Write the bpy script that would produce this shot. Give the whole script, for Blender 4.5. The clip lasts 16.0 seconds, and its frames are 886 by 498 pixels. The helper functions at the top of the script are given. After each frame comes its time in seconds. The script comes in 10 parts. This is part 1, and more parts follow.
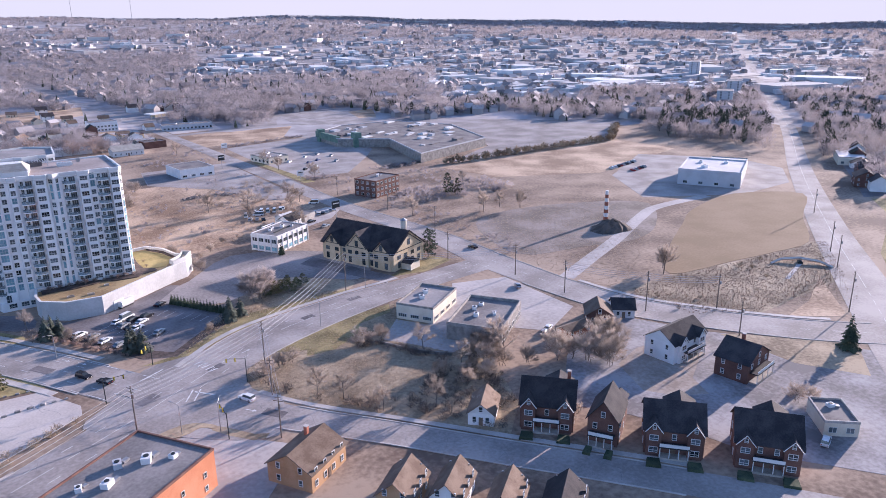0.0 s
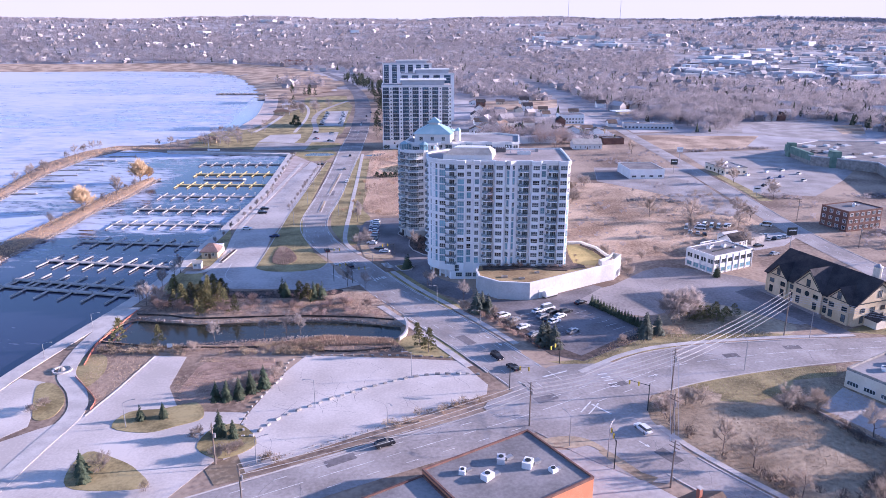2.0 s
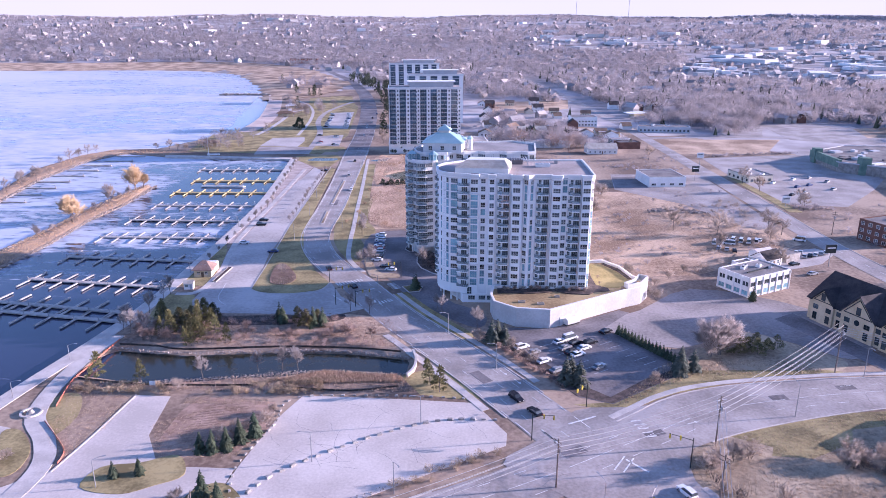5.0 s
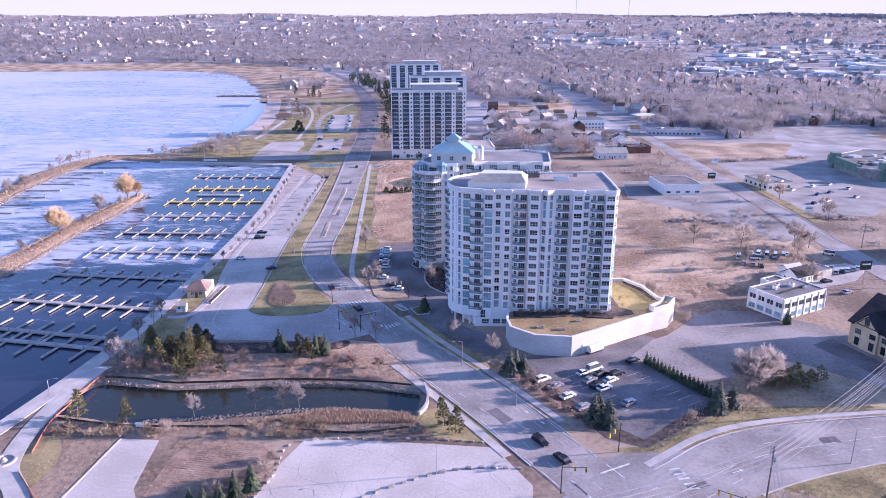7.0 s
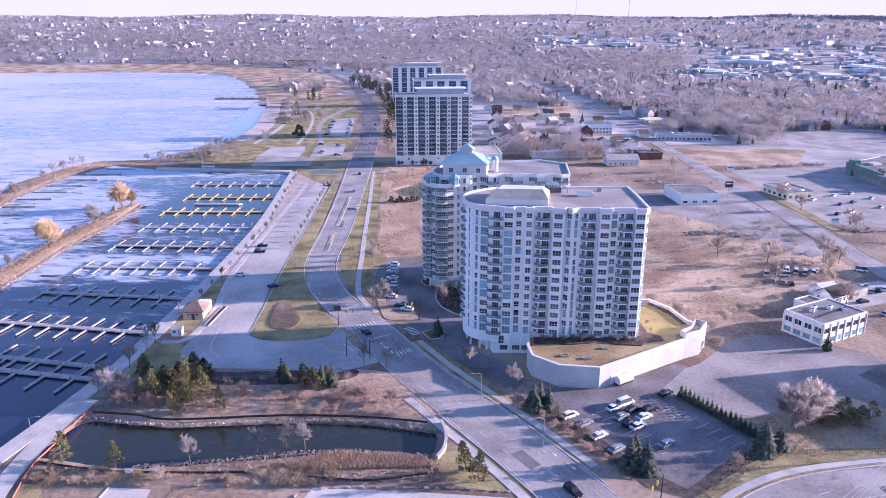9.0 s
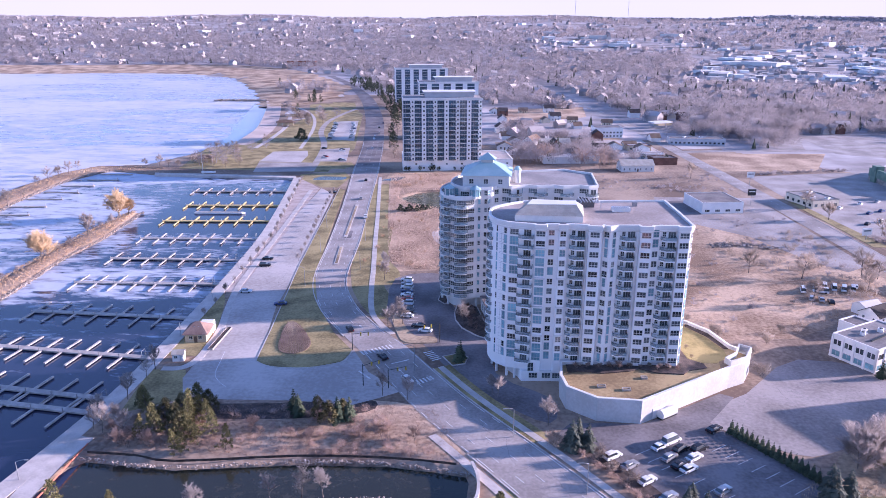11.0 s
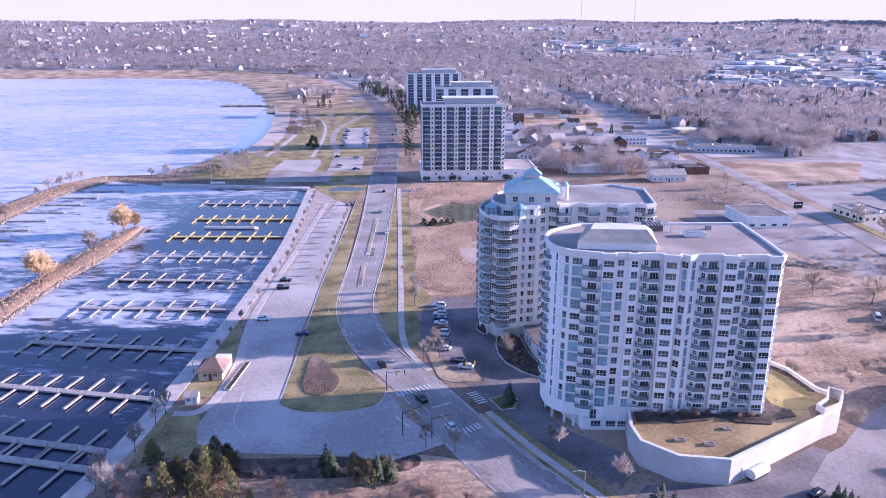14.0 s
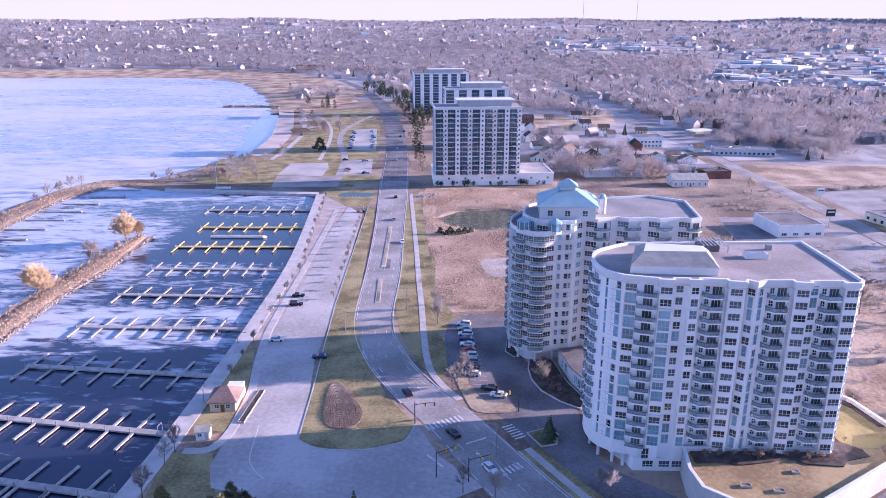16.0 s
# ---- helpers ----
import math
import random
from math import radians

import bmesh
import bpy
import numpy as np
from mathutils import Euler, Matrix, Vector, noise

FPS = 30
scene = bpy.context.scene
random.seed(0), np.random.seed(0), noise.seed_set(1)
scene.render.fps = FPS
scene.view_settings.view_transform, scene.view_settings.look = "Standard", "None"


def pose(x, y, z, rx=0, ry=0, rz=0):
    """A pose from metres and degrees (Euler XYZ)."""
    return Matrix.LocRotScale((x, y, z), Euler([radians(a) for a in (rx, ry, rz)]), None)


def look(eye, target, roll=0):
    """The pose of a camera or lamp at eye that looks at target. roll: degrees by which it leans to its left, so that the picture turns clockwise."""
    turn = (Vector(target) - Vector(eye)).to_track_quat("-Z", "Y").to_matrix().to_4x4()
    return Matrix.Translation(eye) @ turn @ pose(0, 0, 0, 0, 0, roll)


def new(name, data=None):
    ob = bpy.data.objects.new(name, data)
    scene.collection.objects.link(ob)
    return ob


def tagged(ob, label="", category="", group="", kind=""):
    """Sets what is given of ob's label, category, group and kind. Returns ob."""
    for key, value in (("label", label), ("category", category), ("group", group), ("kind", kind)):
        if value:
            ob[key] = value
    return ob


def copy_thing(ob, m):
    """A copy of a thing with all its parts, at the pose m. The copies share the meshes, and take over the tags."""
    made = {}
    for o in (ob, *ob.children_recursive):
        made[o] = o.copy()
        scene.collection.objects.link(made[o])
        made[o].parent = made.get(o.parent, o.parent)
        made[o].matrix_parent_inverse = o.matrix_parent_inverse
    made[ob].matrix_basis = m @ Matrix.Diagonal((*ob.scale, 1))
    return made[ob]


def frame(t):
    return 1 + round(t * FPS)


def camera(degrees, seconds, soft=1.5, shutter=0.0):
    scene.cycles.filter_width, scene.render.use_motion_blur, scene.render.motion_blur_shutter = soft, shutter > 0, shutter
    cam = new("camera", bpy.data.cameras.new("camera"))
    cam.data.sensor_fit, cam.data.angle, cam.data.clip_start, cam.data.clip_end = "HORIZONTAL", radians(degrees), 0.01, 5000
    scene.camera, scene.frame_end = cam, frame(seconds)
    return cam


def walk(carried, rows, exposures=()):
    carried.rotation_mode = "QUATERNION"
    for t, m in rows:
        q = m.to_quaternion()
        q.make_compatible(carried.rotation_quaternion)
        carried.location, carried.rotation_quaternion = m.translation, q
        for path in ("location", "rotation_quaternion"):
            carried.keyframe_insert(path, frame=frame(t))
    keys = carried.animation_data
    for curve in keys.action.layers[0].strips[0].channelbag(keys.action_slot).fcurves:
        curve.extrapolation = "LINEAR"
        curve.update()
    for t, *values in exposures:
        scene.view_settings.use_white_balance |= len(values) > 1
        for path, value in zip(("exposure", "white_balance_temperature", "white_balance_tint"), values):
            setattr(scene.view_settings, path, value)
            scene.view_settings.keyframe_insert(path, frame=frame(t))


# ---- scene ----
cam = camera(63.5, 16.0, 0.6)
PATH = [
    (0, (-1.264, -9.19, 91.123), (-0.188, -7.615, 90.519), -0.7),
    (0.5, (1.228, -6.326, 90.757), (2.001, -4.581, 90.158), -0.6),
    (1, (2.982, -2.697, 90.588), (3.445, -0.845, 89.992), -0.3),
    (1.5, (4.41, 1.221, 90.312), (4.564, 3.125, 89.719), -0.1),
    (2, (5.199, 5.195, 90.432), (5.159, 7.103, 89.837), -0.0),
    (2.5, (4.933, 8.865, 90.643), (4.884, 10.773, 90.045), -0.0),
    (3, (4.622, 12.362, 90.826), (4.569, 14.27, 90.228), -0.1),
    (3.5, (4.285, 16.328, 91.065), (4.228, 18.235, 90.465), -0.1),
    (4, (3.7, 20.288, 91.344), (3.644, 22.194, 90.742), -0.1),
    (4.2, (3.604, 21.651, 91.315), (3.547, 23.558, 90.715), -0.0),
    (6.5, (-0.311, 41.809, 92.365), (-0.367, 43.715, 91.763), -0.0),
    (7, (-1.629, 46.268, 92.742), (-1.683, 48.174, 92.139), -0.1),
    (7.5, (-2.621, 50.413, 92.92), (-2.675, 52.32, 92.319), -0.1),
    (8, (-3.965, 54.677, 92.973), (-4.018, 56.584, 92.373), -0.0),
    (8.5, (-5.609, 58.918, 93.217), (-5.659, 60.825, 92.616), 0.0),
    (9, (-7.163, 63.121, 93.628), (-7.212, 65.028, 93.027), 0.0),
    (9.2, (-7.736, 65.306, 93.87), (-7.781, 67.211, 93.264), -0.0),
    (11.5, (-17.085, 83.765, 93.601), (-17.127, 85.674, 93.006), 0.1),
    (12, (-19.024, 87.867, 93.233), (-19.068, 89.777, 92.642), 0.1),
    (12.5, (-21.034, 91.806, 93.179), (-21.079, 93.716, 92.589), 0.0),
    (13, (-22.979, 95.859, 92.901), (-23.026, 97.77, 92.313), 0.1),
    (13.5, (-24.943, 100.122, 92.831), (-24.992, 102.033, 92.242), 0.0),
    (14, (-26.826, 104.254, 92.667), (-26.877, 106.165, 92.079), -0.0),
    (14.5, (-28.972, 108.486, 92.796), (-29.023, 110.397, 92.206), -0.1),
    (15, (-31.204, 112.584, 92.986), (-31.255, 114.494, 92.395), -0.1),
    (15.5, (-33.09, 116.565, 93.065), (-33.142, 118.475, 92.473), -0.1),
    (16, (-35.365, 120.456, 93.253), (-35.416, 122.366, 92.661), -0.0),
]
walk(cam, [(row[0], look(*row[1:])) for row in PATH], [(0, 1.13, 5790, 27), (1, 1.29, 5720, 31), (2, 1.31, 5580, 36), (9, 1.33, 5550, 39), (16, 1.33, 5530, 42)])

# ---- light ----
SUN_EL, SUN_AZ = 13.0, 80.5          # degrees; azimuth measured from +y towards +x
world = bpy.data.worlds.new("sky")
scene.world = world
world.use_nodes = True
wn = world.node_tree
sky = wn.nodes.new("ShaderNodeTexSky")
sky.sky_type, sky.sun_disc = "NISHITA", False
sky.sun_elevation, sky.sun_rotation = radians(SUN_EL), radians(SUN_AZ)
sky.air_density, sky.dust_density, sky.ozone_density = 1.0, 0.4, 3.0
wn.links.new(sky.outputs[0], wn.nodes["Background"].inputs[0])
wn.nodes["Background"].inputs[1].default_value = 0.132
sun = new("sun", bpy.data.lights.new("sun", "SUN"))
sun.data.energy, sun.data.angle, sun.data.color = 5.0, radians(0.6), (1.0, 0.86, 0.70)
toward = Vector((math.sin(radians(SUN_AZ)) * math.cos(radians(SUN_EL)),
                 math.cos(radians(SUN_AZ)) * math.cos(radians(SUN_EL)), math.sin(radians(SUN_EL))))
sun.matrix_world = look(toward * 300, (0, 0, 0))


# ---- materials ----
def mat(name, c1, c2=None, scale=0.2, rough=0.85, metal=0.0, bump=0.15, fine=3.0, vary=0.0, spec=0.3, detail=4.0, hard=0.15):
    """Two tones mixed by a coarse and a fine noise, with a fine relief; vary: how far single objects differ."""
    m = bpy.data.materials.new(name)
    m.use_nodes = True
    nt = m.node_tree
    n, link = nt.nodes, nt.links.new
    p = n["Principled BSDF"]
    p.inputs["Roughness"].default_value, p.inputs["Metallic"].default_value = rough, metal
    p.inputs["Specular IOR Level"].default_value = spec
    c2 = c2 or tuple(v * 0.82 for v in c1)
    geo = n.new("ShaderNodeNewGeometry")
    a, b = n.new("ShaderNodeTexNoise"), n.new("ShaderNodeTexNoise")
    a.inputs["Scale"].default_value, b.inputs["Scale"].default_value = scale, fine
    a.inputs["Detail"].default_value, b.inputs["Detail"].default_value = detail, 3
    link(geo.outputs["Position"], a.inputs["Vector"]), link(geo.outputs["Position"], b.inputs["Vector"])
    add = n.new("ShaderNodeMath")
    add.operation = "MULTIPLY_ADD"
    add.inputs[1].default_value = 0.45
    link(b.outputs["Fac"], add.inputs[0]), link(a.outputs["Fac"], add.inputs[2])
    ramp = n.new("ShaderNodeValToRGB")
    ramp.color_ramp.elements[0].position, ramp.color_ramp.elements[1].position = 0.725 - hard, 0.725 + hard
    ramp.color_ramp.elements[0].color, ramp.color_ramp.elements[1].color = (*c1, 1), (*c2, 1)
    link(add.outputs[0], ramp.inputs[0])
    out = ramp.outputs[0]
    if vary:
        info, hsv, mr = n.new("ShaderNodeObjectInfo"), n.new("ShaderNodeHueSaturation"), n.new("ShaderNodeMapRange")
        mr.inputs[3].default_value, mr.inputs[4].default_value = 1 - vary, 1 + vary
        link(info.outputs["Random"], mr.inputs[0]), link(mr.outputs[0], hsv.inputs["Value"]), link(out, hsv.inputs["Color"])
        out = hsv.outputs[0]
    link(out, p.inputs["Base Color"])
    if bump:
        bp = n.new("ShaderNodeBump")
        bp.inputs["Strength"].default_value, bp.inputs["Distance"].default_value = bump, 0.1
        link(add.outputs[0], bp.inputs["Height"]), link(bp.outputs[0], p.inputs["Normal"])
    return m


def island_mat(name, c1, c2, rough=0.9):
    """Each joined piece takes its own tone between two colours."""
    m = bpy.data.materials.new(name)
    m.use_nodes = True
    n, link = m.node_tree.nodes, m.node_tree.links.new
    p, g, r = n["Principled BSDF"], n.new("ShaderNodeNewGeometry"), n.new("ShaderNodeValToRGB")
    p.inputs["Roughness"].default_value, p.inputs["Specular IOR Level"].default_value = rough, 0.2
    r.color_ramp.elements[0].color, r.color_ramp.elements[1].color = (*c1, 1), (*c2, 1)
    link(g.outputs["Random Per Island"], r.inputs[0]), link(r.outputs[0], p.inputs["Base Color"])
    return m


def crown_mat(name, c1, c2):
    """Twigs whose tone changes from crown to crown, and a little from sliver to sliver."""
    m = island_mat(name, (0.86, 0.86, 0.86), (1.08, 1.08, 1.08))
    n, link = m.node_tree.nodes, m.node_tree.links.new
    p, isl = n["Principled BSDF"], n["Color Ramp"]
    geo, t, r, mul = n["Geometry"], n.new("ShaderNodeTexNoise"), n.new("ShaderNodeValToRGB"), n.new("ShaderNodeMix")
    t.inputs["Scale"].default_value, t.inputs["Detail"].default_value = 0.055, 2.0
    r.color_ramp.elements[0].position, r.color_ramp.elements[1].position = 0.36, 0.66
    r.color_ramp.elements[0].color, r.color_ramp.elements[1].color = (*c1, 1), (*c2, 1)
    mul.data_type, mul.blend_type = "RGBA", "MULTIPLY"
    mul.inputs[0].default_value = 1.0
    link(geo.outputs["Position"], t.inputs["Vector"]), link(t.outputs["Fac"], r.inputs[0])
    link(r.outputs[0], mul.inputs[6]), link(isl.outputs[0], mul.inputs[7]), link(mul.outputs[2], p.inputs["Base Color"])
    soft_normal(m, 0.3)
    return m


def soft_normal(m, keep):
    """A loose crown scatters light: its slivers' normals lean to the open sky, and part of the light passes between them."""
    n, link = m.node_tree.nodes, m.node_tree.links.new
    p, thin, both = n["Principled BSDF"], n.new("ShaderNodeBsdfTranslucent"), n.new("ShaderNodeMixShader")
    both.inputs[0].default_value = 0.5
    link(p.inputs["Base Color"].links[0].from_socket, thin.inputs["Color"])
    link(p.outputs[0], both.inputs[1]), link(thin.outputs[0], both.inputs[2]), link(both.outputs[0], n["Material Output"].inputs["Surface"])
    geo, vm, nz = n.new("ShaderNodeNewGeometry"), n.new("ShaderNodeVectorMath"), n.new("ShaderNodeVectorMath")
    vm.operation, nz.operation = "MULTIPLY_ADD", "NORMALIZE"
    vm.inputs[1].default_value, vm.inputs[2].default_value = (keep, keep, keep), (0.14, -0.12, 0.6)
    link(geo.outputs["Normal"], vm.inputs[0]), link(vm.outputs[0], nz.inputs[0])
    link(nz.outputs[0], n["Principled BSDF"].inputs["Normal"])


def water_mat(name, deep, ice, bias, scale=0.02, streak=6.0, axis=None, squash=1.0, soft=0.2, clear=None, open_=()):
    """Open water with sheets of thin ice: ice lies where noise, helped by a slope along axis, is high."""
    m = bpy.data.materials.new(name)
    m.use_nodes = True
    n, link = m.node_tree.nodes, m.node_tree.links.new
    p, geo = n["Principled BSDF"], n.new("ShaderNodeNewGeometry")
    mp = n.new("ShaderNodeMapping")
    mp.inputs["Scale"].default_value = (squash, 1.0, 1.0)
    mp.inputs["Rotation"].default_value = (0, 0, 0.25)
    link(geo.outputs["Position"], mp.inputs["Vector"])
    a, b, c, d = (n.new("ShaderNodeTexNoise") for _ in range(4))
    for t, s, det, dist in ((a, scale, 5, 0.9), (b, scale * streak, 9, 1.2), (c, 0.9, 3, 0), (d, scale * streak * 3.5, 8, 0.6)):
        t.inputs["Scale"].default_value, t.inputs["Detail"].default_value, t.inputs["Distortion"].default_value = s, det, dist
        link(mp.outputs[0], t.inputs["Vector"])
    dot = n.new("ShaderNodeVectorMath")
    dot.operation = "DOT_PRODUCT"
    dot.inputs[1].default_value = axis or (0, 0, 0)
    link(geo.outputs["Position"], dot.inputs[0])
    s1, s2, s3, s4 = (n.new("ShaderNodeMath") for _ in range(4))
    s1.operation, s1.inputs[1].default_value = "MULTIPLY_ADD", 0.9
    link(b.outputs["Fac"], s1.inputs[0]), link(a.outputs["Fac"], s1.inputs[2])
    s4.operation, s4.inputs[1].default_value = "MULTIPLY_ADD", 0.9
    link(d.outputs["Fac"], s4.inputs[0]), link(s1.outputs[0], s4.inputs[2])
    s2.operation = "ADD"
    link(s4.outputs[0], s2.inputs[0]), link(dot.outputs["Value"], s2.inputs[1])
    s3.operation, s3.inputs[1].default_value = "ADD", bias
    link(s2.outputs[0], s3.inputs[0])
    if clear:                                    # the ice thins out between two lines across y
        sep, mr, sub = n.new("ShaderNodeSeparateXYZ"), n.new("ShaderNodeMapRange"), n.new("ShaderNodeMath")
        mr.interpolation_type = "SMOOTHSTEP"
        link(geo.outputs["Position"], sep.inputs[0]), link(sep.outputs["Y"], mr.inputs[0])
        mr.inputs[1].default_value, mr.inputs[2].default_value, mr.inputs[3].default_value, mr.inputs[4].default_value = clear[0], clear[1], -clear[2], 0
        sub.operation = "ADD"
        link(s3.outputs[0], sub.inputs[0]), link(mr.outputs[0], sub.inputs[1])
        s3 = sub
    for amount, bands in open_:                  # stretches kept free of ice: bands (ax, ay, low, high, edge) across the plan
        prod = None
        for ax, ay, low, high, edge in bands:
            dt, wob = n.new("ShaderNodeVectorMath"), n.new("ShaderNodeMath")
            dt.operation, dt.inputs[1].default_value = "DOT_PRODUCT", (ax, ay, 0)
            wob.operation, wob.inputs[1].default_value = "MULTIPLY_ADD", edge * 3
            link(geo.outputs["Position"], dt.inputs[0]), link(b.outputs["Fac"], wob.inputs[0]), link(dt.outputs["Value"], wob.inputs[2])
            for u, v in ((low, low + edge), (high, high - edge)):
                mr = n.new("ShaderNodeMapRange")
                mr.inputs[1].default_value, mr.inputs[2].default_value = u + edge * 1.5, v + edge * 1.5
                link(wob.outputs[0], mr.inputs[0])
                if prod is None:
                    prod = mr.outputs[0]
                    continue
                mul = n.new("ShaderNodeMath")
                mul.operation = "MULTIPLY"
                link(prod, mul.inputs[0]), link(mr.outputs[0], mul.inputs[1])
                prod = mul.outputs[0]
        less = n.new("ShaderNodeMath")
        less.operation, less.inputs[1].default_value = "MULTIPLY_ADD", -amount
        link(prod, less.inputs[0]), link(s3.outputs[0], less.inputs[2])
        s3 = less
    ramp = n.new("ShaderNodeValToRGB")
    e = ramp.color_ramp.elements
    e[0].position, e[0].color = 0.5 - soft, (*deep, 1)
    e[1].position, e[1].color = 0.5 + soft, (*ice, 1)
    mid = e.new(0.5 - soft * 0.2)
    mid.color = (*[0.62 * x + 0.38 * y for x, y in zip(deep, ice)], 1)
    link(s3.outputs[0], ramp.inputs[0]), link(ramp.outputs[0], p.inputs["Base Color"])
    rr = n.new("ShaderNodeMapRange")
    rr.inputs[1].default_value, rr.inputs[2].default_value = 0.5 - soft, 0.5 + soft
    rr.inputs[3].default_value, rr.inputs[4].default_value = 0.15, 0.6
    link(s3.outputs[0], rr.inputs[0]), link(rr.outputs[0], p.inputs["Roughness"])
    bp = n.new("ShaderNodeBump")
    bp.inputs["Strength"].default_value, bp.inputs["Distance"].default_value = 0.08, 0.05
    link(c.outputs["Fac"], bp.inputs["Height"]), link(bp.outputs[0], p.inputs["Normal"])
    return m


def glass_mat(name, colour, rough=0.08, vary=0.35):
    """A window seen from outside: a dark room behind a glossy pane."""
    m = mat(name, colour, tuple(v * 0.6 for v in colour), 0.3, rough, 0, 0, 1.0, vary, 0.6)
    return m


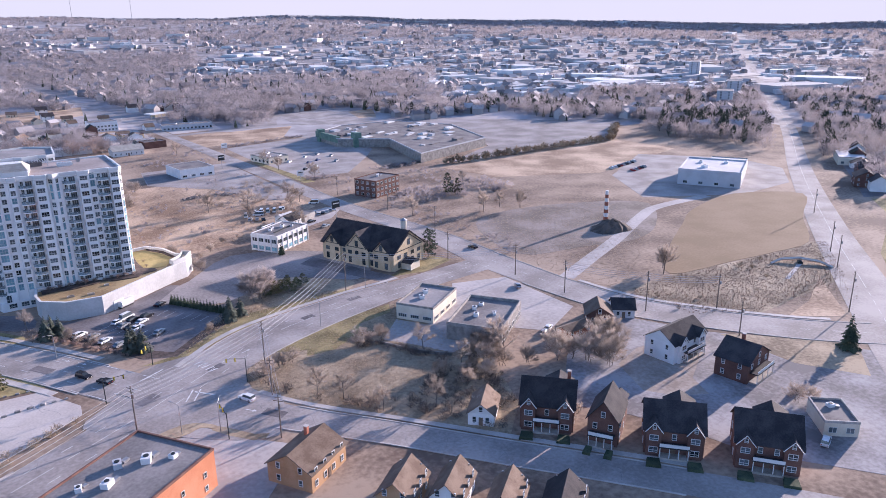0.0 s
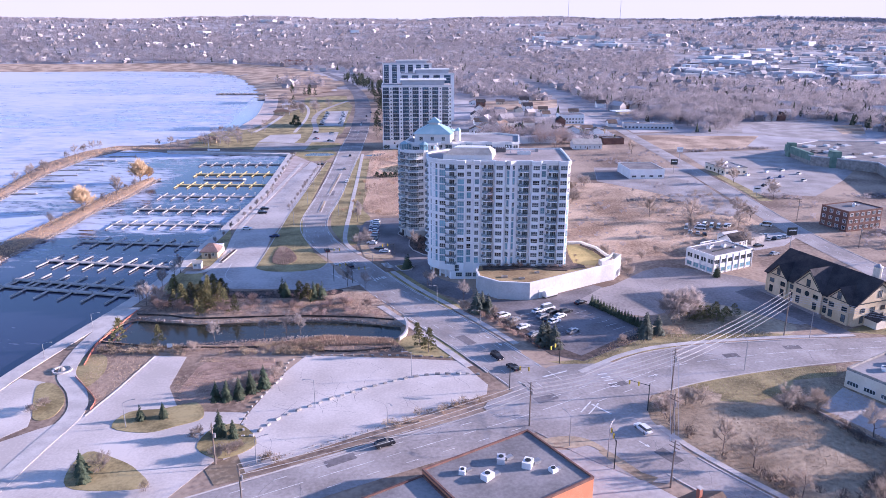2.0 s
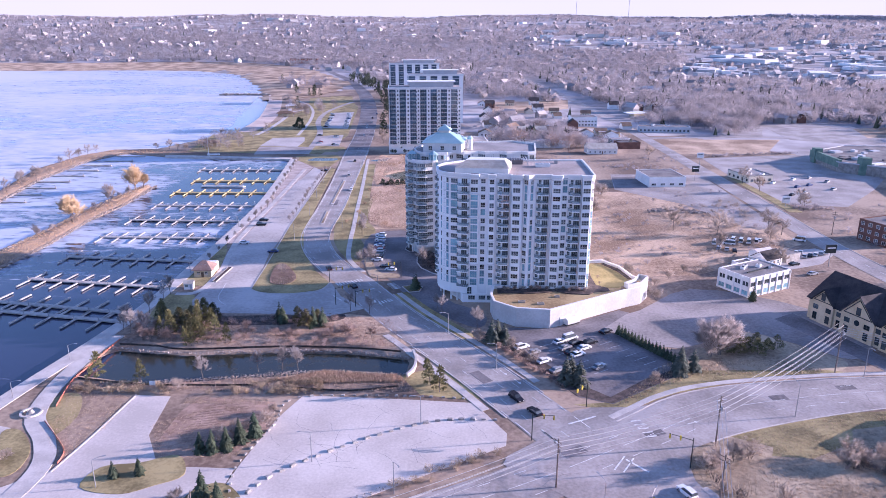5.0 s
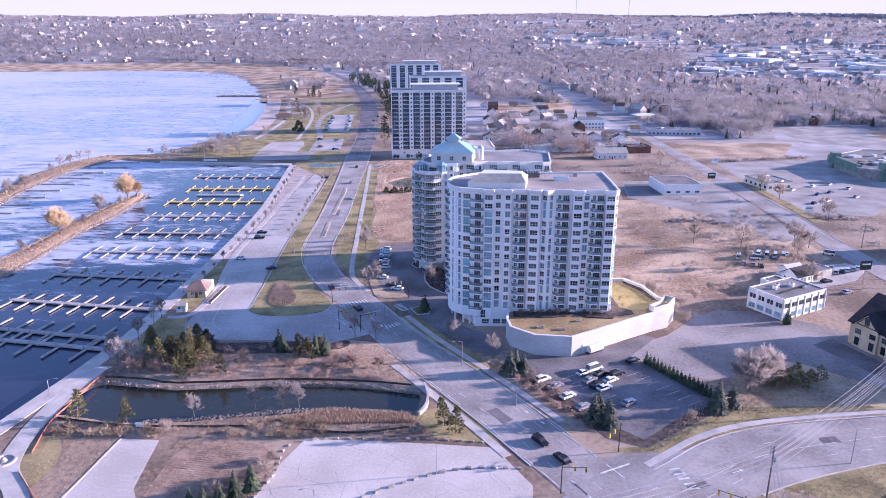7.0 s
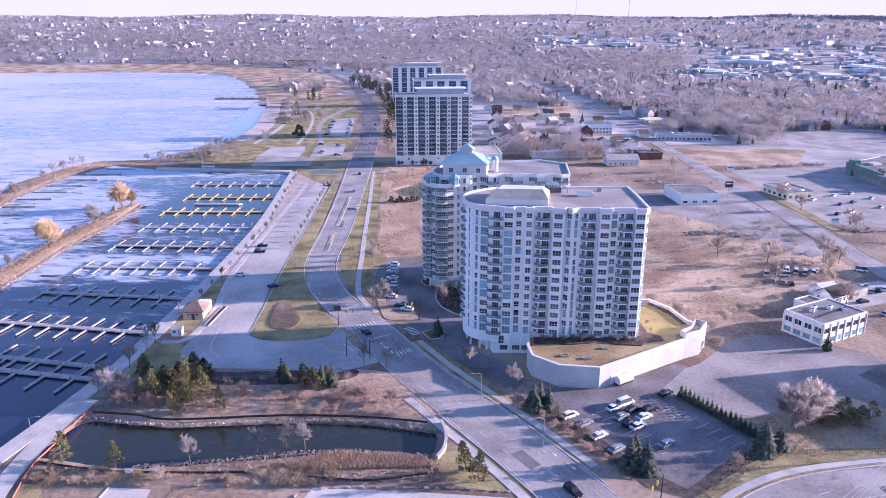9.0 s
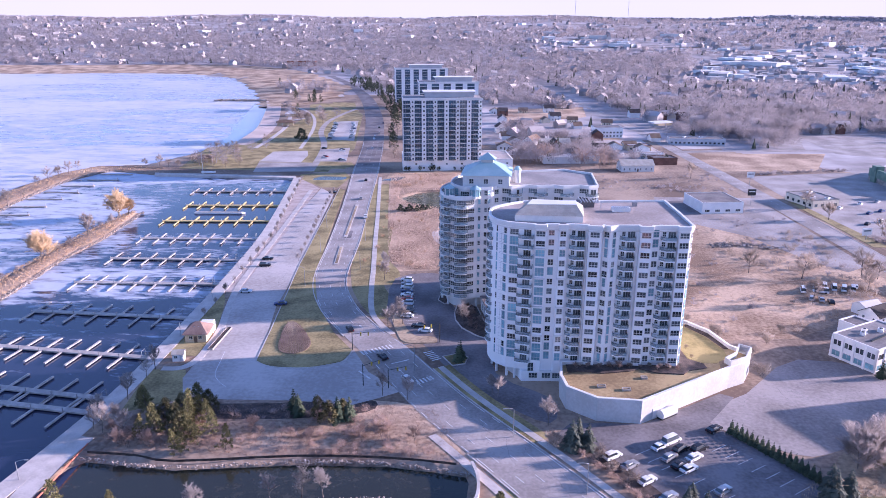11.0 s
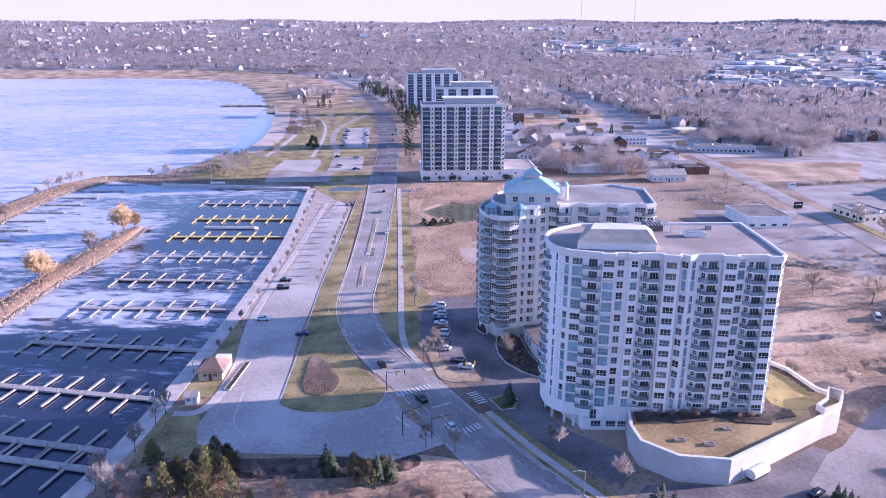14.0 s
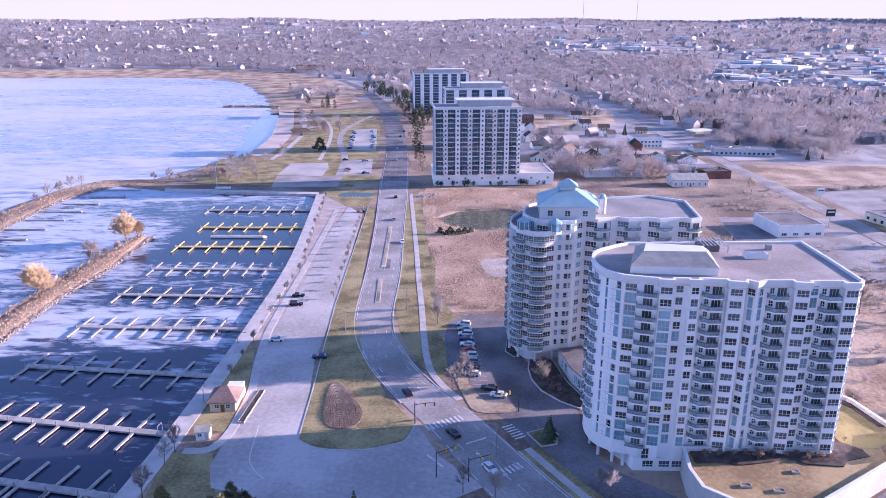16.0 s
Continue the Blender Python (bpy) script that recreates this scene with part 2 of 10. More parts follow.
M = {
    "soil": mat("dry_ground", (0.165, 0.112, 0.082), (0.40, 0.295, 0.215), 0.03, 0.95, 0, 0.9, 0.7, detail=12, hard=0.13),
    "field": mat("tan_field", (0.24, 0.155, 0.10), (0.58, 0.42, 0.29), 0.04, 0.95, 0, 0.9, 0.8, detail=12, hard=0.13),
    "scrub": mat("scrub_ground", (0.20, 0.148, 0.098), (0.46, 0.355, 0.24), 0.06, 0.95, 0, 0.8, 0.9, detail=11, hard=0.13),
    "lawn": mat("winter_lawn", (0.165, 0.13, 0.06), (0.39, 0.31, 0.15), 0.11, 0.95, 0, 0.6, 1.2, detail=11),
    "terrace": mat("brown_winter_turf", (0.24, 0.165, 0.085), (0.45, 0.33, 0.17), 0.09, 0.95, 0, 0.6, 1.2, detail=11),
    "green_turf": mat("yellow_green_turf", (0.20, 0.162, 0.06), (0.36, 0.285, 0.12), 0.09, 0.95, 0, 0.6, 1.2, detail=11),
    "asphalt": mat("worn_asphalt", (0.245, 0.214, 0.197), (0.41, 0.364, 0.34), 0.07, 0.85, 0, 0.1, 1.2, detail=8),
    "lot": mat("lot_asphalt", (0.345, 0.306, 0.285), (0.51, 0.46, 0.432), 0.05, 0.88, 0, 0.1, 0.8, detail=8),
    "dark_asphalt": mat("dark_asphalt", (0.115, 0.10, 0.10), (0.235, 0.21, 0.21), 0.08, 0.8, 0, 0.1, 1.2, detail=8),
    "gravel": mat("pale_gravel", (0.45, 0.39, 0.35), (0.61, 0.54, 0.49), 0.06, 0.92, 0, 0.3, 1.6, detail=10),
    "concrete": mat("concrete", (0.42, 0.375, 0.345), (0.55, 0.50, 0.46), 0.25, 0.85, 0, 0.1, 2.5),
    "paint": mat("road_paint", (0.76, 0.75, 0.73), (0.50, 0.49, 0.48), 0.8, 0.7, 0, 0.05, 4.0),
    "stone": mat("grey_stone", (0.24, 0.22, 0.20), (0.40, 0.37, 0.34), 0.6, 0.9, 0, 0.4, 4.0, 0.25),
    "rock_heap": island_mat("riprap", (0.20, 0.16, 0.135), (0.46, 0.39, 0.34)),
    "white_wall": mat("white_render", (0.79, 0.775, 0.755), (0.85, 0.835, 0.82), 0.15, 0.8, 0, 0.04, 1.5),
    "grey_wall": mat("pale_grey_render", (0.58, 0.57, 0.55), (0.67, 0.66, 0.64), 0.15, 0.8, 0, 0.04, 1.5),
    "worn_roof": mat("worn_grey_roof", (0.16, 0.145, 0.14), (0.28, 0.255, 0.245), 0.10, 0.9, 0, 0.1, 1.3, detail=8),
    "podium": mat("weathered_white_render", (0.46, 0.445, 0.43), (0.60, 0.585, 0.57), 0.12, 0.85, 0, 0.06, 1.5, detail=9),
    "band": mat("white_trim", (0.66, 0.645, 0.62), (0.74, 0.72, 0.70), 0.2, 0.7, 0, 0.02, 2.0),
    "grey_panel": mat("grey_panel", (0.42, 0.42, 0.44), (0.50, 0.50, 0.52), 0.2, 0.7, 0, 0.03, 2.0),
    "roof_felt": mat("roof_membrane", (0.13, 0.115, 0.115), (0.24, 0.215, 0.20), 0.12, 0.9, 0, 0.1, 1.5),
    "roof_mid": mat("mid_grey_roof_membrane", (0.24, 0.22, 0.215), (0.34, 0.31, 0.30), 0.10, 0.9, 0, 0.08, 1.2),
    "tower_roof": mat("warm_grey_roof_gravel", (0.27, 0.225, 0.205), (0.41, 0.35, 0.325), 0.10, 0.92, 0, 0.15, 1.4, detail=8),
    "mulch": mat("dark_mulch", (0.05, 0.038, 0.033), (0.13, 0.095, 0.08), 0.5, 0.95, 0, 0.6, 3.0, detail=8),
    "dirt": mat("packed_dirt", (0.26, 0.205, 0.165), (0.46, 0.385, 0.33), 0.08, 0.95, 0, 0.4, 0.9, detail=10),
    "navy": glass_mat("navy_glass", (0.062, 0.11, 0.155), 0.08, 0.4),
    "roof_pale": mat("pale_roof_membrane", (0.55, 0.52, 0.51), (0.66, 0.63, 0.61), 0.08, 0.85, 0, 0.05, 1.0),
    "tile": mat("grey_roof_tile", (0.35, 0.32, 0.275), (0.45, 0.41, 0.355), 0.5, 0.8, 0, 0.2, 3.0),
    "copper": mat("pale_blue_metal_roof", (0.25, 0.40, 0.44), (0.33, 0.47, 0.50), 0.2, 0.5, 0.2, 0.03, 2.0),
    "glass": glass_mat("window_glass", (0.085, 0.10, 0.11), 0.06, 0.8),
    "teal": glass_mat("teal_glass", (0.22, 0.42, 0.48), 0.08, 0.35),
    "room": glass_mat("lit_room_glass", (0.11, 0.12, 0.125), 0.08, 0.5),
    "rail": glass_mat("smoked_rail_glass", (0.33, 0.41, 0.43), 0.08, 0.3),
    "frame": mat("window_frame", (0.70, 0.69, 0.64), None, 0.5, 0.6, 0, 0.0, 2.0),
    "brick": mat("red_brick", (0.25, 0.085, 0.055), (0.36, 0.14, 0.09), 0.3, 0.9, 0, 0.3, 6.0, 0.15),
    "orange_brick": mat("orange_brick", (0.52, 0.20, 0.10), (0.62, 0.27, 0.15), 0.2, 0.9, 0, 0.2, 5.0),
    "dark_brick": mat("dark_brick", (0.12, 0.06, 0.05), (0.19, 0.10, 0.075), 0.3, 0.9, 0, 0.3, 6.0, 0.15),
    "tan_brick": mat("tan_brick", (0.42, 0.24, 0.12), (0.52, 0.32, 0.18), 0.3, 0.9, 0, 0.3, 5.0, 0.1),
    "shingle": mat("dark_shingle", (0.030, 0.027, 0.030), (0.065, 0.055, 0.055), 0.3, 0.9, 0, 0.4, 3.0, 0.2),
    "brown_shingle": mat("brown_shingle", (0.13, 0.085, 0.06), (0.21, 0.15, 0.11), 0.3, 0.9, 0, 0.4, 3.0, 0.2),
    "cream": mat("cream_render", (0.62, 0.54, 0.42), (0.72, 0.64, 0.52), 0.2, 0.85, 0, 0.05, 2.0),
    "tan_render": mat("tan_render", (0.46, 0.36, 0.23), (0.56, 0.46, 0.32), 0.2, 0.85, 0, 0.05, 2.0),
    # brown ground greyed: distance haze is put into its colour
    "town": mat("hazed_town_ground", (0.22, 0.195, 0.19), (0.46, 0.42, 0.415), 0.012, 0.95, 0, 0.0, 0.05, detail=10),
    "sand": mat("beach_sand", (0.46, 0.36, 0.31), (0.58, 0.47, 0.41), 0.06, 0.95, 0, 0.2, 1.0),
    "siding": mat("white_siding", (0.70, 0.68, 0.66), (0.78, 0.76, 0.74), 0.3, 0.7, 0, 0.05, 3.0, 0.08),
    "wood": mat("weathered_wood", (0.34, 0.29, 0.24), (0.48, 0.42, 0.36), 0.5, 0.85, 0, 0.2, 4.0),
    "dock_deck": mat("dock_planks", (0.30, 0.275, 0.255), (0.44, 0.40, 0.37), 0.5, 0.85, 0, 0.15, 4.0, 0.08),
    "dock_yellow": mat("new_dock_planks", (0.52, 0.39, 0.16), (0.62, 0.48, 0.23), 0.5, 0.8, 0, 0.1, 4.0, 0.08),
    "pole_wood": mat("pole_wood", (0.14, 0.11, 0.09), (0.22, 0.18, 0.15), 0.6, 0.9, 0, 0.2, 4.0),
    "steel": mat("galvanised_steel", (0.36, 0.36, 0.37), None, 0.6, 0.5, 0.6, 0.02, 3.0),
    "dark_metal": mat("dark_metal", (0.04, 0.045, 0.045), None, 0.6, 0.5, 0.3, 0.02, 3.0),
    "bark": mat("bark", (0.12, 0.095, 0.08), (0.20, 0.165, 0.145), 0.8, 0.95, 0, 0.4, 5.0, 0.2),
    "twig": mat("bare_twigs", (0.31, 0.25, 0.205), (0.50, 0.42, 0.355), 0.4, 0.95, 0, 0, 5.0, 0.25),
    "red_twig": mat("reddish_twigs", (0.27, 0.195, 0.165), (0.42, 0.315, 0.27), 0.4, 0.95, 0, 0, 5.0, 0.2),
    "pale_twig": mat("pale_twigs", (0.32, 0.28, 0.26), (0.48, 0.425, 0.395), 0.4, 0.95, 0, 0, 5.0, 0.2),
    "grey_twig": mat("pale_grey_twigs", (0.36, 0.305, 0.28), (0.52, 0.455, 0.425), 0.4, 0.95, 0, 0, 5.0, 0.2),
    "willow": mat("yellow_willow_twigs", (0.54, 0.38, 0.21), (0.66, 0.50, 0.32), 0.4, 0.95, 0, 0, 5.0, 0.1),
    "needle": mat("conifer_needles", (0.030, 0.046, 0.028), (0.075, 0.09, 0.05), 0.5, 0.9, 0, 0, 4.0, 0.3),
    "grey_needle": mat("grey_green_needles", (0.042, 0.052, 0.04), (0.105, 0.115, 0.085), 0.5, 0.9, 0, 0, 4.0, 0.3),
    "green_needle": mat("young_needles", (0.105, 0.102, 0.04), (0.22, 0.19, 0.078), 0.5, 0.9, 0, 0, 4.0, 0.3),
    "mid_needle": mat("olive_needles", (0.08, 0.08, 0.036), (0.22, 0.19, 0.088), 0.5, 0.9, 0, 0, 4.0, 0.3),
    "reed": mat("dry_reeds", (0.33, 0.21, 0.13), (0.50, 0.34, 0.22), 0.2, 0.95, 0, 0.4, 2.0),
    # twig tones greyed and cooled to carry the distance haze
    "far_twig": crown_mat("hazed_far_trees", (0.255, 0.228, 0.235), (0.47, 0.42, 0.43)),
    "far_green": island_mat("far_evergreens", (0.035, 0.05, 0.035), (0.075, 0.085, 0.06)),
    "far_wall": island_mat("far_walls", (0.26, 0.215, 0.20), (0.52, 0.485, 0.47)),
    # roof tones lifted for the low contrast of haze
    "far_roof": island_mat("far_roofs", (0.19, 0.16, 0.155), (0.52, 0.47, 0.455)),
    "lake": water_mat("lake_ice", (0.18, 0.235, 0.385), (0.575, 0.56, 0.58), -0.97, 0.007, 8.0, (-0.00035, 0.0, 0), 0.42, 0.20,
                      open_=((0.75, ((0.983, 0.185, -86, -40, 6), (0, 1, 600, 1000, 30))),)),
    "marina": water_mat("marina_thin_ice", (0.022, 0.027, 0.058), (0.50, 0.53, 0.61), -1.24, 0.02, 7.0, (-0.0022, 0.0, 0), 0.34, 0.16, (222, 300, 0.36),
                        open_=((0.75, ((1, 0, -176, -80, 14), (0, 1, 400, 482, 10))), (0.15, ((1, 0, -180, -110, 6), (0, 1, 200, 330, 20))))),
    "pond": water_mat("still_pond", (0.026, 0.027, 0.018), (0.055, 0.05, 0.035), -1.15, 0.03, 6.0),
    "muddy": water_mat("muddy_pond", (0.125, 0.12, 0.07), (0.165, 0.155, 0.10), -1.0, 0.03, 6.0),
    "cable": mat("aluminium_cable", (0.55, 0.53, 0.52), None, 0.6, 0.5, 0.2, 0.0, 3.0),
    "fence": mat("orange_net", (0.55, 0.17, 0.11), None, 0.5, 0.8, 0, 0, 3.0),
}


for k in ("twig", "pale_twig", "red_twig", "grey_twig"):
    soft_normal(M[k], 0.7)
M["rail"].node_tree.nodes["Principled BSDF"].inputs["Alpha"].default_value = 0.5


# ---- building blocks ----
class Geo:
    """Vertices and faces gathered for one mesh."""

    def __init__(self):
        self.v, self.f = [], []

    def add(self, pts, faces):
        k = len(self.v)
        self.v += [tuple(p) for p in pts]
        self.f += [tuple(i + k for i in q) for q in faces]
        return self

    def box(self, x, y, z, sx, sy, sz, rot=0.0):
        """A box with its base centre at x, y, z."""
        c, s = math.cos(radians(rot)), math.sin(radians(rot))
        pts = []
        for dz in (0, sz):
            for dx, dy in ((-1, -1), (1, -1), (1, 1), (-1, 1)):
                a, b = dx * sx / 2, dy * sy / 2
                pts.append((x + a * c - b * s, y + a * s + b * c, z + dz))
        return self.add(pts, [(3, 2, 1, 0), (4, 5, 6, 7), (0, 1, 5, 4), (1, 2, 6, 5), (2, 3, 7, 6), (3, 0, 4, 7)])

    def prism(self, poly, z0, z1, shrink=0.0):
        """An upright prism over a plan outline (counter-clockwise)."""
        n = len(poly)
        cx, cy = sum(p[0] for p in poly) / n, sum(p[1] for p in poly) / n
        top = [(cx + (x - cx) * (1 - shrink), cy + (y - cy) * (1 - shrink), z1) for x, y in poly]
        return self.add([(x, y, z0) for x, y in poly] + top,
                        [tuple(range(n - 1, -1, -1)), tuple(range(n, 2 * n))]
                        + [(i, (i + 1) % n, n + (i + 1) % n, n + i) for i in range(n)])

    def ring(self, outer, inner, z0, z1):
        """A wall between two outlines of the same count."""
        n = len(outer)
        pts = [(x, y, z) for z in (z0, z1) for o in (outer, inner) for x, y in o]
        f = []
        for i in range(n):
            j = (i + 1) % n
            f += [(i, j, 2 * n + j, 2 * n + i), (n + j, n + i, 3 * n + i, 3 * n + j), (2 * n + i, 2 * n + j, 3 * n + j, 3 * n + i), (j, i, n + i, n + j)]
        return self.add(pts, f)

    def tube(self, p, q, r0, r1, n=5):
        """A tapered round bar from p to q."""
        p, q = Vector(p), Vector(q)
        d = (q - p).normalized() if (q - p).length > 1e-6 else Vector((0, 0, 1))
        a = d.orthogonal().normalized()
        b = d.cross(a)
        pts = []
        for c, r in ((p, r0), (q, r1)):
            for i in range(n):
                t = 2 * math.pi * i / n
                pts.append(c + a * (r * math.cos(t)) + b * (r * math.sin(t)))
        return self.add(pts, [(i, (i + 1) % n, n + (i + 1) % n, n + i) for i in range(n)]
                        + [tuple(range(n - 1, -1, -1)), tuple(range(n, 2 * n))])

    def sweep(self, pts, r, n=3):
        """One bent bar through the points."""
        k = len(pts)
        v = []
        for i, p in enumerate(pts):
            d = (Vector(pts[min(i + 1, k - 1)]) - Vector(pts[max(i - 1, 0)])).normalized()
            a = d.cross(Vector((0, 0, 1)))
            a = a.normalized() if a.length > 1e-3 else Vector((1, 0, 0))
            b = d.cross(a)
            v += [Vector(p) + a * (r * math.cos(2 * math.pi * j / n)) + b * (r * math.sin(2 * math.pi * j / n)) for j in range(n)]
        f = [(i * n + j, (i + 1) * n + j, (i + 1) * n + (j + 1) % n, i * n + (j + 1) % n) for i in range(k - 1) for j in range(n)]
        return self.add(v, f + [tuple(range(n)), tuple(range(k * n - 1, (k - 1) * n - 1, -1))])

    def fence(self, line, z0, z1, t):
        """One upright band of thickness t along an open plan line."""
        a, b, n = offset_line(line, t / 2), offset_line(line, -t / 2), len(line)
        v = [(*p, z) for z in (z0, z1) for s in (a, b) for p in s]
        f = []
        for i in range(n - 1):
            f += [(i, 2 * n + i, 2 * n + i + 1, i + 1), (n + i, n + i + 1, 3 * n + i + 1, 3 * n + i), (2 * n + i, 3 * n + i, 3 * n + i + 1, 2 * n + i + 1), (i, i + 1, n + i + 1, n + i)]
        return self.add(v, f + [(0, n, 3 * n, 2 * n), (n - 1, 3 * n - 1, 4 * n - 1, 2 * n - 1)])

    def lattice(self, xs, zs, y0, y1):
        """A frame with open lights: odd steps of xs and zs are openings, even ones bars."""
        nx_, nz_ = len(xs), len(zs)
        k = len(self.v)
        self.v += [(x, y, z) for y in (y0, y1) for z in zs for x in xs]
        idx = lambda i, j, b: k + b * nx_ * nz_ + j * nx_ + i
        solid = lambda i, j: 0 <= i < nx_ - 1 and 0 <= j < nz_ - 1 and not (i % 2 and j % 2)
        for j in range(nz_ - 1):
            for i in range(nx_ - 1):
                if not solid(i, j):
                    continue
                self.f.append((idx(i, j, 0), idx(i + 1, j, 0), idx(i + 1, j + 1, 0), idx(i, j + 1, 0)))
                for (di, dj), (a, b) in (((-1, 0), ((i, j + 1), (i, j))), ((1, 0), ((i + 1, j), (i + 1, j + 1))), ((0, -1), ((i, j), (i + 1, j))), ((0, 1), ((i + 1, j + 1), (i, j + 1)))):
                    if not solid(i + di, j + dj):
                        self.f.append((idx(*a, 1), idx(*b, 1), idx(*b, 0), idx(*a, 0)))
        return self

    def gable(self, x0, x1, y0, y1, z0, z1, t=0.18, over=0.4, axis="x"):
        """Two thick roof slopes with the ridge along the axis."""
        if axis == "y":
            k = len(self.v)
            self.gable(y0, y1, x0, x1, z0, z1, t, over)
            for i in range(k, len(self.v)):
                a, b, c = self.v[i]
                self.v[i] = (b, a, c)
            self.f = [f if min(f) < k else f[::-1] for f in self.f]
            return self
        ym = (y0 + y1) / 2
        sl = (z1 - z0) / (ym - y0)
        for sgn, ye in ((-1, y0 - over), (1, y1 + over)):
            ze = z0 - sl * over
            a = [(x0 - over, ye, ze), (x1 + over, ye, ze), (x1 + over, ym, z1), (x0 - over, ym, z1)]
            b = [(x, y, z + t) for x, y, z in a]
            f = [(3, 2, 1, 0), (4, 5, 6, 7), (0, 1, 5, 4), (1, 2, 6, 5), (2, 3, 7, 6), (3, 0, 4, 7)]
            self.add(a + b, f if sgn < 0 else [q[::-1] for q in f])
        return self

    def hip(self, x0, x1, y0, y1, z0, z1, inset, over=0.4, base=0.15):
        """A hipped roof on a thin eaves board; inset: how far the ridge stops short of the ends."""
        x0, x1, y0, y1 = x0 - over, x1 + over, y0 - over, y1 + over
        ym = (y0 + y1) / 2
        lo = [(x0, y0, z0), (x1, y0, z0), (x1, y1, z0), (x0, y1, z0)]
        up = [(x, y, z + base) for x, y, z in lo]
        rd = [(x0 + inset, ym, z1), (x1 - inset, ym, z1)]
        return self.add(lo + up + rd, [(3, 2, 1, 0), (0, 1, 5, 4), (1, 2, 6, 5), (2, 3, 7, 6), (3, 0, 4, 7),
                                       (4, 5, 9, 8), (5, 6, 9), (6, 7, 8, 9), (7, 4, 8)])

    def wedge(self, x0, x1, y0, y1, z0, z1, axis="x"):
        """The triangular wall under a gable, as a solid prism along the axis."""
        if axis == "x":
            ym = (y0 + y1) / 2
            p = [(x0, y0, z0), (x0, y1, z0), (x0, ym, z1), (x1, y0, z0), (x1, y1, z0), (x1, ym, z1)]
            return self.add(p, [(0, 2, 1), (3, 4, 5), (0, 3, 5, 2), (1, 2, 5, 4), (0, 1, 4, 3)])
        xm = (x0 + x1) / 2
        p = [(x0, y0, z0), (x1, y0, z0), (xm, y0, z1), (x0, y1, z0), (x1, y1, z0), (xm, y1, z1)]
        return self.add(p, [(0, 1, 2), (3, 5, 4), (0, 2, 5, 3), (1, 4, 5, 2), (0, 3, 4, 1)])

    def mesh(self, name, material):
        me = bpy.data.meshes.new(name)
        me.from_pydata(self.v, [], self.f)
        me.materials.append(material)
        me.update()
        return me


def part(name, geo, material, parent=None, label="", m=None):
    """Links a Geo (or a ready mesh) as one mesh object, under parent if there is one."""
    ob = new(name, geo.mesh(name, material) if isinstance(geo, Geo) else geo)
    if parent:
        ob.parent = parent
    if m is not None:
        ob.matrix_basis = m
    if label:
        ob["label"] = label
    return ob


def thing(name, m, label, category, group="", kind=""):
    ob = new(name)
    ob.empty_display_size = 1.0
    ob.matrix_basis = m
    return tagged(ob, label, category, group, kind)


def smooth(pts, n=6, closed=False):
    """A rounded line through the points."""
    k, out = len(pts), []
    for i in range(k if closed else k - 1):
        p = [pts[j % k] if closed else pts[min(max(j, 0), k - 1)] for j in (i - 1, i, i + 1, i + 2)]
        for s in range(n):
            t = s / n
            out.append(tuple(0.5 * (2 * p[1][c] + (p[2][c] - p[0][c]) * t + (2 * p[0][c] - 5 * p[1][c] + 4 * p[2][c] - p[3][c]) * t * t
                                    + (3 * p[1][c] - p[0][c] - 3 * p[2][c] + p[3][c]) * t ** 3) for c in range(len(pts[0]))))
    return out if closed else out + [tuple(pts[-1])]


def ccw(poly):
    a = sum(p[0] * q[1] - q[0] * p[1] for p, q in zip(poly, poly[1:] + poly[:1]))
    return list(poly) if a > 0 else list(poly)[::-1]


def inset(poly, d):
    """A plan outline moved inwards by d."""
    n, out = len(poly), []
    for i in range(n):
        a, b, c = Vector(poly[i - 1]), Vector(poly[i]), Vector(poly[(i + 1) % n])
        e, f = (b - a).normalized(), (c - b).normalized()
        ne, nf = Vector((-e.y, e.x)), Vector((-f.y, f.x))
        w = (ne + nf)
        w = w / max(w.dot(ne), 0.35)
        out.append((b.x + w.x * d, b.y + w.y * d))
    return out


def offset_line(line, d):
    """An open line moved to its left by d (a number, or one for each point)."""
    out = []
    for i, p in enumerate(line):
        a, b = line[max(i - 1, 0)], line[min(i + 1, len(line) - 1)]
        v = Vector((b[0] - a[0], b[1] - a[1])).normalized()
        w = d[i] if isinstance(d, (list, tuple)) else d
        out.append((p[0] - v.y * w, p[1] + v.x * w))
    return out


def strip(geo, left, right, z0, z1):
    """A flat band between two lines."""
    n = len(left)
    pts = [(*p, z1) for p in left] + [(*p, z1) for p in right] + [(*p, z0) for p in left] + [(*p, z0) for p in right]
    f = []
    for i in range(n - 1):
        f += [(i, n + i, n + i + 1, i + 1), (i + 1, 2 * n + i + 1, 2 * n + i, i), (n + i, 3 * n + i, 3 * n + i + 1, n + i + 1)]
    f += [(0, 2 * n, 3 * n, n), (n - 1, 2 * n - 1, 4 * n - 1, 3 * n - 1)]
    return geo.add(pts, f)


def slab(name, poly, z, material, label, category, kind="structure", depth=0.3):
    g = Geo().prism(ccw(poly), z - depth, z)
    me = g.mesh(name, material)
    bm = bmesh.new()
    bm.from_mesh(me)
    bmesh.ops.triangulate(bm, faces=[f for f in bm.faces if len(f.verts) > 4])
    bm.to_mesh(me)
    bm.free()
    return tagged(new(name, me), label, category, kind=kind)


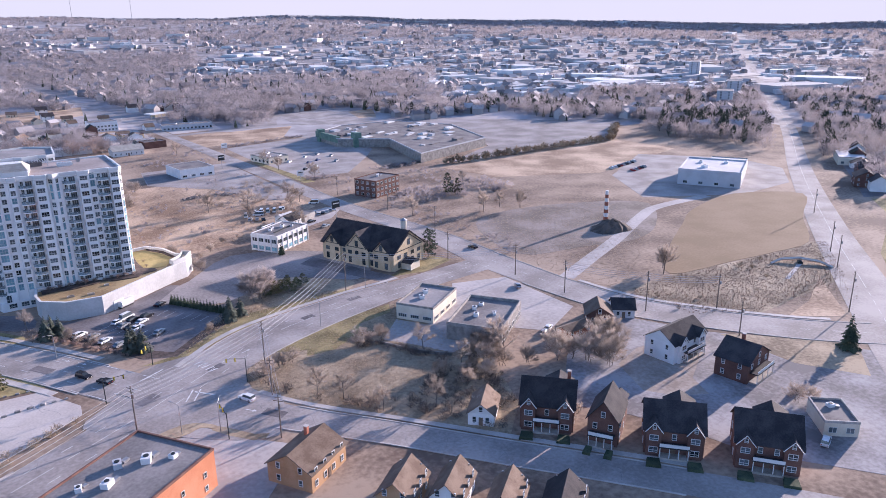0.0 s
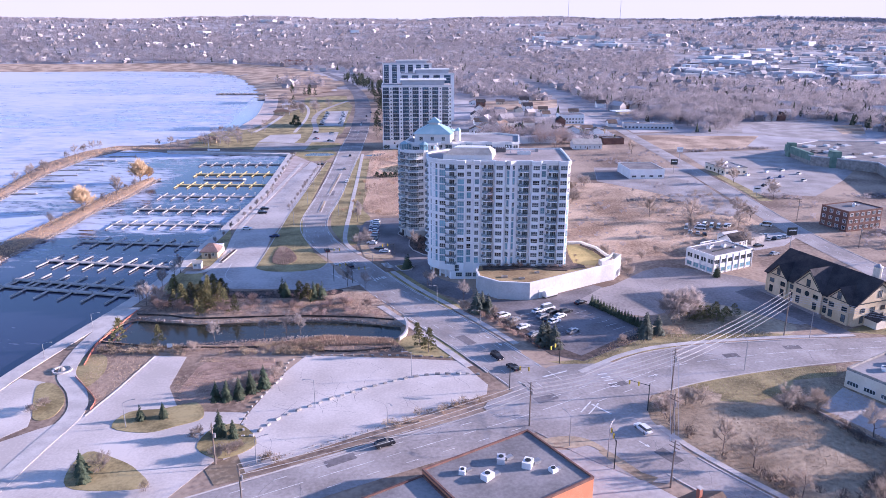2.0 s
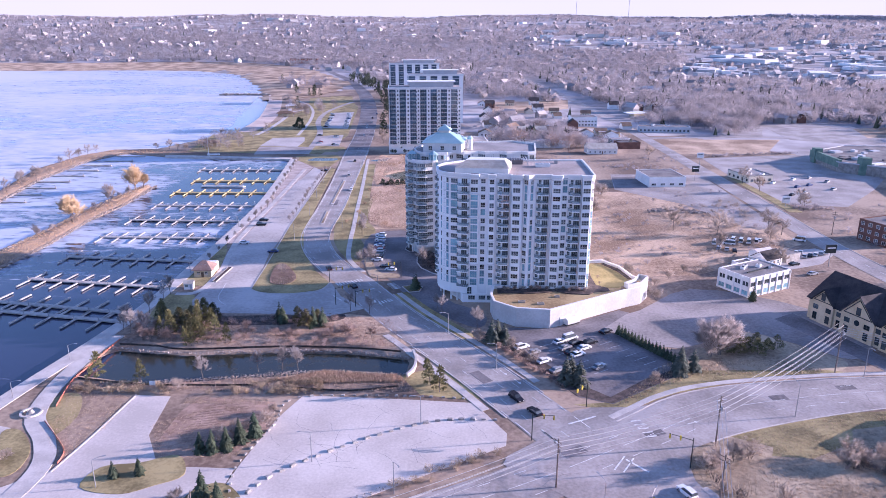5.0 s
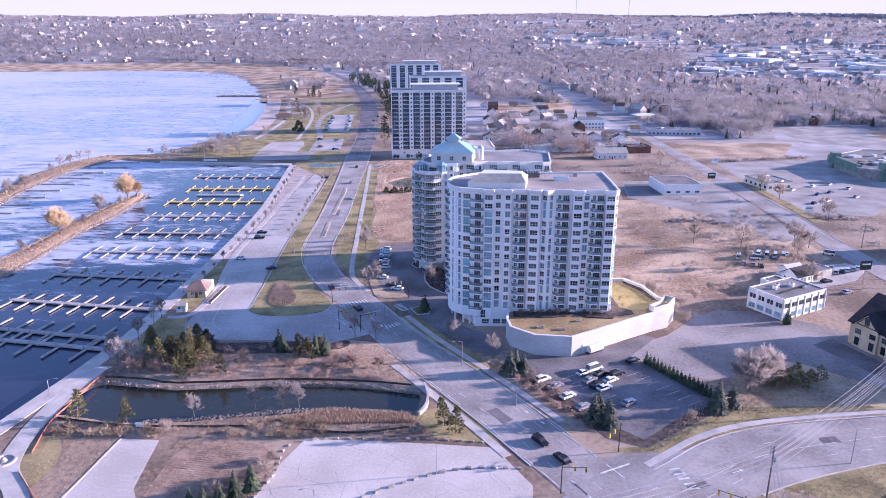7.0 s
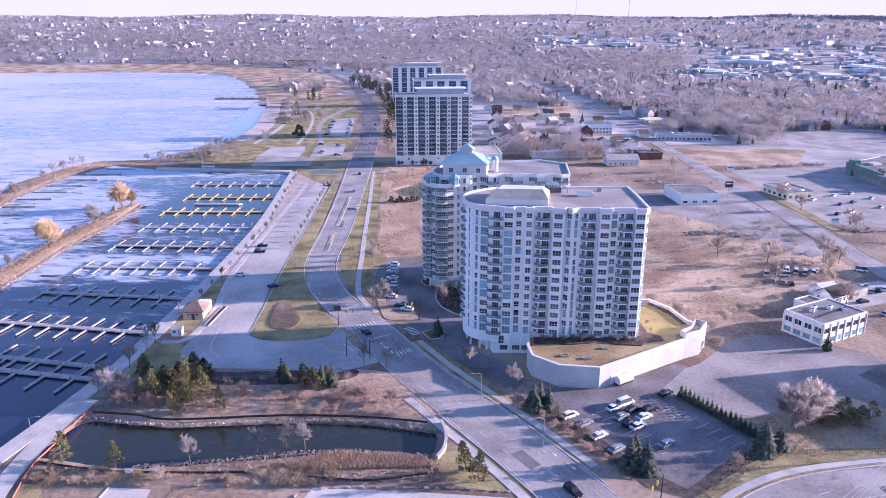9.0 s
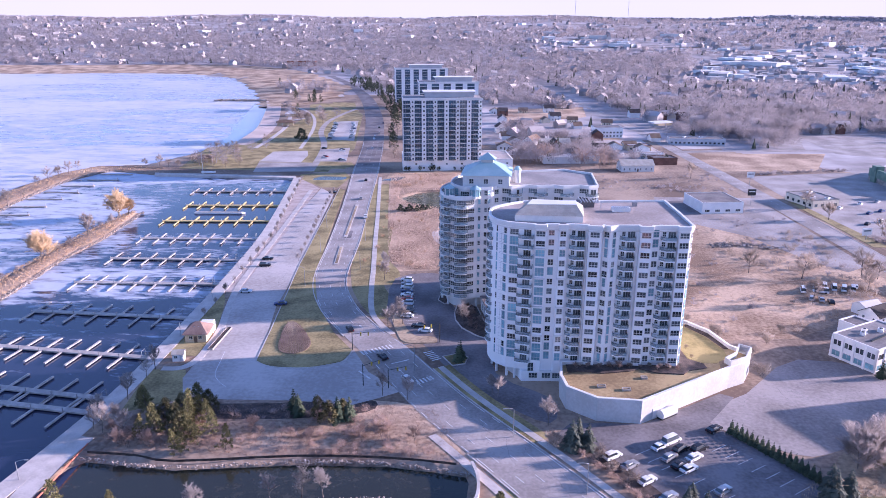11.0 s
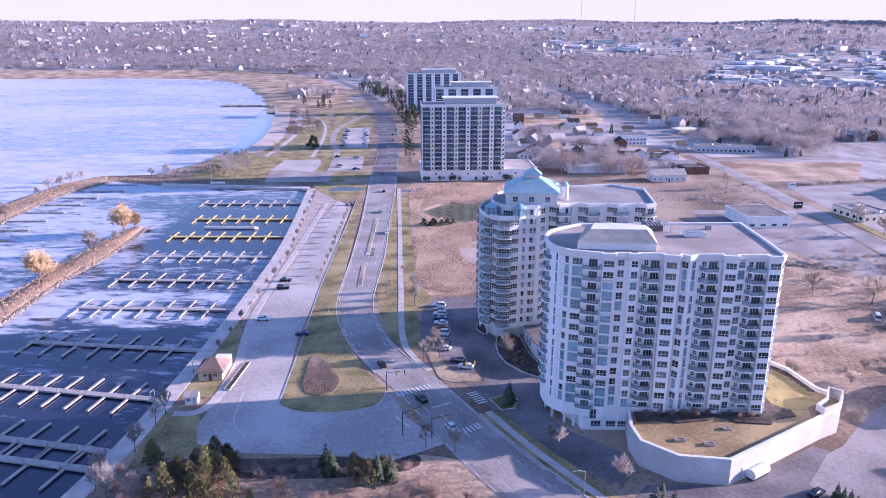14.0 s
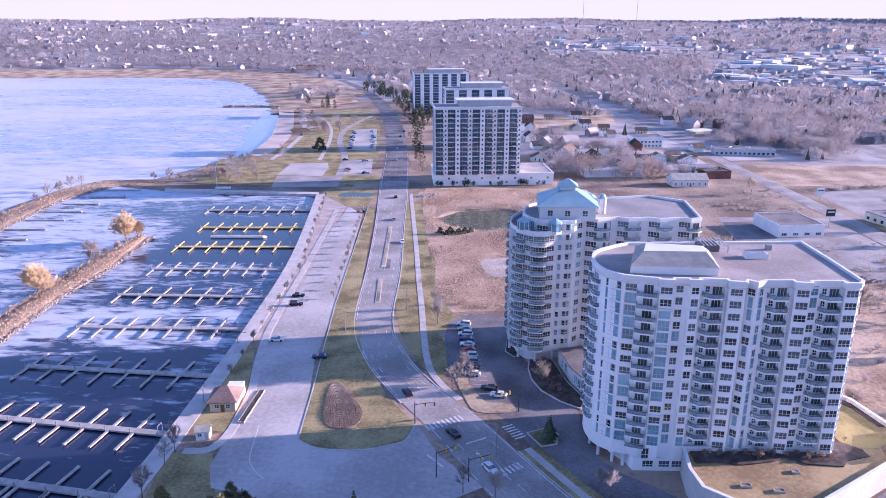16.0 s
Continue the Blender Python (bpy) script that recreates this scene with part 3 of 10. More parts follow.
# ---- ground, lake and roads ----
LAKE = [(-122, 100), (-117, 180), (-109, 228), (-106, 262), (-105, 338), (-108, 412), (-120, 530), (-212, 538), (-250, 551), (-262, 515), (-260, 455), (-249, 395),
        (-236, 320), (-225, 200), (-240, 196), (-252, 320), (-264, 416), (-281, 485), (-279, 537), (-265, 566), (-234, 570), (-211, 634), (-196, 666), (-204, 762),
        (-241, 938), (-274, 1066), (-361, 1293), (-448, 1459), (-610, 1550), (-935, 1530), (-3000, 1500), (-3000, 100)]
SPIT = [(-182, 441), (-188, 440), (-191, 406), (-192, 374), (-192, 338), (-194, 298), (-196, 160), (-180, 160), (-180, 284), (-179, 325), (-181, 362), (-178, 395)]
CHANNEL = [(-105, 203), (-101, 219), (-78, 216), (-51, 218.8), (-30, 218.6), (-12, 215), (-13, 204.5), (-35, 206), (-60, 202), (-80, 198.5)]
POND = [(-48.5, 475), (-37, 491), (-16, 496), (-7, 491), (-5.5, 474), (-11, 460), (-25, 453), (-40, 462)]


def signed(px, py, poly):
    """Distance to an outline, positive inside."""
    d = np.full(px.shape, 1e9)
    ins = np.zeros(px.shape, bool)
    for (ax, ay), (bx, by) in zip(poly, poly[1:] + poly[:1]):
        ex, ey = bx - ax, by - ay
        t = np.clip(((px - ax) * ex + (py - ay) * ey) / (ex * ex + ey * ey), 0, 1)
        d = np.minimum(d, np.hypot(px - ax - t * ex, py - ay - t * ey))
        if ay != by:
            ins ^= ((ay > py) != (by > py)) & (px < ax + (py - ay) / (by - ay) * ex)
    return np.where(ins, d, -d)


def rise(px, py):
    """The far country climbs gently to low wooded hills."""
    r = np.hypot(px, py)
    az = np.degrees(np.arctan2(px, py))
    s = np.clip((r - 1300) / 3500, 0, 1)
    top = 128 - 70 * np.clip((az - 22) / 35, 0, 1) + 5 * np.sin(az * 0.30) + 2 * np.sin(az * 0.9 + 1)
    return (top * s * s * (3 - 2 * s) + np.clip((r - 900) / 800, 0, 1) * 5 * np.sin(px * 0.004) * np.sin(py * 0.0033))


def height(px, py):
    d = np.minimum(signed(px, py, LAKE), -signed(px, py, SPIT))
    d = np.maximum(d, signed(px, py, CHANNEL))
    d = np.maximum(d, signed(px, py, POND))
    return np.clip(-(d + 1.6) * 0.75, -4.0, 0.0) + np.where(d < 0, rise(px, py) * np.clip(-d / 150, 0, 1), 0)


def stretch(lo, hi, step, far_lo, far_hi):
    mid = list(np.arange(lo, hi + step, step))
    up, g = [mid[-1]], step
    while up[-1] < far_hi:
        g = min(g * 1.12, 160)
        up.append(up[-1] + g)
    dn, g = [mid[0]], step
    while dn[-1] > far_lo:
        g = min(g * 1.12, 160)
        dn.append(dn[-1] - g)
    return np.array(dn[:0:-1] + mid + up[1:])


gx, gy = stretch(-300, 260, 3.0, -4900, 4900), stretch(60, 580, 3.0, -900, 4950)
XX, YY = np.meshgrid(gx, gy)
ZZ = height(XX, YY)
nx, ny = len(gx), len(gy)
ground_me = bpy.data.meshes.new("ground")
ground_me.from_pydata(np.stack([XX, YY, ZZ], -1).reshape(-1, 3).tolist(), [],
                      [(j * nx + i, j * nx + i + 1, (j + 1) * nx + i + 1, (j + 1) * nx + i) for j in range(ny - 1) for i in range(nx - 1)])
ground_me.materials.append(M["soil"])
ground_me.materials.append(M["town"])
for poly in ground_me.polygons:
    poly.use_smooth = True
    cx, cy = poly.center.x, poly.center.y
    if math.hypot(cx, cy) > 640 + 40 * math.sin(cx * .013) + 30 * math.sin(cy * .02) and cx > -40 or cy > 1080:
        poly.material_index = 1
tagged(new("ground", ground_me), "dry brown winter grass and bare soil stretching to low hills", "ground", kind="structure")

lake_g = Geo().add([(-3200, 60, -1.25), (-262, 60, -1.25), (-262, 1700, -1.25), (-3200, 1700, -1.25)], [(0, 1, 2, 3)])
lake_g.add([(-262, 545, -1.25), (-150, 545, -1.25), (-150, 1700, -1.25), (-262, 1700, -1.25)], [(0, 1, 2, 3)])
tagged(part("lake_water", lake_g, M["lake"]), "wide lake covered with pale thin ice", "lake", kind="structure")
mar_g = Geo().add([(-262, 60, -1.25), (-100, 60, -1.25), (-100, 545, -1.25), (-262, 545, -1.25)], [(0, 1, 2, 3)])
tagged(part("marina_water", mar_g, M["marina"]), "marina basin of dark open water with patches of thin ice", "water", kind="structure")
ch_g = Geo().add([(-100, 192, -1.25), (-4, 192, -1.25), (-4, 226, -1.25), (-100, 226, -1.25)], [(0, 1, 2, 3)])
tagged(part("channel_water", ch_g, M["pond"]), "dark still water of a short channel", "water", kind="structure")
pn_g = Geo().add([(-52, 448, -0.9), (0, 448, -0.9), (0, 500, -0.9), (-52, 500, -0.9)], [(0, 1, 2, 3)])
tagged(part("pond_water", pn_g, M["muddy"]), "small muddy pond among dry reeds", "pond", kind="structure")

# centre lines with widths
MAIN = smooth([(-252, 1420, 13), (-197, 1270, 14), (-141, 1054, 17), (-106, 850, 18), (-86, 673, 17), (-78, 566, 17), (-70.5, 458, 14), (-66.3, 390, 13.5), (-64.3, 340, 12.3),
               (-57.5, 313, 12), (-47, 292, 12), (-36.3, 275.6, 13.5), (-19, 245, 14.5), (-0.5, 218.4, 15), (12, 199.5, 15), (27, 175, 15)], 6)
CROSS = smooth([(-140, 66, 13), (-60, 112, 13), (-12, 140, 13), (20, 158, 14), (45, 174, 17), (66, 187, 20), (97, 195.5, 17), (128, 200, 14), (166, 204, 14)], 6)
AVENUE = smooth([(112, 1300, 10), (136, 983, 10), (150, 749, 10), (154, 640, 10), (155, 600, 10), (159.5, 440, 11.5), (161, 325, 11), (169, 250, 13), (168, 205, 16), (170, 166, 15), (175, 140, 15), (185, 121, 15), (202, 97, 15), (225, 74, 15), (280, 20, 15)], 6)
HIGHWAY = smooth([(3200, 2150, 10), (2300, 1520, 10), (1330, 848, 11), (694, 400, 12), (437, 231, 14), (323, 152, 16), (262, 107, 18), (222, 78, 17), (185, 52, 12), (150, 20, 12)], 6)
STREET = smooth([(44, 156, 12), (54, 139.5, 10), (71.5, 118, 9), (88, 96.5, 9), (103, 77.5, 9), (114, 63, 9), (145, 20, 9)], 6)


def road(name, line, label, z, far=False, surface="asphalt"):
    left = offset_line([p[:2] for p in line], [p[2] / 2 for p in line])
    right = offset_line([p[:2] for p in line], [-p[2] / 2 for p in line])
    g = Geo()
    hz = rise(np.array([p[0] for p in line]), np.array([p[1] for p in line])) if far else [0] * len(line)
    n = len(line)
    pts = [(*p, z + h) for p, h in zip(left, hz)] + [(*p, z + h) for p, h in zip(right, hz)]
    g.add(pts, [(i, n + i, n + i + 1, i + 1) for i in range(n - 1)])
    tagged(part(name, g, M[surface]), label, "road", kind="structure")


road("road", MAIN[:31], "darker stretch of the lakeside road beside the park", 0.060, True, "dark_asphalt")
road("road", MAIN[30:], "grey worn asphalt lakeside road with a painted centre", 0.060, True)
road("road", CROSS, "wide worn asphalt cross street with sealed cracks", 0.066)
road("road", AVENUE, "straight asphalt avenue past vacant land", 0.072, far=True)
road("road", HIGHWAY, "long straight main road running to the horizon", 0.078, far=True)
road("road", STREET, "narrow residential street of grey asphalt", 0.084)
slab("road", smooth([(31, 186), (20, 172), (12, 163), (24, 152), (36, 140), (49, 133), (56, 147), (52, 158), (55, 170), (64, 176), (62, 190), (44, 188)], 3, True), 0.090, M["asphalt"],
     "open asphalt junction of three streets", "junction")


def kerb(line, label="low concrete kerb", w=0.35, h=0.17):
    g = strip(Geo(), offset_line(line, w / 2), offset_line(line, -w / 2), -0.2, h)
    return tagged(part("kerb", g, M["concrete"]), label, "kerb", kind="structure")


def walkway(line, w, label, material="concrete", z=0.12, name="pavement"):
    line = smooth(line, 5)
    g = strip(Geo(), offset_line(line, w / 2), offset_line(line, -w / 2), -0.2, z)
    return tagged(part(name, g, M[material]), label, "pavement", kind="structure")


def side(line, lo, hi, d):
    """Part of a road's edge, d outside its asphalt (positive: left)."""
    s = line[lo:hi]
    return offset_line([p[:2] for p in s], [(p[2] / 2 + abs(d)) * (1 if d > 0 else -1) for p in s])


kerb(side(MAIN, 30, 62, -0.2)), kerb(side(MAIN, 30, 63, 0.2)), kerb(side(MAIN, 69, 79, 0.2)), kerb(side(MAIN, 76, 88, -0.2)), kerb(side(MAIN, 78, 87, 0.2))
kerb(side(CROSS, 24, 42, 0.2)), kerb(side(CROSS, 27, 44, -0.2)), kerb(side(CROSS, 0, 15, 0.2)), kerb(side(AVENUE, 30, 78, 0.2)), kerb(side(AVENUE, 52, 78, -0.2))
kerb(side(STREET, 6, 30, 0.2)), kerb(side(STREET, 6, 30, -0.2))
walkway([(-65, 530), (-63.3, 510), (-56.3, 434.6), (-52.2, 387), (-48.8, 350.6), (-47.2, 331), (-44.4, 307.3), (-40.2, 295.8), (-35.5, 288)], 2.0, "straight pale concrete footpath beside the road")
walkway(side(MAIN, 74, 87, -2.6)[::2], 2.2, "concrete pavement along the road")
walkway(side(MAIN, 77, 86, 2.4)[::2], 2.0, "concrete pavement along the road")
walkway(side(CROSS, 24, 44, 2.2)[::2], 1.8, "concrete pavement along the cross street")
walkway(side(STREET, 2, 30, 2.0)[::3], 1.6, "concrete pavement along the residential street")
walkway(side(AVENUE, 54, 78, 2.2)[::3], 1.8, "concrete pavement beside the avenue")

# lots, plazas and lawns
slab("pavement", [(-91, 257), (-88, 249), (-76, 245.5), (-58, 245.5), (-42, 243.5), (-36, 247), (-30, 251), (-40, 262), (-46, 276), (-74, 278), (-78, 310), (-79, 354), (-87, 482), (-97, 498), (-98, 440), (-96, 404), (-95.5, 343), (-95, 320), (-90, 290)],
     0.050, M["lot"], "long pale asphalt waterfront car park and turning loop", "car park")
slab("pavement", smooth([(-20, 345), (-19, 322), (-14, 306), (-6, 290), (-4, 262), (10, 248), (8, 236), (-4, 246), (-16, 262), (-24, 278), (-31, 292), (-38, 300), (-39, 340)], 3, True),
     0.045, M["dark_asphalt"], "dark asphalt forecourt and drive of the apartment towers", "driveway")
slab("pavement", [(-38, 191.5), (-14, 190.5), (6, 189), (13.5, 175), (13, 170), (-3, 159.5), (-26, 144), (-44, 132), (-47, 146), (-45.3, 161), (-42, 180)],
     0.045, M["gravel"], "empty pale cracked asphalt lot", "parking lot")
slab("pavement", [(-81, 190.5), (-72, 190), (-70, 172), (-63, 160), (-46, 159.5), (-47, 140), (-56, 118), (-100, 118), (-104, 140), (-94, 150), (-85, 158)],
     0.040, M["gravel"], "pale concrete plaza by the harbour", "plaza")
slab("pavement", [(9, 231), (13, 236), (22, 236.2), (31, 236), (55, 252), (58, 250), (47.5, 237), (52, 229), (66, 209), (41, 189.5), (33, 193), (22, 212)], 0.045, M["dark_asphalt"], "dark asphalt car park beside the towers", "parking lot")
slab("planting_bed", [(9, 229.5), (13.6, 231), (22, 219), (33, 201), (41, 193), (52, 203), (64, 210.5), (65.6, 208.8), (41, 189.8), (32.6, 193.4), (21.6, 212.2)], 0.06, M["mulch"], "bed of dark mulch and weeds round the parking lot", "planting")
slab("pavement", smooth([(46, 240), (62, 252), (85, 273), (112, 262), (126, 242), (124, 224), (114, 217), (106, 224), (90, 236), (74, 226), (62, 224)], 3, True), 0.042, mat("old_lot_asphalt", (0.195, 0.17, 0.16), (0.35, 0.31, 0.295), 0.05, 0.9, 0, 0.15, 1.0, detail=9),
     "grey empty asphalt lot behind a hedge", "parking lot")
slab("scrub_lot", smooth([(66, 208), (71, 222), (90, 235), (106, 223), (112, 215), (104, 208.5), (84, 208)], 3, True), 0.03, M["scrub"], "rough shaded hollow with bushes", "scrub")
slab("pavement", [(112, 166), (122, 160), (140, 140), (160, 150), (160, 186), (140, 192), (131, 178)], 0.048, M["lot"], "cracked asphalt forecourt of small shops", "parking lot")
slab("lawn", smooth([(23, 147.6), (28.8, 150.3), (34.5, 149.8), (38.4, 145.8), (37.6, 144.4), (35, 146.8), (30.6, 145.6)], 3, True), 0.14, M["scrub"], "kerbed grass island at the corner of the street", "lawn")
slab("lawn", [(37, 147), (40.1, 143.5), (44.6, 136.8), (47.6, 135), (46, 133.4), (43.4, 134.4), (39.3, 139.8), (37, 144)], 0.1, M["scrub"], "narrow weedy verge between lot and street", "lawn")
slab("pavement", [(20, 145), (31, 145), (36, 147), (39, 141), (44, 134.5), (52, 126), (38, 112), (26, 120), (18, 138)], 0.048, M["lot"], "small asphalt lot behind the brick building", "parking lot")
slab("pavement", [(131, 66), (150, 40), (200, 60), (205, 76), (178, 112), (166, 136), (150, 136), (132, 124), (124, 116), (112, 106), (122, 92), (128, 78)], 0.040, mat("patched_yard", (0.18, 0.16, 0.155), (0.40, 0.37, 0.365), 0.07, 0.92, 0, 0.3, 0.9, detail=9), "cracked pale asphalt yards between houses", "yard")
slab("pavement", [(134, 98), (139, 91), (146, 87), (150, 95), (168, 105), (170, 114), (152, 116), (140, 112)], 0.046, M["dirt"], "packed tan dirt drive between houses", "drive")
slab("lawn", [(209, 103.5), (224.6, 92.4), (253.4, 117.6), (240, 112), (228, 107)], 0.05, M["field"], "tan grass corner beside the main road", "lawn")
slab("pavement", [(168, 404), (204, 398), (240, 440), (262, 470), (268, 528), (253, 557), (172, 540)], 0.044, M["asphalt"], "pale shopping centre car park", "parking lot")
slab("pavement", [(126, 300), (131, 296), (146, 303), (158, 317), (153, 324), (140, 320), (128, 306)], 0.05, M["lot"], "asphalt yard beside the parked cars", "parking lot")
# darker asphalt laid in the shape of the shed's cast shadow
slab("pavement", [(95, 470), (110, 472), (111, 441), (91, 438.5)], 0.07, M["dark_asphalt"], "shadow of the white shed painted on its asphalt yard", "parking lot")
slab("pavement", [(96, 480), (153, 480), (152, 395), (152, 360), (140, 352), (132, 364), (120, 401), (90, 436)], 0.044, M["asphalt"], "cracked asphalt yard of a white shed", "parking lot")
slab("pavement", [(300, 240), (330, 290), (400, 330), (440, 280), (432, 240), (396, 214), (350, 212)], 0.043, M["asphalt"], "asphalt car park round a brick store", "parking lot")
slab("pavement", [(-157.5, 583), (-157.6, 624.5), (-132, 629.5), (-127.4, 608), (-127, 580.8)], 0.046, M["lot"], "empty pale asphalt lot behind the marina", "parking lot")
slab("pavement", [(-151.4, 545), (-156.6, 580), (-115.8, 580), (-112.4, 549)], 0.043, M["asphalt"], "asphalt apron at the head of the marina", "parking lot")
slab("pavement", [(-114.6, 584.6), (-120.1, 637), (-101.2, 644), (-95.2, 585)], 0.046, M["lot"], "asphalt car park beside the lakeside road", "parking lot")
slab("lawn", [(-110.2, 558), (-109.2, 580.6), (-90.7, 581), (-87.6, 570.6), (-92.6, 558.3)], 0.12, M["lawn"], "kerbed grass triangle at the park entrance", "lawn")
walkway([(-114, 549), (-117.8, 604), (-124.8, 661), (-140.4, 731), (-146.4, 802), (-141.7, 866), (-133.9, 916)], 5, "pale park drive between lawns and car parks", "asphalt", 0.06, "road")
slab("creek_water", smooth([(-107, 522.5), (-98, 521.5), (-88, 522.5), (-87, 530.5), (-97, 532), (-104, 531.6)], 3, True), 0.03, M["pond"], "short dark creek pool beside the road", "creek")
slab("pavement", [(-103.2, 680), (-117, 811), (-139, 802), (-127.6, 687)], 0.043, M["lot"], "asphalt car park in the lakeside park", "parking lot")
slab("pavement", [(-170, 1060), (-200, 1190), (-240, 1180), (-208, 1050)], 0.5, M["lot"], "far car park in the lakeside park", "parking lot", depth=1.0)
slab("lawn", [(-158, 560), (-160, 642), (-205, 640), (-200, 575)], 0.03, M["lawn"], "winter lawn behind the marina", "lawn")
slab("lawn", [(-140.4, 674), (-157.6, 759), (-181.7, 746), (-172.3, 673)], 0.03, M["lawn"], "winter lawn in the lakeside park", "lawn")
slab("lawn", [(-127, 874), (-149, 1010), (-174, 990), (-156, 874)], 0.03, M["lawn"], "winter lawn in the lakeside park", "lawn")
slab("lawn", [(-226, 1114), (-256, 1242), (-279, 1142), (-257, 1058)], 0.4, M["lawn"], "far winter lawn by the lake", "lawn", depth=1.0)
slab("beach", smooth([(-199, 668), (-207, 762), (-243, 936), (-262, 1010), (-246, 1010), (-226, 936), (-190, 765), (-184, 668)], 4, True), 0.05, M["sand"], "strip of pinkish sand beach beside the lake", "beach", depth=2.2)
walkway([(-176, 640), (-176, 700), (-184, 790), (-214, 930), (-240, 1015)], 4, "pale footpath above the beach", "concrete", 0.07)
walkway([(-140, 640), (-150, 740), (-166, 830), (-190, 900), (-215, 940)], 3, "pale curving park footpath", "concrete", 0.07)
slab("pavement", smooth([(182, 205), (210, 196), (236, 190), (262, 200), (292, 230), (270, 250), (228, 262), (196, 252)], 4, True), 0.030, mat("mixed_gravel", (0.165, 0.128, 0.102), (0.32, 0.265, 0.23), 0.05, 0.95, 0, 0.6, 0.7, detail=9), "bare gravel where a building stood", "gravel")
slab("earth_mound_pad", smooth([(272, 193), (300, 208), (345, 216), (375, 194), (330, 168), (293, 144), (268, 144), (244, 147), (212, 152), (236, 172)], 4, True), 0.10, mat("smooth_brown_earth", (0.23, 0.155, 0.085), (0.29, 0.20, 0.12), 0.05, 0.95, 0, 0.1, 1.0),
     "wide flat pad of smooth brown earth", "earth")
walkway([(178, 172), (200, 182), (232, 196), (268, 214), (290, 222), (330, 222)], 6, "pale dirt track round the earth pad", "lot", 0.035, "track")
slab("lawn", [(-73.6, 268), (-75, 292), (-79.5, 354), (-86, 497), (-82, 492), (-75, 398), (-71, 344), (-64, 312), (-54, 288), (-46.5, 275.5), (-48.5, 268), (-58, 264), (-68.5, 264.5)],
     0.16, M["lawn"], "narrow lawn island with a kerb between car park and road", "lawn")
kerb([(-73.6, 268), (-75, 292), (-79.5, 354), (-86, 497)]), kerb(smooth([(-73.6, 268), (-68.5, 264.5), (-58, 264), (-48.5, 268), (-46.5, 275.5)], 4))
slab("lawn", offset_line([p[:2] for p in MAIN[40:60]], [p[2] / 2 + 2 for p in MAIN[40:60]]) + offset_line([p[:2] for p in MAIN[40:60]], [p[2] / 2 + 14 for p in MAIN[40:60]])[::-1],
     0.03, M["lawn"], "grass verge along the lakeside road", "lawn")
slab("lawn", [(-57.2, 346), (-58.8, 360), (-60, 387), (-63, 434.5), (-68.2, 510), (-57.6, 510), (-51, 435), (-47, 387), (-43, 360), (-38.3, 349), (-36.2, 333), (-55, 333)], 0.036, M["lawn"], "wide strip of ochre winter grass beside the footpath", "lawn")
slab("lawn", [(-101, 271), (-92, 271), (-92, 277), (-92.8, 292), (-95.2, 305), (-97.6, 316), (-100.4, 323), (-101, 302)], 0.03, M["lawn"], "tan grass round the harbour hut", "lawn")
slab("lawn", [(-102, 262), (-92, 262), (-86, 246), (-100, 238)], 0.03, M["lawn"], "shaded winter lawn by the harbour walk", "lawn")
slab("lawn", smooth([(-92, 232), (-60, 224), (-30, 224), (-14, 222), (-22, 240), (-36, 246), (-70, 243)], 4, True), 0.02, M["field"], "planted slope of brown scrub beside the channel", "planting")
# dark strip: part of the tower's shade is put into the ground colour
slab("lawn", smooth([(-91, 242.5), (-70, 243.6), (-44, 245.5), (-36, 245.6), (-38, 240), (-56, 236.5), (-80, 236), (-92, 237)], 3, True), 0.03, M["mulch"], "dark ground under the pines, deepened for the tower's shade", "planting")
slab("pavement", [(-101.3, 324), (-94.9, 324), (-95.3, 343), (-96, 404), (-98, 440), (-97.6, 497), (-114, 523), (-107, 440), (-103.8, 404), (-101.2, 343)], 0.03, mat("brick_paving", (0.36, 0.285, 0.25), (0.50, 0.41, 0.365), 0.2, 0.88, 0, 0.2, 2.5), "pinkish brick paving along the promenade", "paving")
slab("scrub_lot", [(50, 160), (56, 171), (64, 175), (96, 186), (112, 188), (122, 176), (112, 166), (120, 150), (104, 112), (92, 101), (76, 122), (58, 147)], 0.028, M["scrub"],
     "vacant lot of dark dead grass and scrub", "vacant lot")
slab("pavement", [(95.2, 164.6), (106.4, 175.6), (112, 166), (122, 160), (131.8, 157.4), (126, 149), (107, 145), (100.4, 157)], 0.046, M["lot"], "pale gravel yard behind the low office", "yard")
low_wall = thing("garden_wall", pose(93.3, 162, 0), "low dark wall along the vacant lot", "wall")
part("wall", Geo().fence([(0, 0), (3.1, -5.9), (7.1, -12.7), (12.4, -18.4)], 0, 0.9, 0.35), M["stone"], low_wall)
slab("lawn", [(71.8, 167.7), (76.8, 178.6), (97, 183), (92.4, 173.6), (80.5, 167)], 0.04, M["lawn"], "olive grass in the vacant lot", "lawn")
slab("lawn", [(64, 176), (80, 182), (96, 186.6), (111, 188.4), (108, 182), (92, 178.5), (74, 171)], 0.05, M["lawn"], "olive grass along the cross street", "lawn")
slab("lawn", [(-48.3, 135.6), (-44.7, 130.5), (-38.4, 133.2), (-43.1, 141.6), (-47, 138)], 0.09, M["scrub"], "corner bed of dark weeds", "planting")
kerb([(-84.9, 157), (-83, 170.5), (-81.2, 190.6)])
slab("field", [(60, 285), (92, 288), (110, 300), (150, 330), (150, 440), (100, 430), (40, 430), (36, 300)], 0.015, M["field"], "vacant field of tan dry grass", "field")
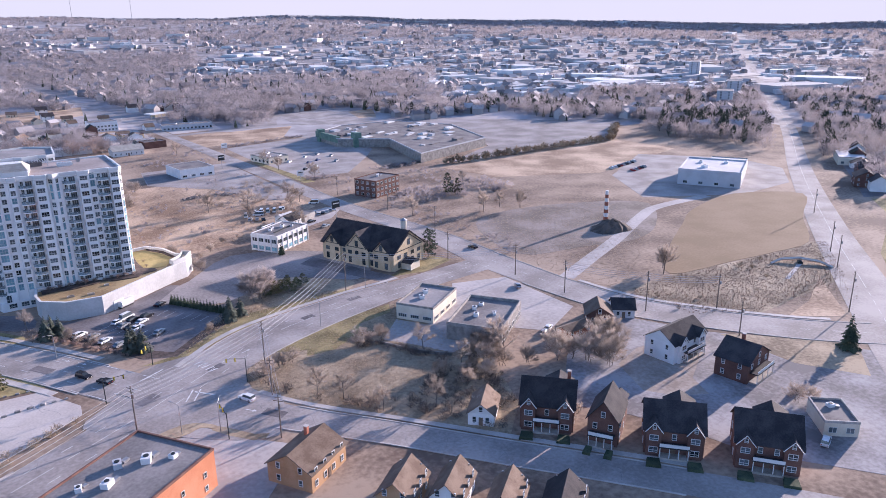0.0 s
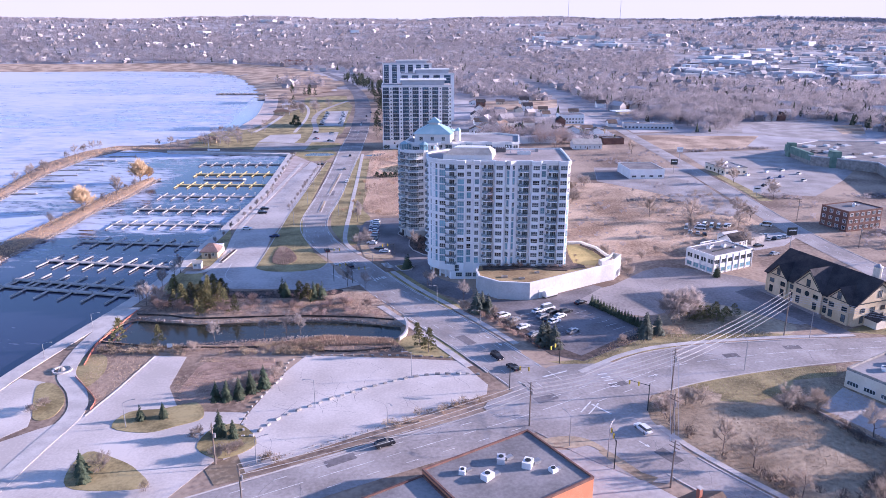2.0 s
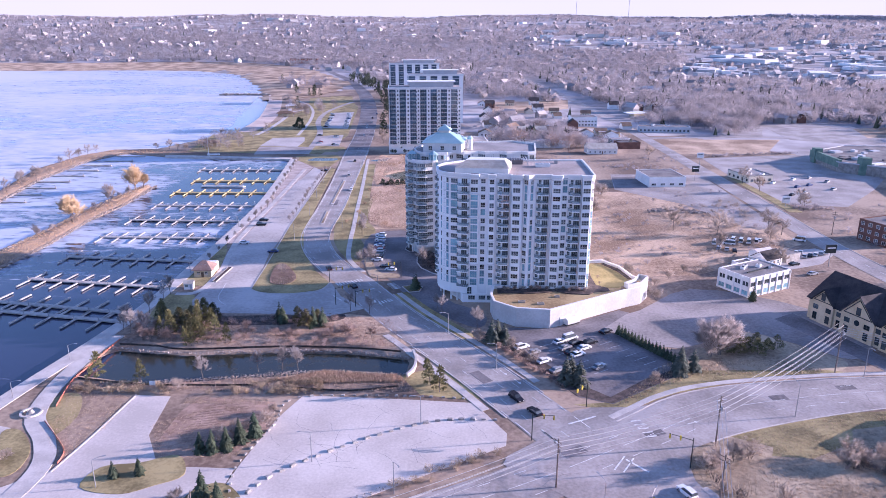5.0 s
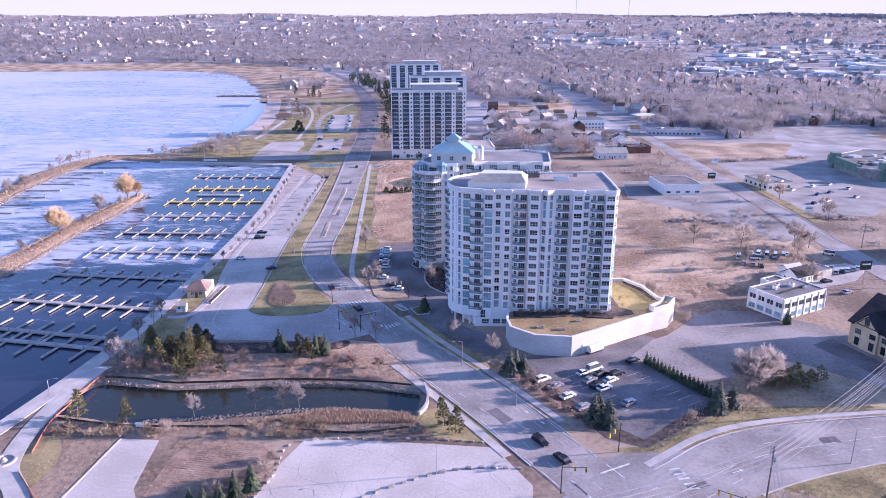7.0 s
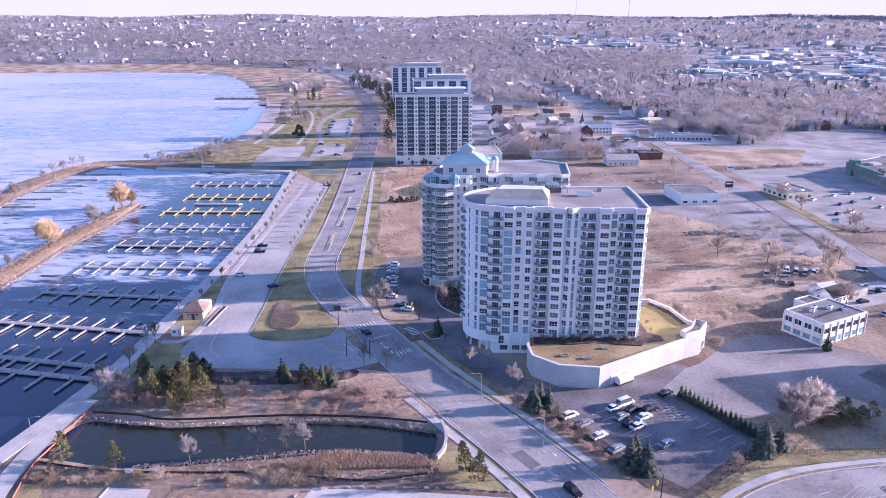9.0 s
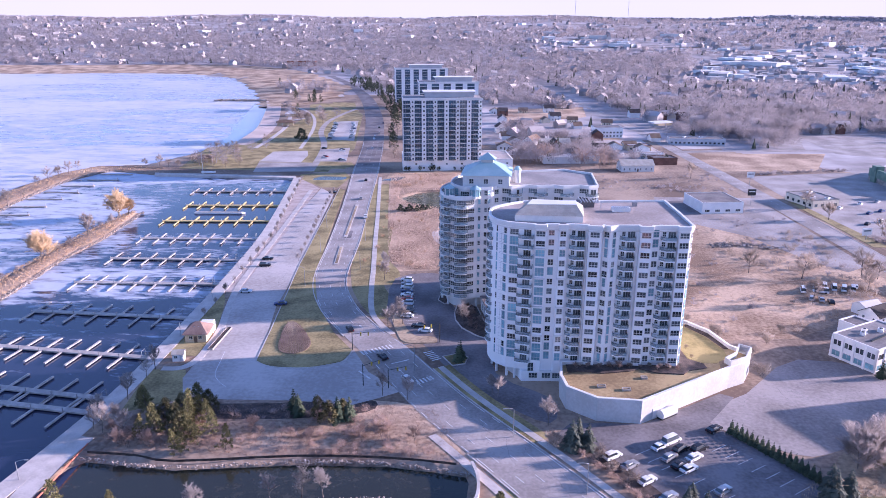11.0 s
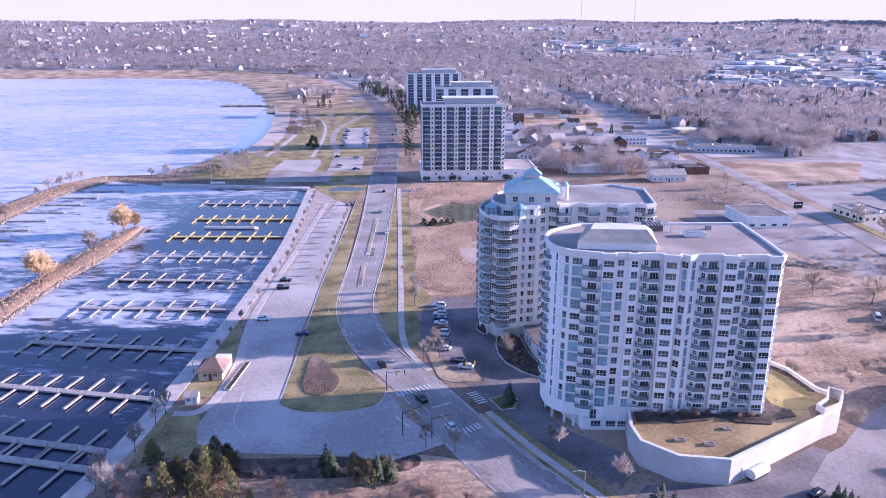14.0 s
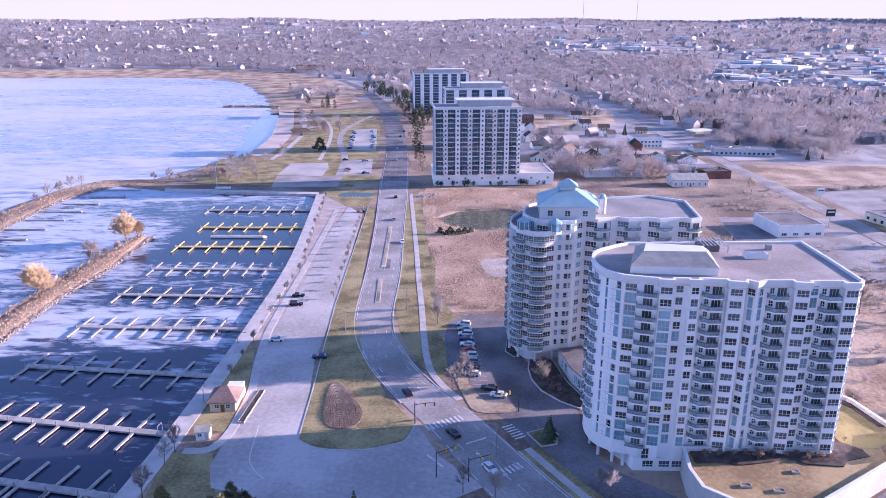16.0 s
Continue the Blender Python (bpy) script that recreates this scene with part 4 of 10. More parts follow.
for pts in ([(-55, 350), (-42, 348), (-24, 350), (-8, 372), (36, 380), (37, 450), (-62, 450)], [(-62, 450.05), (-49, 450.05), (-49, 500), (-62, 500)], [(-2, 450.05), (37, 450.05), (38, 500), (-2, 500)], [(-62, 500.05), (38, 500.05), (40, 545), (-60, 548)]):
    slab("field", pts, 0.012, M["field"], "marshy field of tan reeds beside the road", "field")
slab("pavement", smooth([(-27.4, 405), (-21, 408), (-15, 408.4), (-16, 394), (-16.5, 386.6), (-24, 386.4)], 3, True), 0.03, M["gravel"], "patch of pale gravel in the reeds", "gravel")
slab("creek_water", smooth([(-64, 521), (-57, 521), (-52, 522), (-48.4, 532), (-52, 533), (-58, 527.6)], 3, True), 0.04, M["pond"], "short dark creek east of the road", "creek")
slab("field", [(260, 380), (438, 385), (440, 330), (330, 300), (270, 330)], 0.015, M["field"], "wide field of tan dry grass", "field")
slab("lawn", [(-67, 166), (-66.6, 183), (-64, 190), (-44.5, 188), (-42, 176), (-47.5, 166), (-62, 162.6)], 0.02, mat("ploughed_soil", (0.22, 0.14, 0.10), (0.42, 0.285, 0.215), 0.12, 0.95, 0, 0.6, 0.9), "patch of bare reddish soil", "soil")
slab("lawn", smooth([(-75, 159), (-67, 161), (-60, 164), (-56, 157), (-61, 153), (-67, 150), (-76, 152)], 4, True), 0.14, M["lawn"], "small grass bed with young spruces", "lawn")
slab("lawn", smooth([(-52, 152), (-46, 154), (-40, 146), (-46, 140), (-53, 144)], 4, True), 0.14, M["lawn"], "small grass bed with young spruces", "lawn")
# promenade along the harbour wall
PROM = smooth([(-116.5, 150), (-114.5, 180), (-106.6, 228), (-103.6, 262), (-102.8, 338), (-105.5, 412), (-117.5, 528)], 6)
tagged(part("promenade", strip(Geo(), offset_line(PROM, 2.6), offset_line(PROM, -2.4), -3.0, 0.14), M["concrete"]), "concrete promenade on the harbour wall", "promenade", kind="structure")
tagged(part("promenade", strip(Geo(), [(-120, 533), (-215, 541)], [(-119, 527), (-213, 535)], -3.0, 0.13), M["concrete"]), "concrete quay closing the marina basin", "promenade", kind="structure")
walkway([(-99, 262.5), (-93.5, 263.2), (-90.9, 269), (-90.7, 280), (-91.2, 291), (-93.8, 306), (-96.4, 324), (-97.5, 343), (-99, 404), (-102, 492)], 2.4, "paved footpath between promenade and car park")
walkway([(-90, 118), (-88.8, 142), (-88, 158), (-93, 169), (-101, 179), (-104.5, 194), (-105, 213), (-103, 227)], 4.6, "curving concrete harbour path")
slab("lawn", smooth([(-105, 172), (-101, 173), (-94, 165), (-92.5, 157), (-96, 155), (-100, 161)], 4, True), 0.10, M["lawn"], "small oval of winter grass between paths", "lawn")
slab("lawn", smooth([(-77.2, 134), (-76.6, 142), (-69, 139.4), (-63, 135.6), (-58.5, 129.4), (-73, 128.5)], 4, True), 0.10, M["lawn"], "small oval of winter grass on the plaza", "lawn")
slab("pavement", [(-112, 176), (-104, 174), (-99, 160), (-96, 152), (-104, 140), (-118, 140)], 0.035, M["gravel"], "pale gravel by the harbour", "gravel")
slab("lawn", smooth([(-101.4, 186), (-99.6, 191), (-95, 189.5), (-91, 180), (-92, 171), (-97, 174.5)], 3, True), 0.03, M["lawn"], "patch of green-brown grass beside churned soil", "lawn")
slab("soil_patch", [(-100.5, 196), (-81.5, 191.5), (-81, 174), (-85, 160), (-95, 172)], 0.02, M["soil"], "patch of churned dark soil", "soil")
slab("lawn", [(180, 108), (186, 103), (206, 80), (189, 68), (180, 84)], 0.05, M["scrub"], "rough dark grass triangle beside the road", "grass")
slab("pavement", [(228, 72), (250, 86), (300, 118), (330, 130), (310, 60), (250, 40)], 0.03, M["lawn"], "grass verge south of the main road", "lawn")
slab("raised_lot", [(275, 386), (430, 387), (490, 440), (484, 494), (436, 552), (378, 548), (362, 500), (338, 424)], 0.4, bpy.data.materials["old_lot_asphalt"], "wide empty grey asphalt lot behind a hedge bank", "parking lot", depth=0.8)


slab("field", [(157, 557), (226, 560), (264, 628), (158, 626)], 0.03, M["field"], "tan vacant field beside the avenue", "field")
walkway([(158, 634), (202, 639), (252, 641), (300, 636)], 9, "asphalt side street off the avenue", "asphalt", 0.05, "road")
walkway([(252, 646), (276, 700), (318, 722), (380, 742)], 9, "asphalt side street between groves", "asphalt", 0.05, "road")
walkway([(-172, 836), (-188, 800), (-180, 762)], 3.5, "pale park footpath round the pavilion", "concrete", 0.07)
slab("pavement", [(166, 738), (190, 732), (214, 800), (178, 812)], 0.05, M["asphalt"], "filling station forecourt", "forecourt")
slab("pavement", [(30, 600), (84, 604), (140, 596), (140, 690), (100, 690), (96, 640), (30, 632)], 0.045, M["lot"], "patched asphalt yards behind shops", "yard")
slab("pavement", [(160, 645), (204, 652), (210, 690), (160, 690)], 0.045, M["lot"], "asphalt yard of low stores", "yard")


slab("lawn", [(31, 189), (40, 186.5), (48, 189), (58, 195.5), (76, 202), (100, 206), (113, 208), (104, 210), (84, 209.5), (66, 208.5), (41, 190.5)], 0.035, M["lawn"], "yellowed grass bank along the cross street", "lawn")
slab("lawn", [(168.5, 386), (175.5, 386), (171.5, 470), (167.5, 470)], 0.10, M["lawn"], "narrow grass strip with trees beside the avenue", "lawn")
slab("scrub_lot", [(186, 122), (205, 110), (262, 112), (300, 140), (293, 143), (268, 143.5), (244, 146), (212, 151), (186, 150)], 0.024, M["scrub"], "rough dark weeds beside the earth pad", "scrub")
slab("lawn", [(341, 638.5), (361, 639), (393, 706), (357, 694)], 0.06, M["field"], "tan grass beside the far lot", "lawn")
slab("pavement", [(272, 627), (335, 591), (356, 628), (362, 668), (365, 723), (300, 712), (281, 704)], 0.044, M["asphalt"], "grey empty asphalt lot beyond the field", "parking lot")
slab("pavement", [(-14, 203), (3, 213), (13, 198), (6, 190), (-8, 193)], 0.015, M["lawn"], "rough grass at the head of the channel", "lawn")
for x, y, w_, d_, r in ((84, 194, 4.5, 2.6, 12), (104, 200, 5, 2.4, 8), (28, 168, 6, 3, 30), (48, 176, 5, 2.2, 24), (-20, 140, 7, 2.5, 32), (-58, 300, 3, 8, 20), (-66, 400, 3, 12, 4), (8, 203, 3, 7, 33), (52, 143, 3, 6, 35)):
    c, s_ = math.cos(radians(r)), math.sin(radians(r))
    slab("asphalt_patch", [(x + a * c - b * s_, y + a * s_ + b * c) for a, b in ((-w_ / 2, -d_ / 2), (w_ / 2, -d_ / 2), (w_ / 2, d_ / 2), (-w_ / 2, d_ / 2))], 0.098, M["dark_asphalt"], "dark square asphalt repair in the road", "road patch")


walkway(side(MAIN, 69, 78, 2.6), 1.9, "concrete pavement between road and forecourt")
slab("lawn", side(MAIN, 69, 78, 0.5) + side(MAIN, 69, 78, 5.6)[::-1], 0.053, M["lawn"], "shaded grass verge beside the road", "lawn")
slab("lawn", smooth([(-37.5, 304), (-34.8, 303.5), (-31.5, 293), (-28.5, 287), (-23, 286.5), (-21.2, 284), (-22.5, 281.4), (-31.0, 281.8), (-34.2, 289)], 3, True), 0.13, M["scrub"], "kerbed planting strip between road and stalls", "planting")


slab("lawn", [(-102, 546), (-205, 556), (-214, 640), (-184, 668), (-178, 760), (-176, 850), (-196, 960), (-160, 1010), (-119, 860), (-97, 640)], 0.014, M["lawn"], "wide winter lawn of the lakeside park", "lawn")
slab("lawn", [(-87.5, 500), (-97, 500), (-117, 527), (-118, 540), (-90, 546), (-84, 530)], 0.02, M["lawn"], "winter lawn at the head of the marina", "lawn")


def cracks(poly, n, seed, z, label, length=(4, 14)):
    """Dark wandering cracks in old asphalt."""
    rng = random.Random(seed)
    xs, ys = [p[0] for p in poly], [p[1] for p in poly]
    g = Geo()
    while n:
        x, y = rng.uniform(min(xs), max(xs)), rng.uniform(min(ys), max(ys))
        if signed(np.array([x]), np.array([y]), poly)[0] < 1:
            continue
        n -= 1
        a, pts = rng.uniform(0, 6.28), [(x, y)]
        for _ in range(int(rng.uniform(*length))):
            a += rng.uniform(-.3, .3)
            q = (pts[-1][0] + math.cos(a), pts[-1][1] + math.sin(a))
            if signed(np.array([q[0]]), np.array([q[1]]), poly)[0] < .3:
                break
            pts.append(q)
        if len(pts) > 2:
            L, R = offset_line(pts, .03), offset_line(pts, -.03)
            k = len(pts)
            g.add([(*p, z) for p in L] + [(*p, z) for p in R], [(i, k + i, k + i + 1, i + 1) for i in range(k - 1)])
    tagged(part("crack", g, M["crack"]), label, "crack", kind="stuff")


M["crack"] = mat("tar_crack", (0.15, 0.14, 0.14), (0.24, 0.225, 0.225), 0.5, 0.9, 0, 0, 3)
cracks([(-38, 191), (6, 188), (13, 172), (-3, 160), (-26, 145), (-43, 134), (-45, 161)], 38, 1, 0.052, "tar-dark cracks in the old lot")
cracks([p[:2] for p in offset_line([q[:2] for q in CROSS[6:44]], 5.5)] + [p[:2] for p in offset_line([q[:2] for q in CROSS[6:44]], -5.5)][::-1], 55, 2, 0.105, "sealed cracks in the cross street")
cracks([(-94, 330), (-80, 330), (-88, 478), (-96, 480)], 50, 3, 0.057, "cracks across the waterfront car park", (5, 16))
cracks([(50, 241), (85, 270), (112, 258), (122, 232), (106, 226), (90, 238)], 40, 4, 0.05, "cracks in the empty lot")
cracks([(146, 390), (104, 420), (100, 478), (148, 478)], 40, 5, 0.052, "cracks in the shed yard")
cracks([p[:2] for p in offset_line([q[:2] for q in STREET[3:30]], 4)] + [p[:2] for p in offset_line([q[:2] for q in STREET[3:30]], -4)][::-1], 50, 6, 0.092, "cracks in the residential street")
cracks([p[:2] for p in offset_line([q[:2] for q in MAIN[48:88]], 6)] + [p[:2] for p in offset_line([q[:2] for q in MAIN[48:88]], -6)][::-1], 90, 7, 0.0635, "cracks in the lakeside road")


# ---- facade pieces ----
def window_meshes(w, h, cols, rows, frame_mat, glass_mat_):
    """Frame with glazing bars, and the pane behind it; both face -y from the wall plane at y = 0."""
    b = 0.09
    xs, zs = [-w / 2, -w / 2 + b], [0, b]
    for i in range(1, cols):
        xs += [-w / 2 + w * i / cols - 0.035, -w / 2 + w * i / cols + 0.035]
    for i in range(1, rows):
        zs += [h * 0.38 * i - 0.035, h * 0.38 * i + 0.035]
    f = Geo().lattice(xs + [w / 2 - b, w / 2], zs + [h - b, h], -0.12, 0.02)
    p = Geo().box(0, -0.035, b * 0.5, w - b, 0.06, h - b)
    return f.mesh("window", frame_mat), p.mesh("pane", glass_mat_)


def put_window(parent, meshes, x, y, z, rot=0.0, name="window"):
    w = part(name, meshes[0], None, parent, m=pose(x, y, z, 0, 0, rot))
    part("pane", meshes[1], None, w)
    return w


def balcony_meshes(w, d, skew, rail_mat, slab_mat):
    """Slab and railing of a balcony that faces -y; skew pushes one front corner out."""
    s = [(-w / 2, 0), (-w / 2, -d * (1 - skew)), (-w / 2 + w * 0.3, -d), (w / 2, -d), (w / 2, 0)]
    if skew == 0:
        s = [(-w / 2, 0)] + [(-w / 2 * math.cos(a), -d * (0.35 + 0.65 * math.sin(a))) for a in np.linspace(0, math.pi, 9)] + [(w / 2, 0)]
    s = ccw(s)
    slab_g = Geo().prism(s, -0.2, 0.08)
    k = s.index(max((q for q in s if abs(q[1]) < 1e-6), key=lambda q: -q[0]))
    line = s[k:] + s[:k]
    r = Geo().fence(inset_line(line, 0.06), 0.12, 0.98, 0.05)
    n = len(r.f)
    r.fence(inset_line(line, 0.06), 0.98, 1.05, 0.07)
    rail = r.mesh("railing", rail_mat)
    rail.materials.append(M["dark_metal"])
    for q in rail.polygons[n:]:
        q.material_index = 1
    return slab_g.mesh("balcony", slab_mat), rail


def inset_line(line, d):
    cx = sum(p[0] for p in line) / len(line)
    return [(x + (d if x < cx else -d), y + (0 if abs(y) < 1e-6 else d)) for x, y in line]


def put_balcony(parent, meshes, x, y, z, rot=0.0):
    b = part("balcony", meshes[0], None, parent, m=pose(x, y, z, 0, 0, rot))
    part("railing", meshes[1], None, b)
    return b


# ---- apartment tower by the junction ----
def near_tower():
    ox, oy = 20.0, 271.0
    t = thing("apartment_tower", pose(ox - 0.75, oy, 0) @ Matrix.Diagonal((0.945, 1, 1, 1)), "tall white rendered apartment tower with stacked balconies and bay windows", "tower")
    T = lambda pts: ccw([(x - ox, y - oy) for x, y in pts])
    FLOOR, Z0, N = 2.70, 5.7, 14
    west = smooth([(-2.2, 260.4), (-5.6, 263.6), (-7.0, 268.5), (-6.6, 273.5), (-4.6, 277.5), (0.5, 281.5), (4, 283.5)], 4)
    front = [(4.8, 258.6), (5.0, 257.8), (7.6, 257.4), (8.0, 258.6), (11.2, 258.6), (11.4, 257.6), (13.4, 257.6), (13.6, 258.8), (19.2, 258.2), (19.3, 257.2), (22.6, 256.6), (23.4, 258.0),
             (25.0, 256.6), (27.2, 257.8), (33.0, 258.0), (33.1, 256.8), (36.2, 256.4), (36.6, 257.6), (38.8, 257.8), (43.4, 257.8), (43.5, 256.6), (46.4, 256.6), (47.6, 258.0)]
    rest = [(-2.2, 260.4)] + west[1:] + [(18, 284), (30, 284.6), (47.6, 285.6), (47.8, 272)]
    outline = T(front[::-1] + rest)
    cut = front[:8] + [(14.2, 258.75), (14.2, 259.0), (18.9, 259.0), (18.9, 258.25)] + front[8:14] + [(27.75, 257.85), (27.75, 258.4), (32.45, 258.4), (32.45, 257.98)] + front[14:19] + [(38.85, 257.82), (38.85, 258.3), (43.3, 258.3), (43.3, 257.8)] + front[19:]
    zt = Z0 + FLOOR * N
    part("wall", Geo().prism(T(cut[::-1] + rest), 3.0, zt - 0.45), M["white_wall"], t)
    part("wall_head", Geo().prism(outline, zt - 0.45, zt + 0.6), M["white_wall"], t)
    low = T([(2.5, 257.8), (15.5, 257.8), (47.6, 258.2), (47.8, 272), (47.6, 285.2), (18, 283.6), (4, 283), (-1, 279), (-2.5, 272), (-1.5, 265), (1.5, 260.5)])
    part("ground_floor_wall", Geo().prism(low, 0.0, 3.0), M["white_wall"], t)
    part("roof", Geo().prism(inset(outline, 0.5), zt + 0.6, zt + 0.75), M["tower_roof"], t, "warm grey gravel flat roof")
    big = inset(outline, -0.35)
    part("parapet", Geo().ring(big, inset(outline, 0.3), zt + 0.1, zt + 1.25), M["band"], t, "white angular parapet")
    part("cornice", Geo().ring(inset(outline, -0.18), outline, zt - 0.5, zt - 0.2), M["band"], t)
    # penthouse with a low tiled hip
    part("penthouse", Geo().prism(T([(-0.5, 262.6), (18.2, 261.2), (20.0, 273), (4.2, 276.5)]), zt + 0.7, zt + 2.5), M["band"], t)
    g = Geo()
    lo, up = T([(-0.7, 262.4), (18.4, 261.0), (20.2, 273.2), (4.0, 276.8)]), T([(3.2, 266.6), (17.2, 266.4), (17.8, 270.6), (5.2, 272.4)])
    g.add([(*p, zt + 2.5) for p in lo] + [(*p, zt + 4.3) for p in up], [(0, 1, 5, 4), (1, 2, 6, 5), (2, 3, 7, 6), (3, 0, 4, 7), (4, 5, 6, 7)])
    part("penthouse_deck", Geo().prism(up, zt + 4.3, zt + 4.42), M["band"], t)
    pr = part("penthouse_roof", g, M["tile"], t, "grey tiled hip roof with a flat top")
    for k in range(26):
        a, b = Vector((*lo[0], zt + 2.54)).lerp(Vector((*lo[1], zt + 2.54)), (k + 0.5) / 26), Vector((*up[0], zt + 4.34)).lerp(Vector((*up[1], zt + 4.34)), (k + 0.5) / 26)
        part("roof_rib", Geo().tube(a, b, 0.03, 0.03, 4), M["tile"], pr)
    sk = part("skylight", Geo().box(31.5 - ox, 274 - oy, zt + 0.75, 5.2, 2.2, 1.1), M["band"], t)
    for k in range(9):
        part("louvre", Geo().box(29.4 + k * 0.52 - ox, 274 - oy, zt + 1.86, 0.2, 2.2, 0.12), M["grey_panel"], sk)
    part("roof_vent", Geo().box(22 - ox, 279.5 - oy, zt + 0.75, 5, 3, 1.6), M["roof_felt"], t)
    part("roof_vent", Geo().box(37 - ox, 280 - oy, zt + 0.75, 1.2, 1.2, 1.2), M["steel"], t)
    for k in range(7):
        part("pergola_beam", Geo().box(20.5 + k * 0.9 - ox, 280.2 - oy, zt + 2.4, 0.15, 6.5, 0.2), M["grey_panel"], t)
    for x in (20.3, 26.3):
        for y in (277.4, 283.0):
            part("pergola_post", Geo().box(x - ox, y - oy, zt + 0.7, 0.2, 0.2, 1.8), M["grey_panel"], t)
    rng = random.Random(4)
    wide = window_meshes(2.5, 1.6, 3, 2, M["frame"], M["glass"])
    wide_t = window_meshes(2.5, 2.3, 3, 2, M["grey_panel"], M["teal"])
    rib = window_meshes(3.8, 1.7, 4, 2, M["frame"], M["glass"])
    rib_t = window_meshes(3.8, 2.4, 4, 2, M["grey_panel"], M["teal"])
    mid = window_meshes(1.6, 1.7, 2, 2, M["frame"], M["glass"])
    mid_t = window_meshes(1.6, 2.2, 2, 2, M["grey_panel"], M["teal"])
    slim = window_meshes(1.0, 1.6, 2, 2, M["frame"], M["glass"])
    slim_t = window_meshes(1.0, 2.4, 1, 2, M["grey_panel"], M["teal"])
    door = window_meshes(2.1, 2.15, 3, 1, M["frame"], M["room"])
    bal = balcony_meshes(4.0, 2.2, 0.5, M["rail"], M["white_wall"])
    bal_l = balcony_meshes(4.2, 1.7, 0.15, M["rail"], M["white_wall"])
    for x, y, w_, rot in ((-3.4, 261.5, 4.2, -38), (6.3, 257.6, 2.9, -8), (12.4, 257.6, 2.1, 0)):
        part("bay_panel", Geo().box(x - ox, y - oy, Z0, w_, 0.06, FLOOR * N - 0.6, rot), M["white_wall"], t)
    bal_w = balcony_meshes(4.6, 1.3, 0, M["rail"], M["white_wall"])
    for k in range(N):
        z = Z0 + FLOOR * k + 0.75
        low_floor = k == 0
        # balcony stacks with doors behind
        for x, y in ((16.55, 259.0), (30.1, 258.4), (41.08, 258.3)):
            put_window(t, door, x + 1.0 - ox, y - oy, z - 0.62), put_window(t, slim, x - 1.1 - ox, y - oy, z)
            if not low_floor:
                put_balcony(t, bal, x - 0.2 - ox, y - oy + 0.05, z - 0.75)
        for x, y in ((20.9, 256.9), (34.7, 256.58), (45.0, 256.6)):
            put_window(t, wide, x - ox, y - oy, z, 0 if x > 40 else -8)
        # angled bay and single windows
        put_window(t, slim_t if rng.random() < 0.35 else mid, 24.2 - ox, 257.25 - oy, z, -41)
        put_window(t, slim_t if rng.random() < 0.5 else slim, 26.2 - ox, 257.2 - oy, z, 28)
        put_window(t, mid_t if rng.random() < 0.2 else mid, 37.6 - ox, 257.7 - oy, z, 5)
        put_window(t, mid_t if rng.random() < 0.25 else mid, 9.4 - ox, 258.6 - oy, z)
        put_window(t, mid_t if rng.random() < 0.4 else mid, 12.4 - ox, 257.6 - oy, z)
        put_window(t, wide_t if rng.random() < 0.75 else wide, 6.3 - ox, 257.6 - oy, z, -8)
        put_window(t, slim_t if k < 10 else slim, 47.05 - ox, 257.3 - oy, z - (0.3 if k < 10 else 0), 48)
        # west corner
        put_window(t, rib if k in (1, 5, 6, 8, 13) else rib_t, -4.0 - ox, 262.0 - oy, z - .2, -43)
        put_window(t, door, 2.9 - ox, 259.1 - oy, z - 0.62, -14)
        put_window(t, wide if k in (2, 3, 6, 7, 8, 13) else wide_t, -0.7 - ox, 260.0 - oy, z - .2, -14)
        put_balcony(t, bal_l, 2.6 - ox, 259.1 - oy, z - 0.75, -14)
        if k:
            put_window(t, wide_t if k % 5 else wide, -6.75 - ox, 267.2 - oy, z, -80)
            put_window(t, slim_t, -6.9 - ox, 270.4 - oy, z - 0.3, -95)
            put_window(t, wide_t if k % 3 else wide, -5.9 - ox, 275.2 - oy, z, -117)
            put_window(t, mid_t, -5.6 - ox, 264.3 - oy, z - 0.2, -62)
            put_balcony(t, bal_w, -6.6 - ox, 267.4 - oy, z - 0.75, -82)
            put_balcony(t, bal_w, -5.6 - ox, 275.6 - oy, z - 0.75, -118)

    for k in (3, 6, 9, 12):       # white bands round the bay
        part("band", Geo().box(6.3 - ox, 257.5 - oy, Z0 + FLOOR * k - 0.1, 3.2, 0.7, 0.35, -8), M["band"], t)
        part("band", Geo().box(12.4 - ox, 257.6 - oy, Z0 + FLOOR * k - 0.1, 2.4, 0.5, 0.35), M["band"], t)
    for x, y in ((-4.4, 263.9), (-5.6, 268.5), (-4.6, 274.0), (-1.6, 261.3), (0.6, 259.9)):
        part("column", Geo().tube((x - ox, y - oy, 0), (x - ox, y - oy, 3.0), 0.4, 0.4, 10), M["band"], t)
    for x in (5.8, 9.6, 12.6):
        put_window(t, wide, x - ox, 257.8 - oy, 1.0)
    put_window(t, window_meshes(3.0, 2.6, 3, 2, M["frame"], M["glass"]), 5.6 - ox, 257.75 - oy, 3.1)
    return t


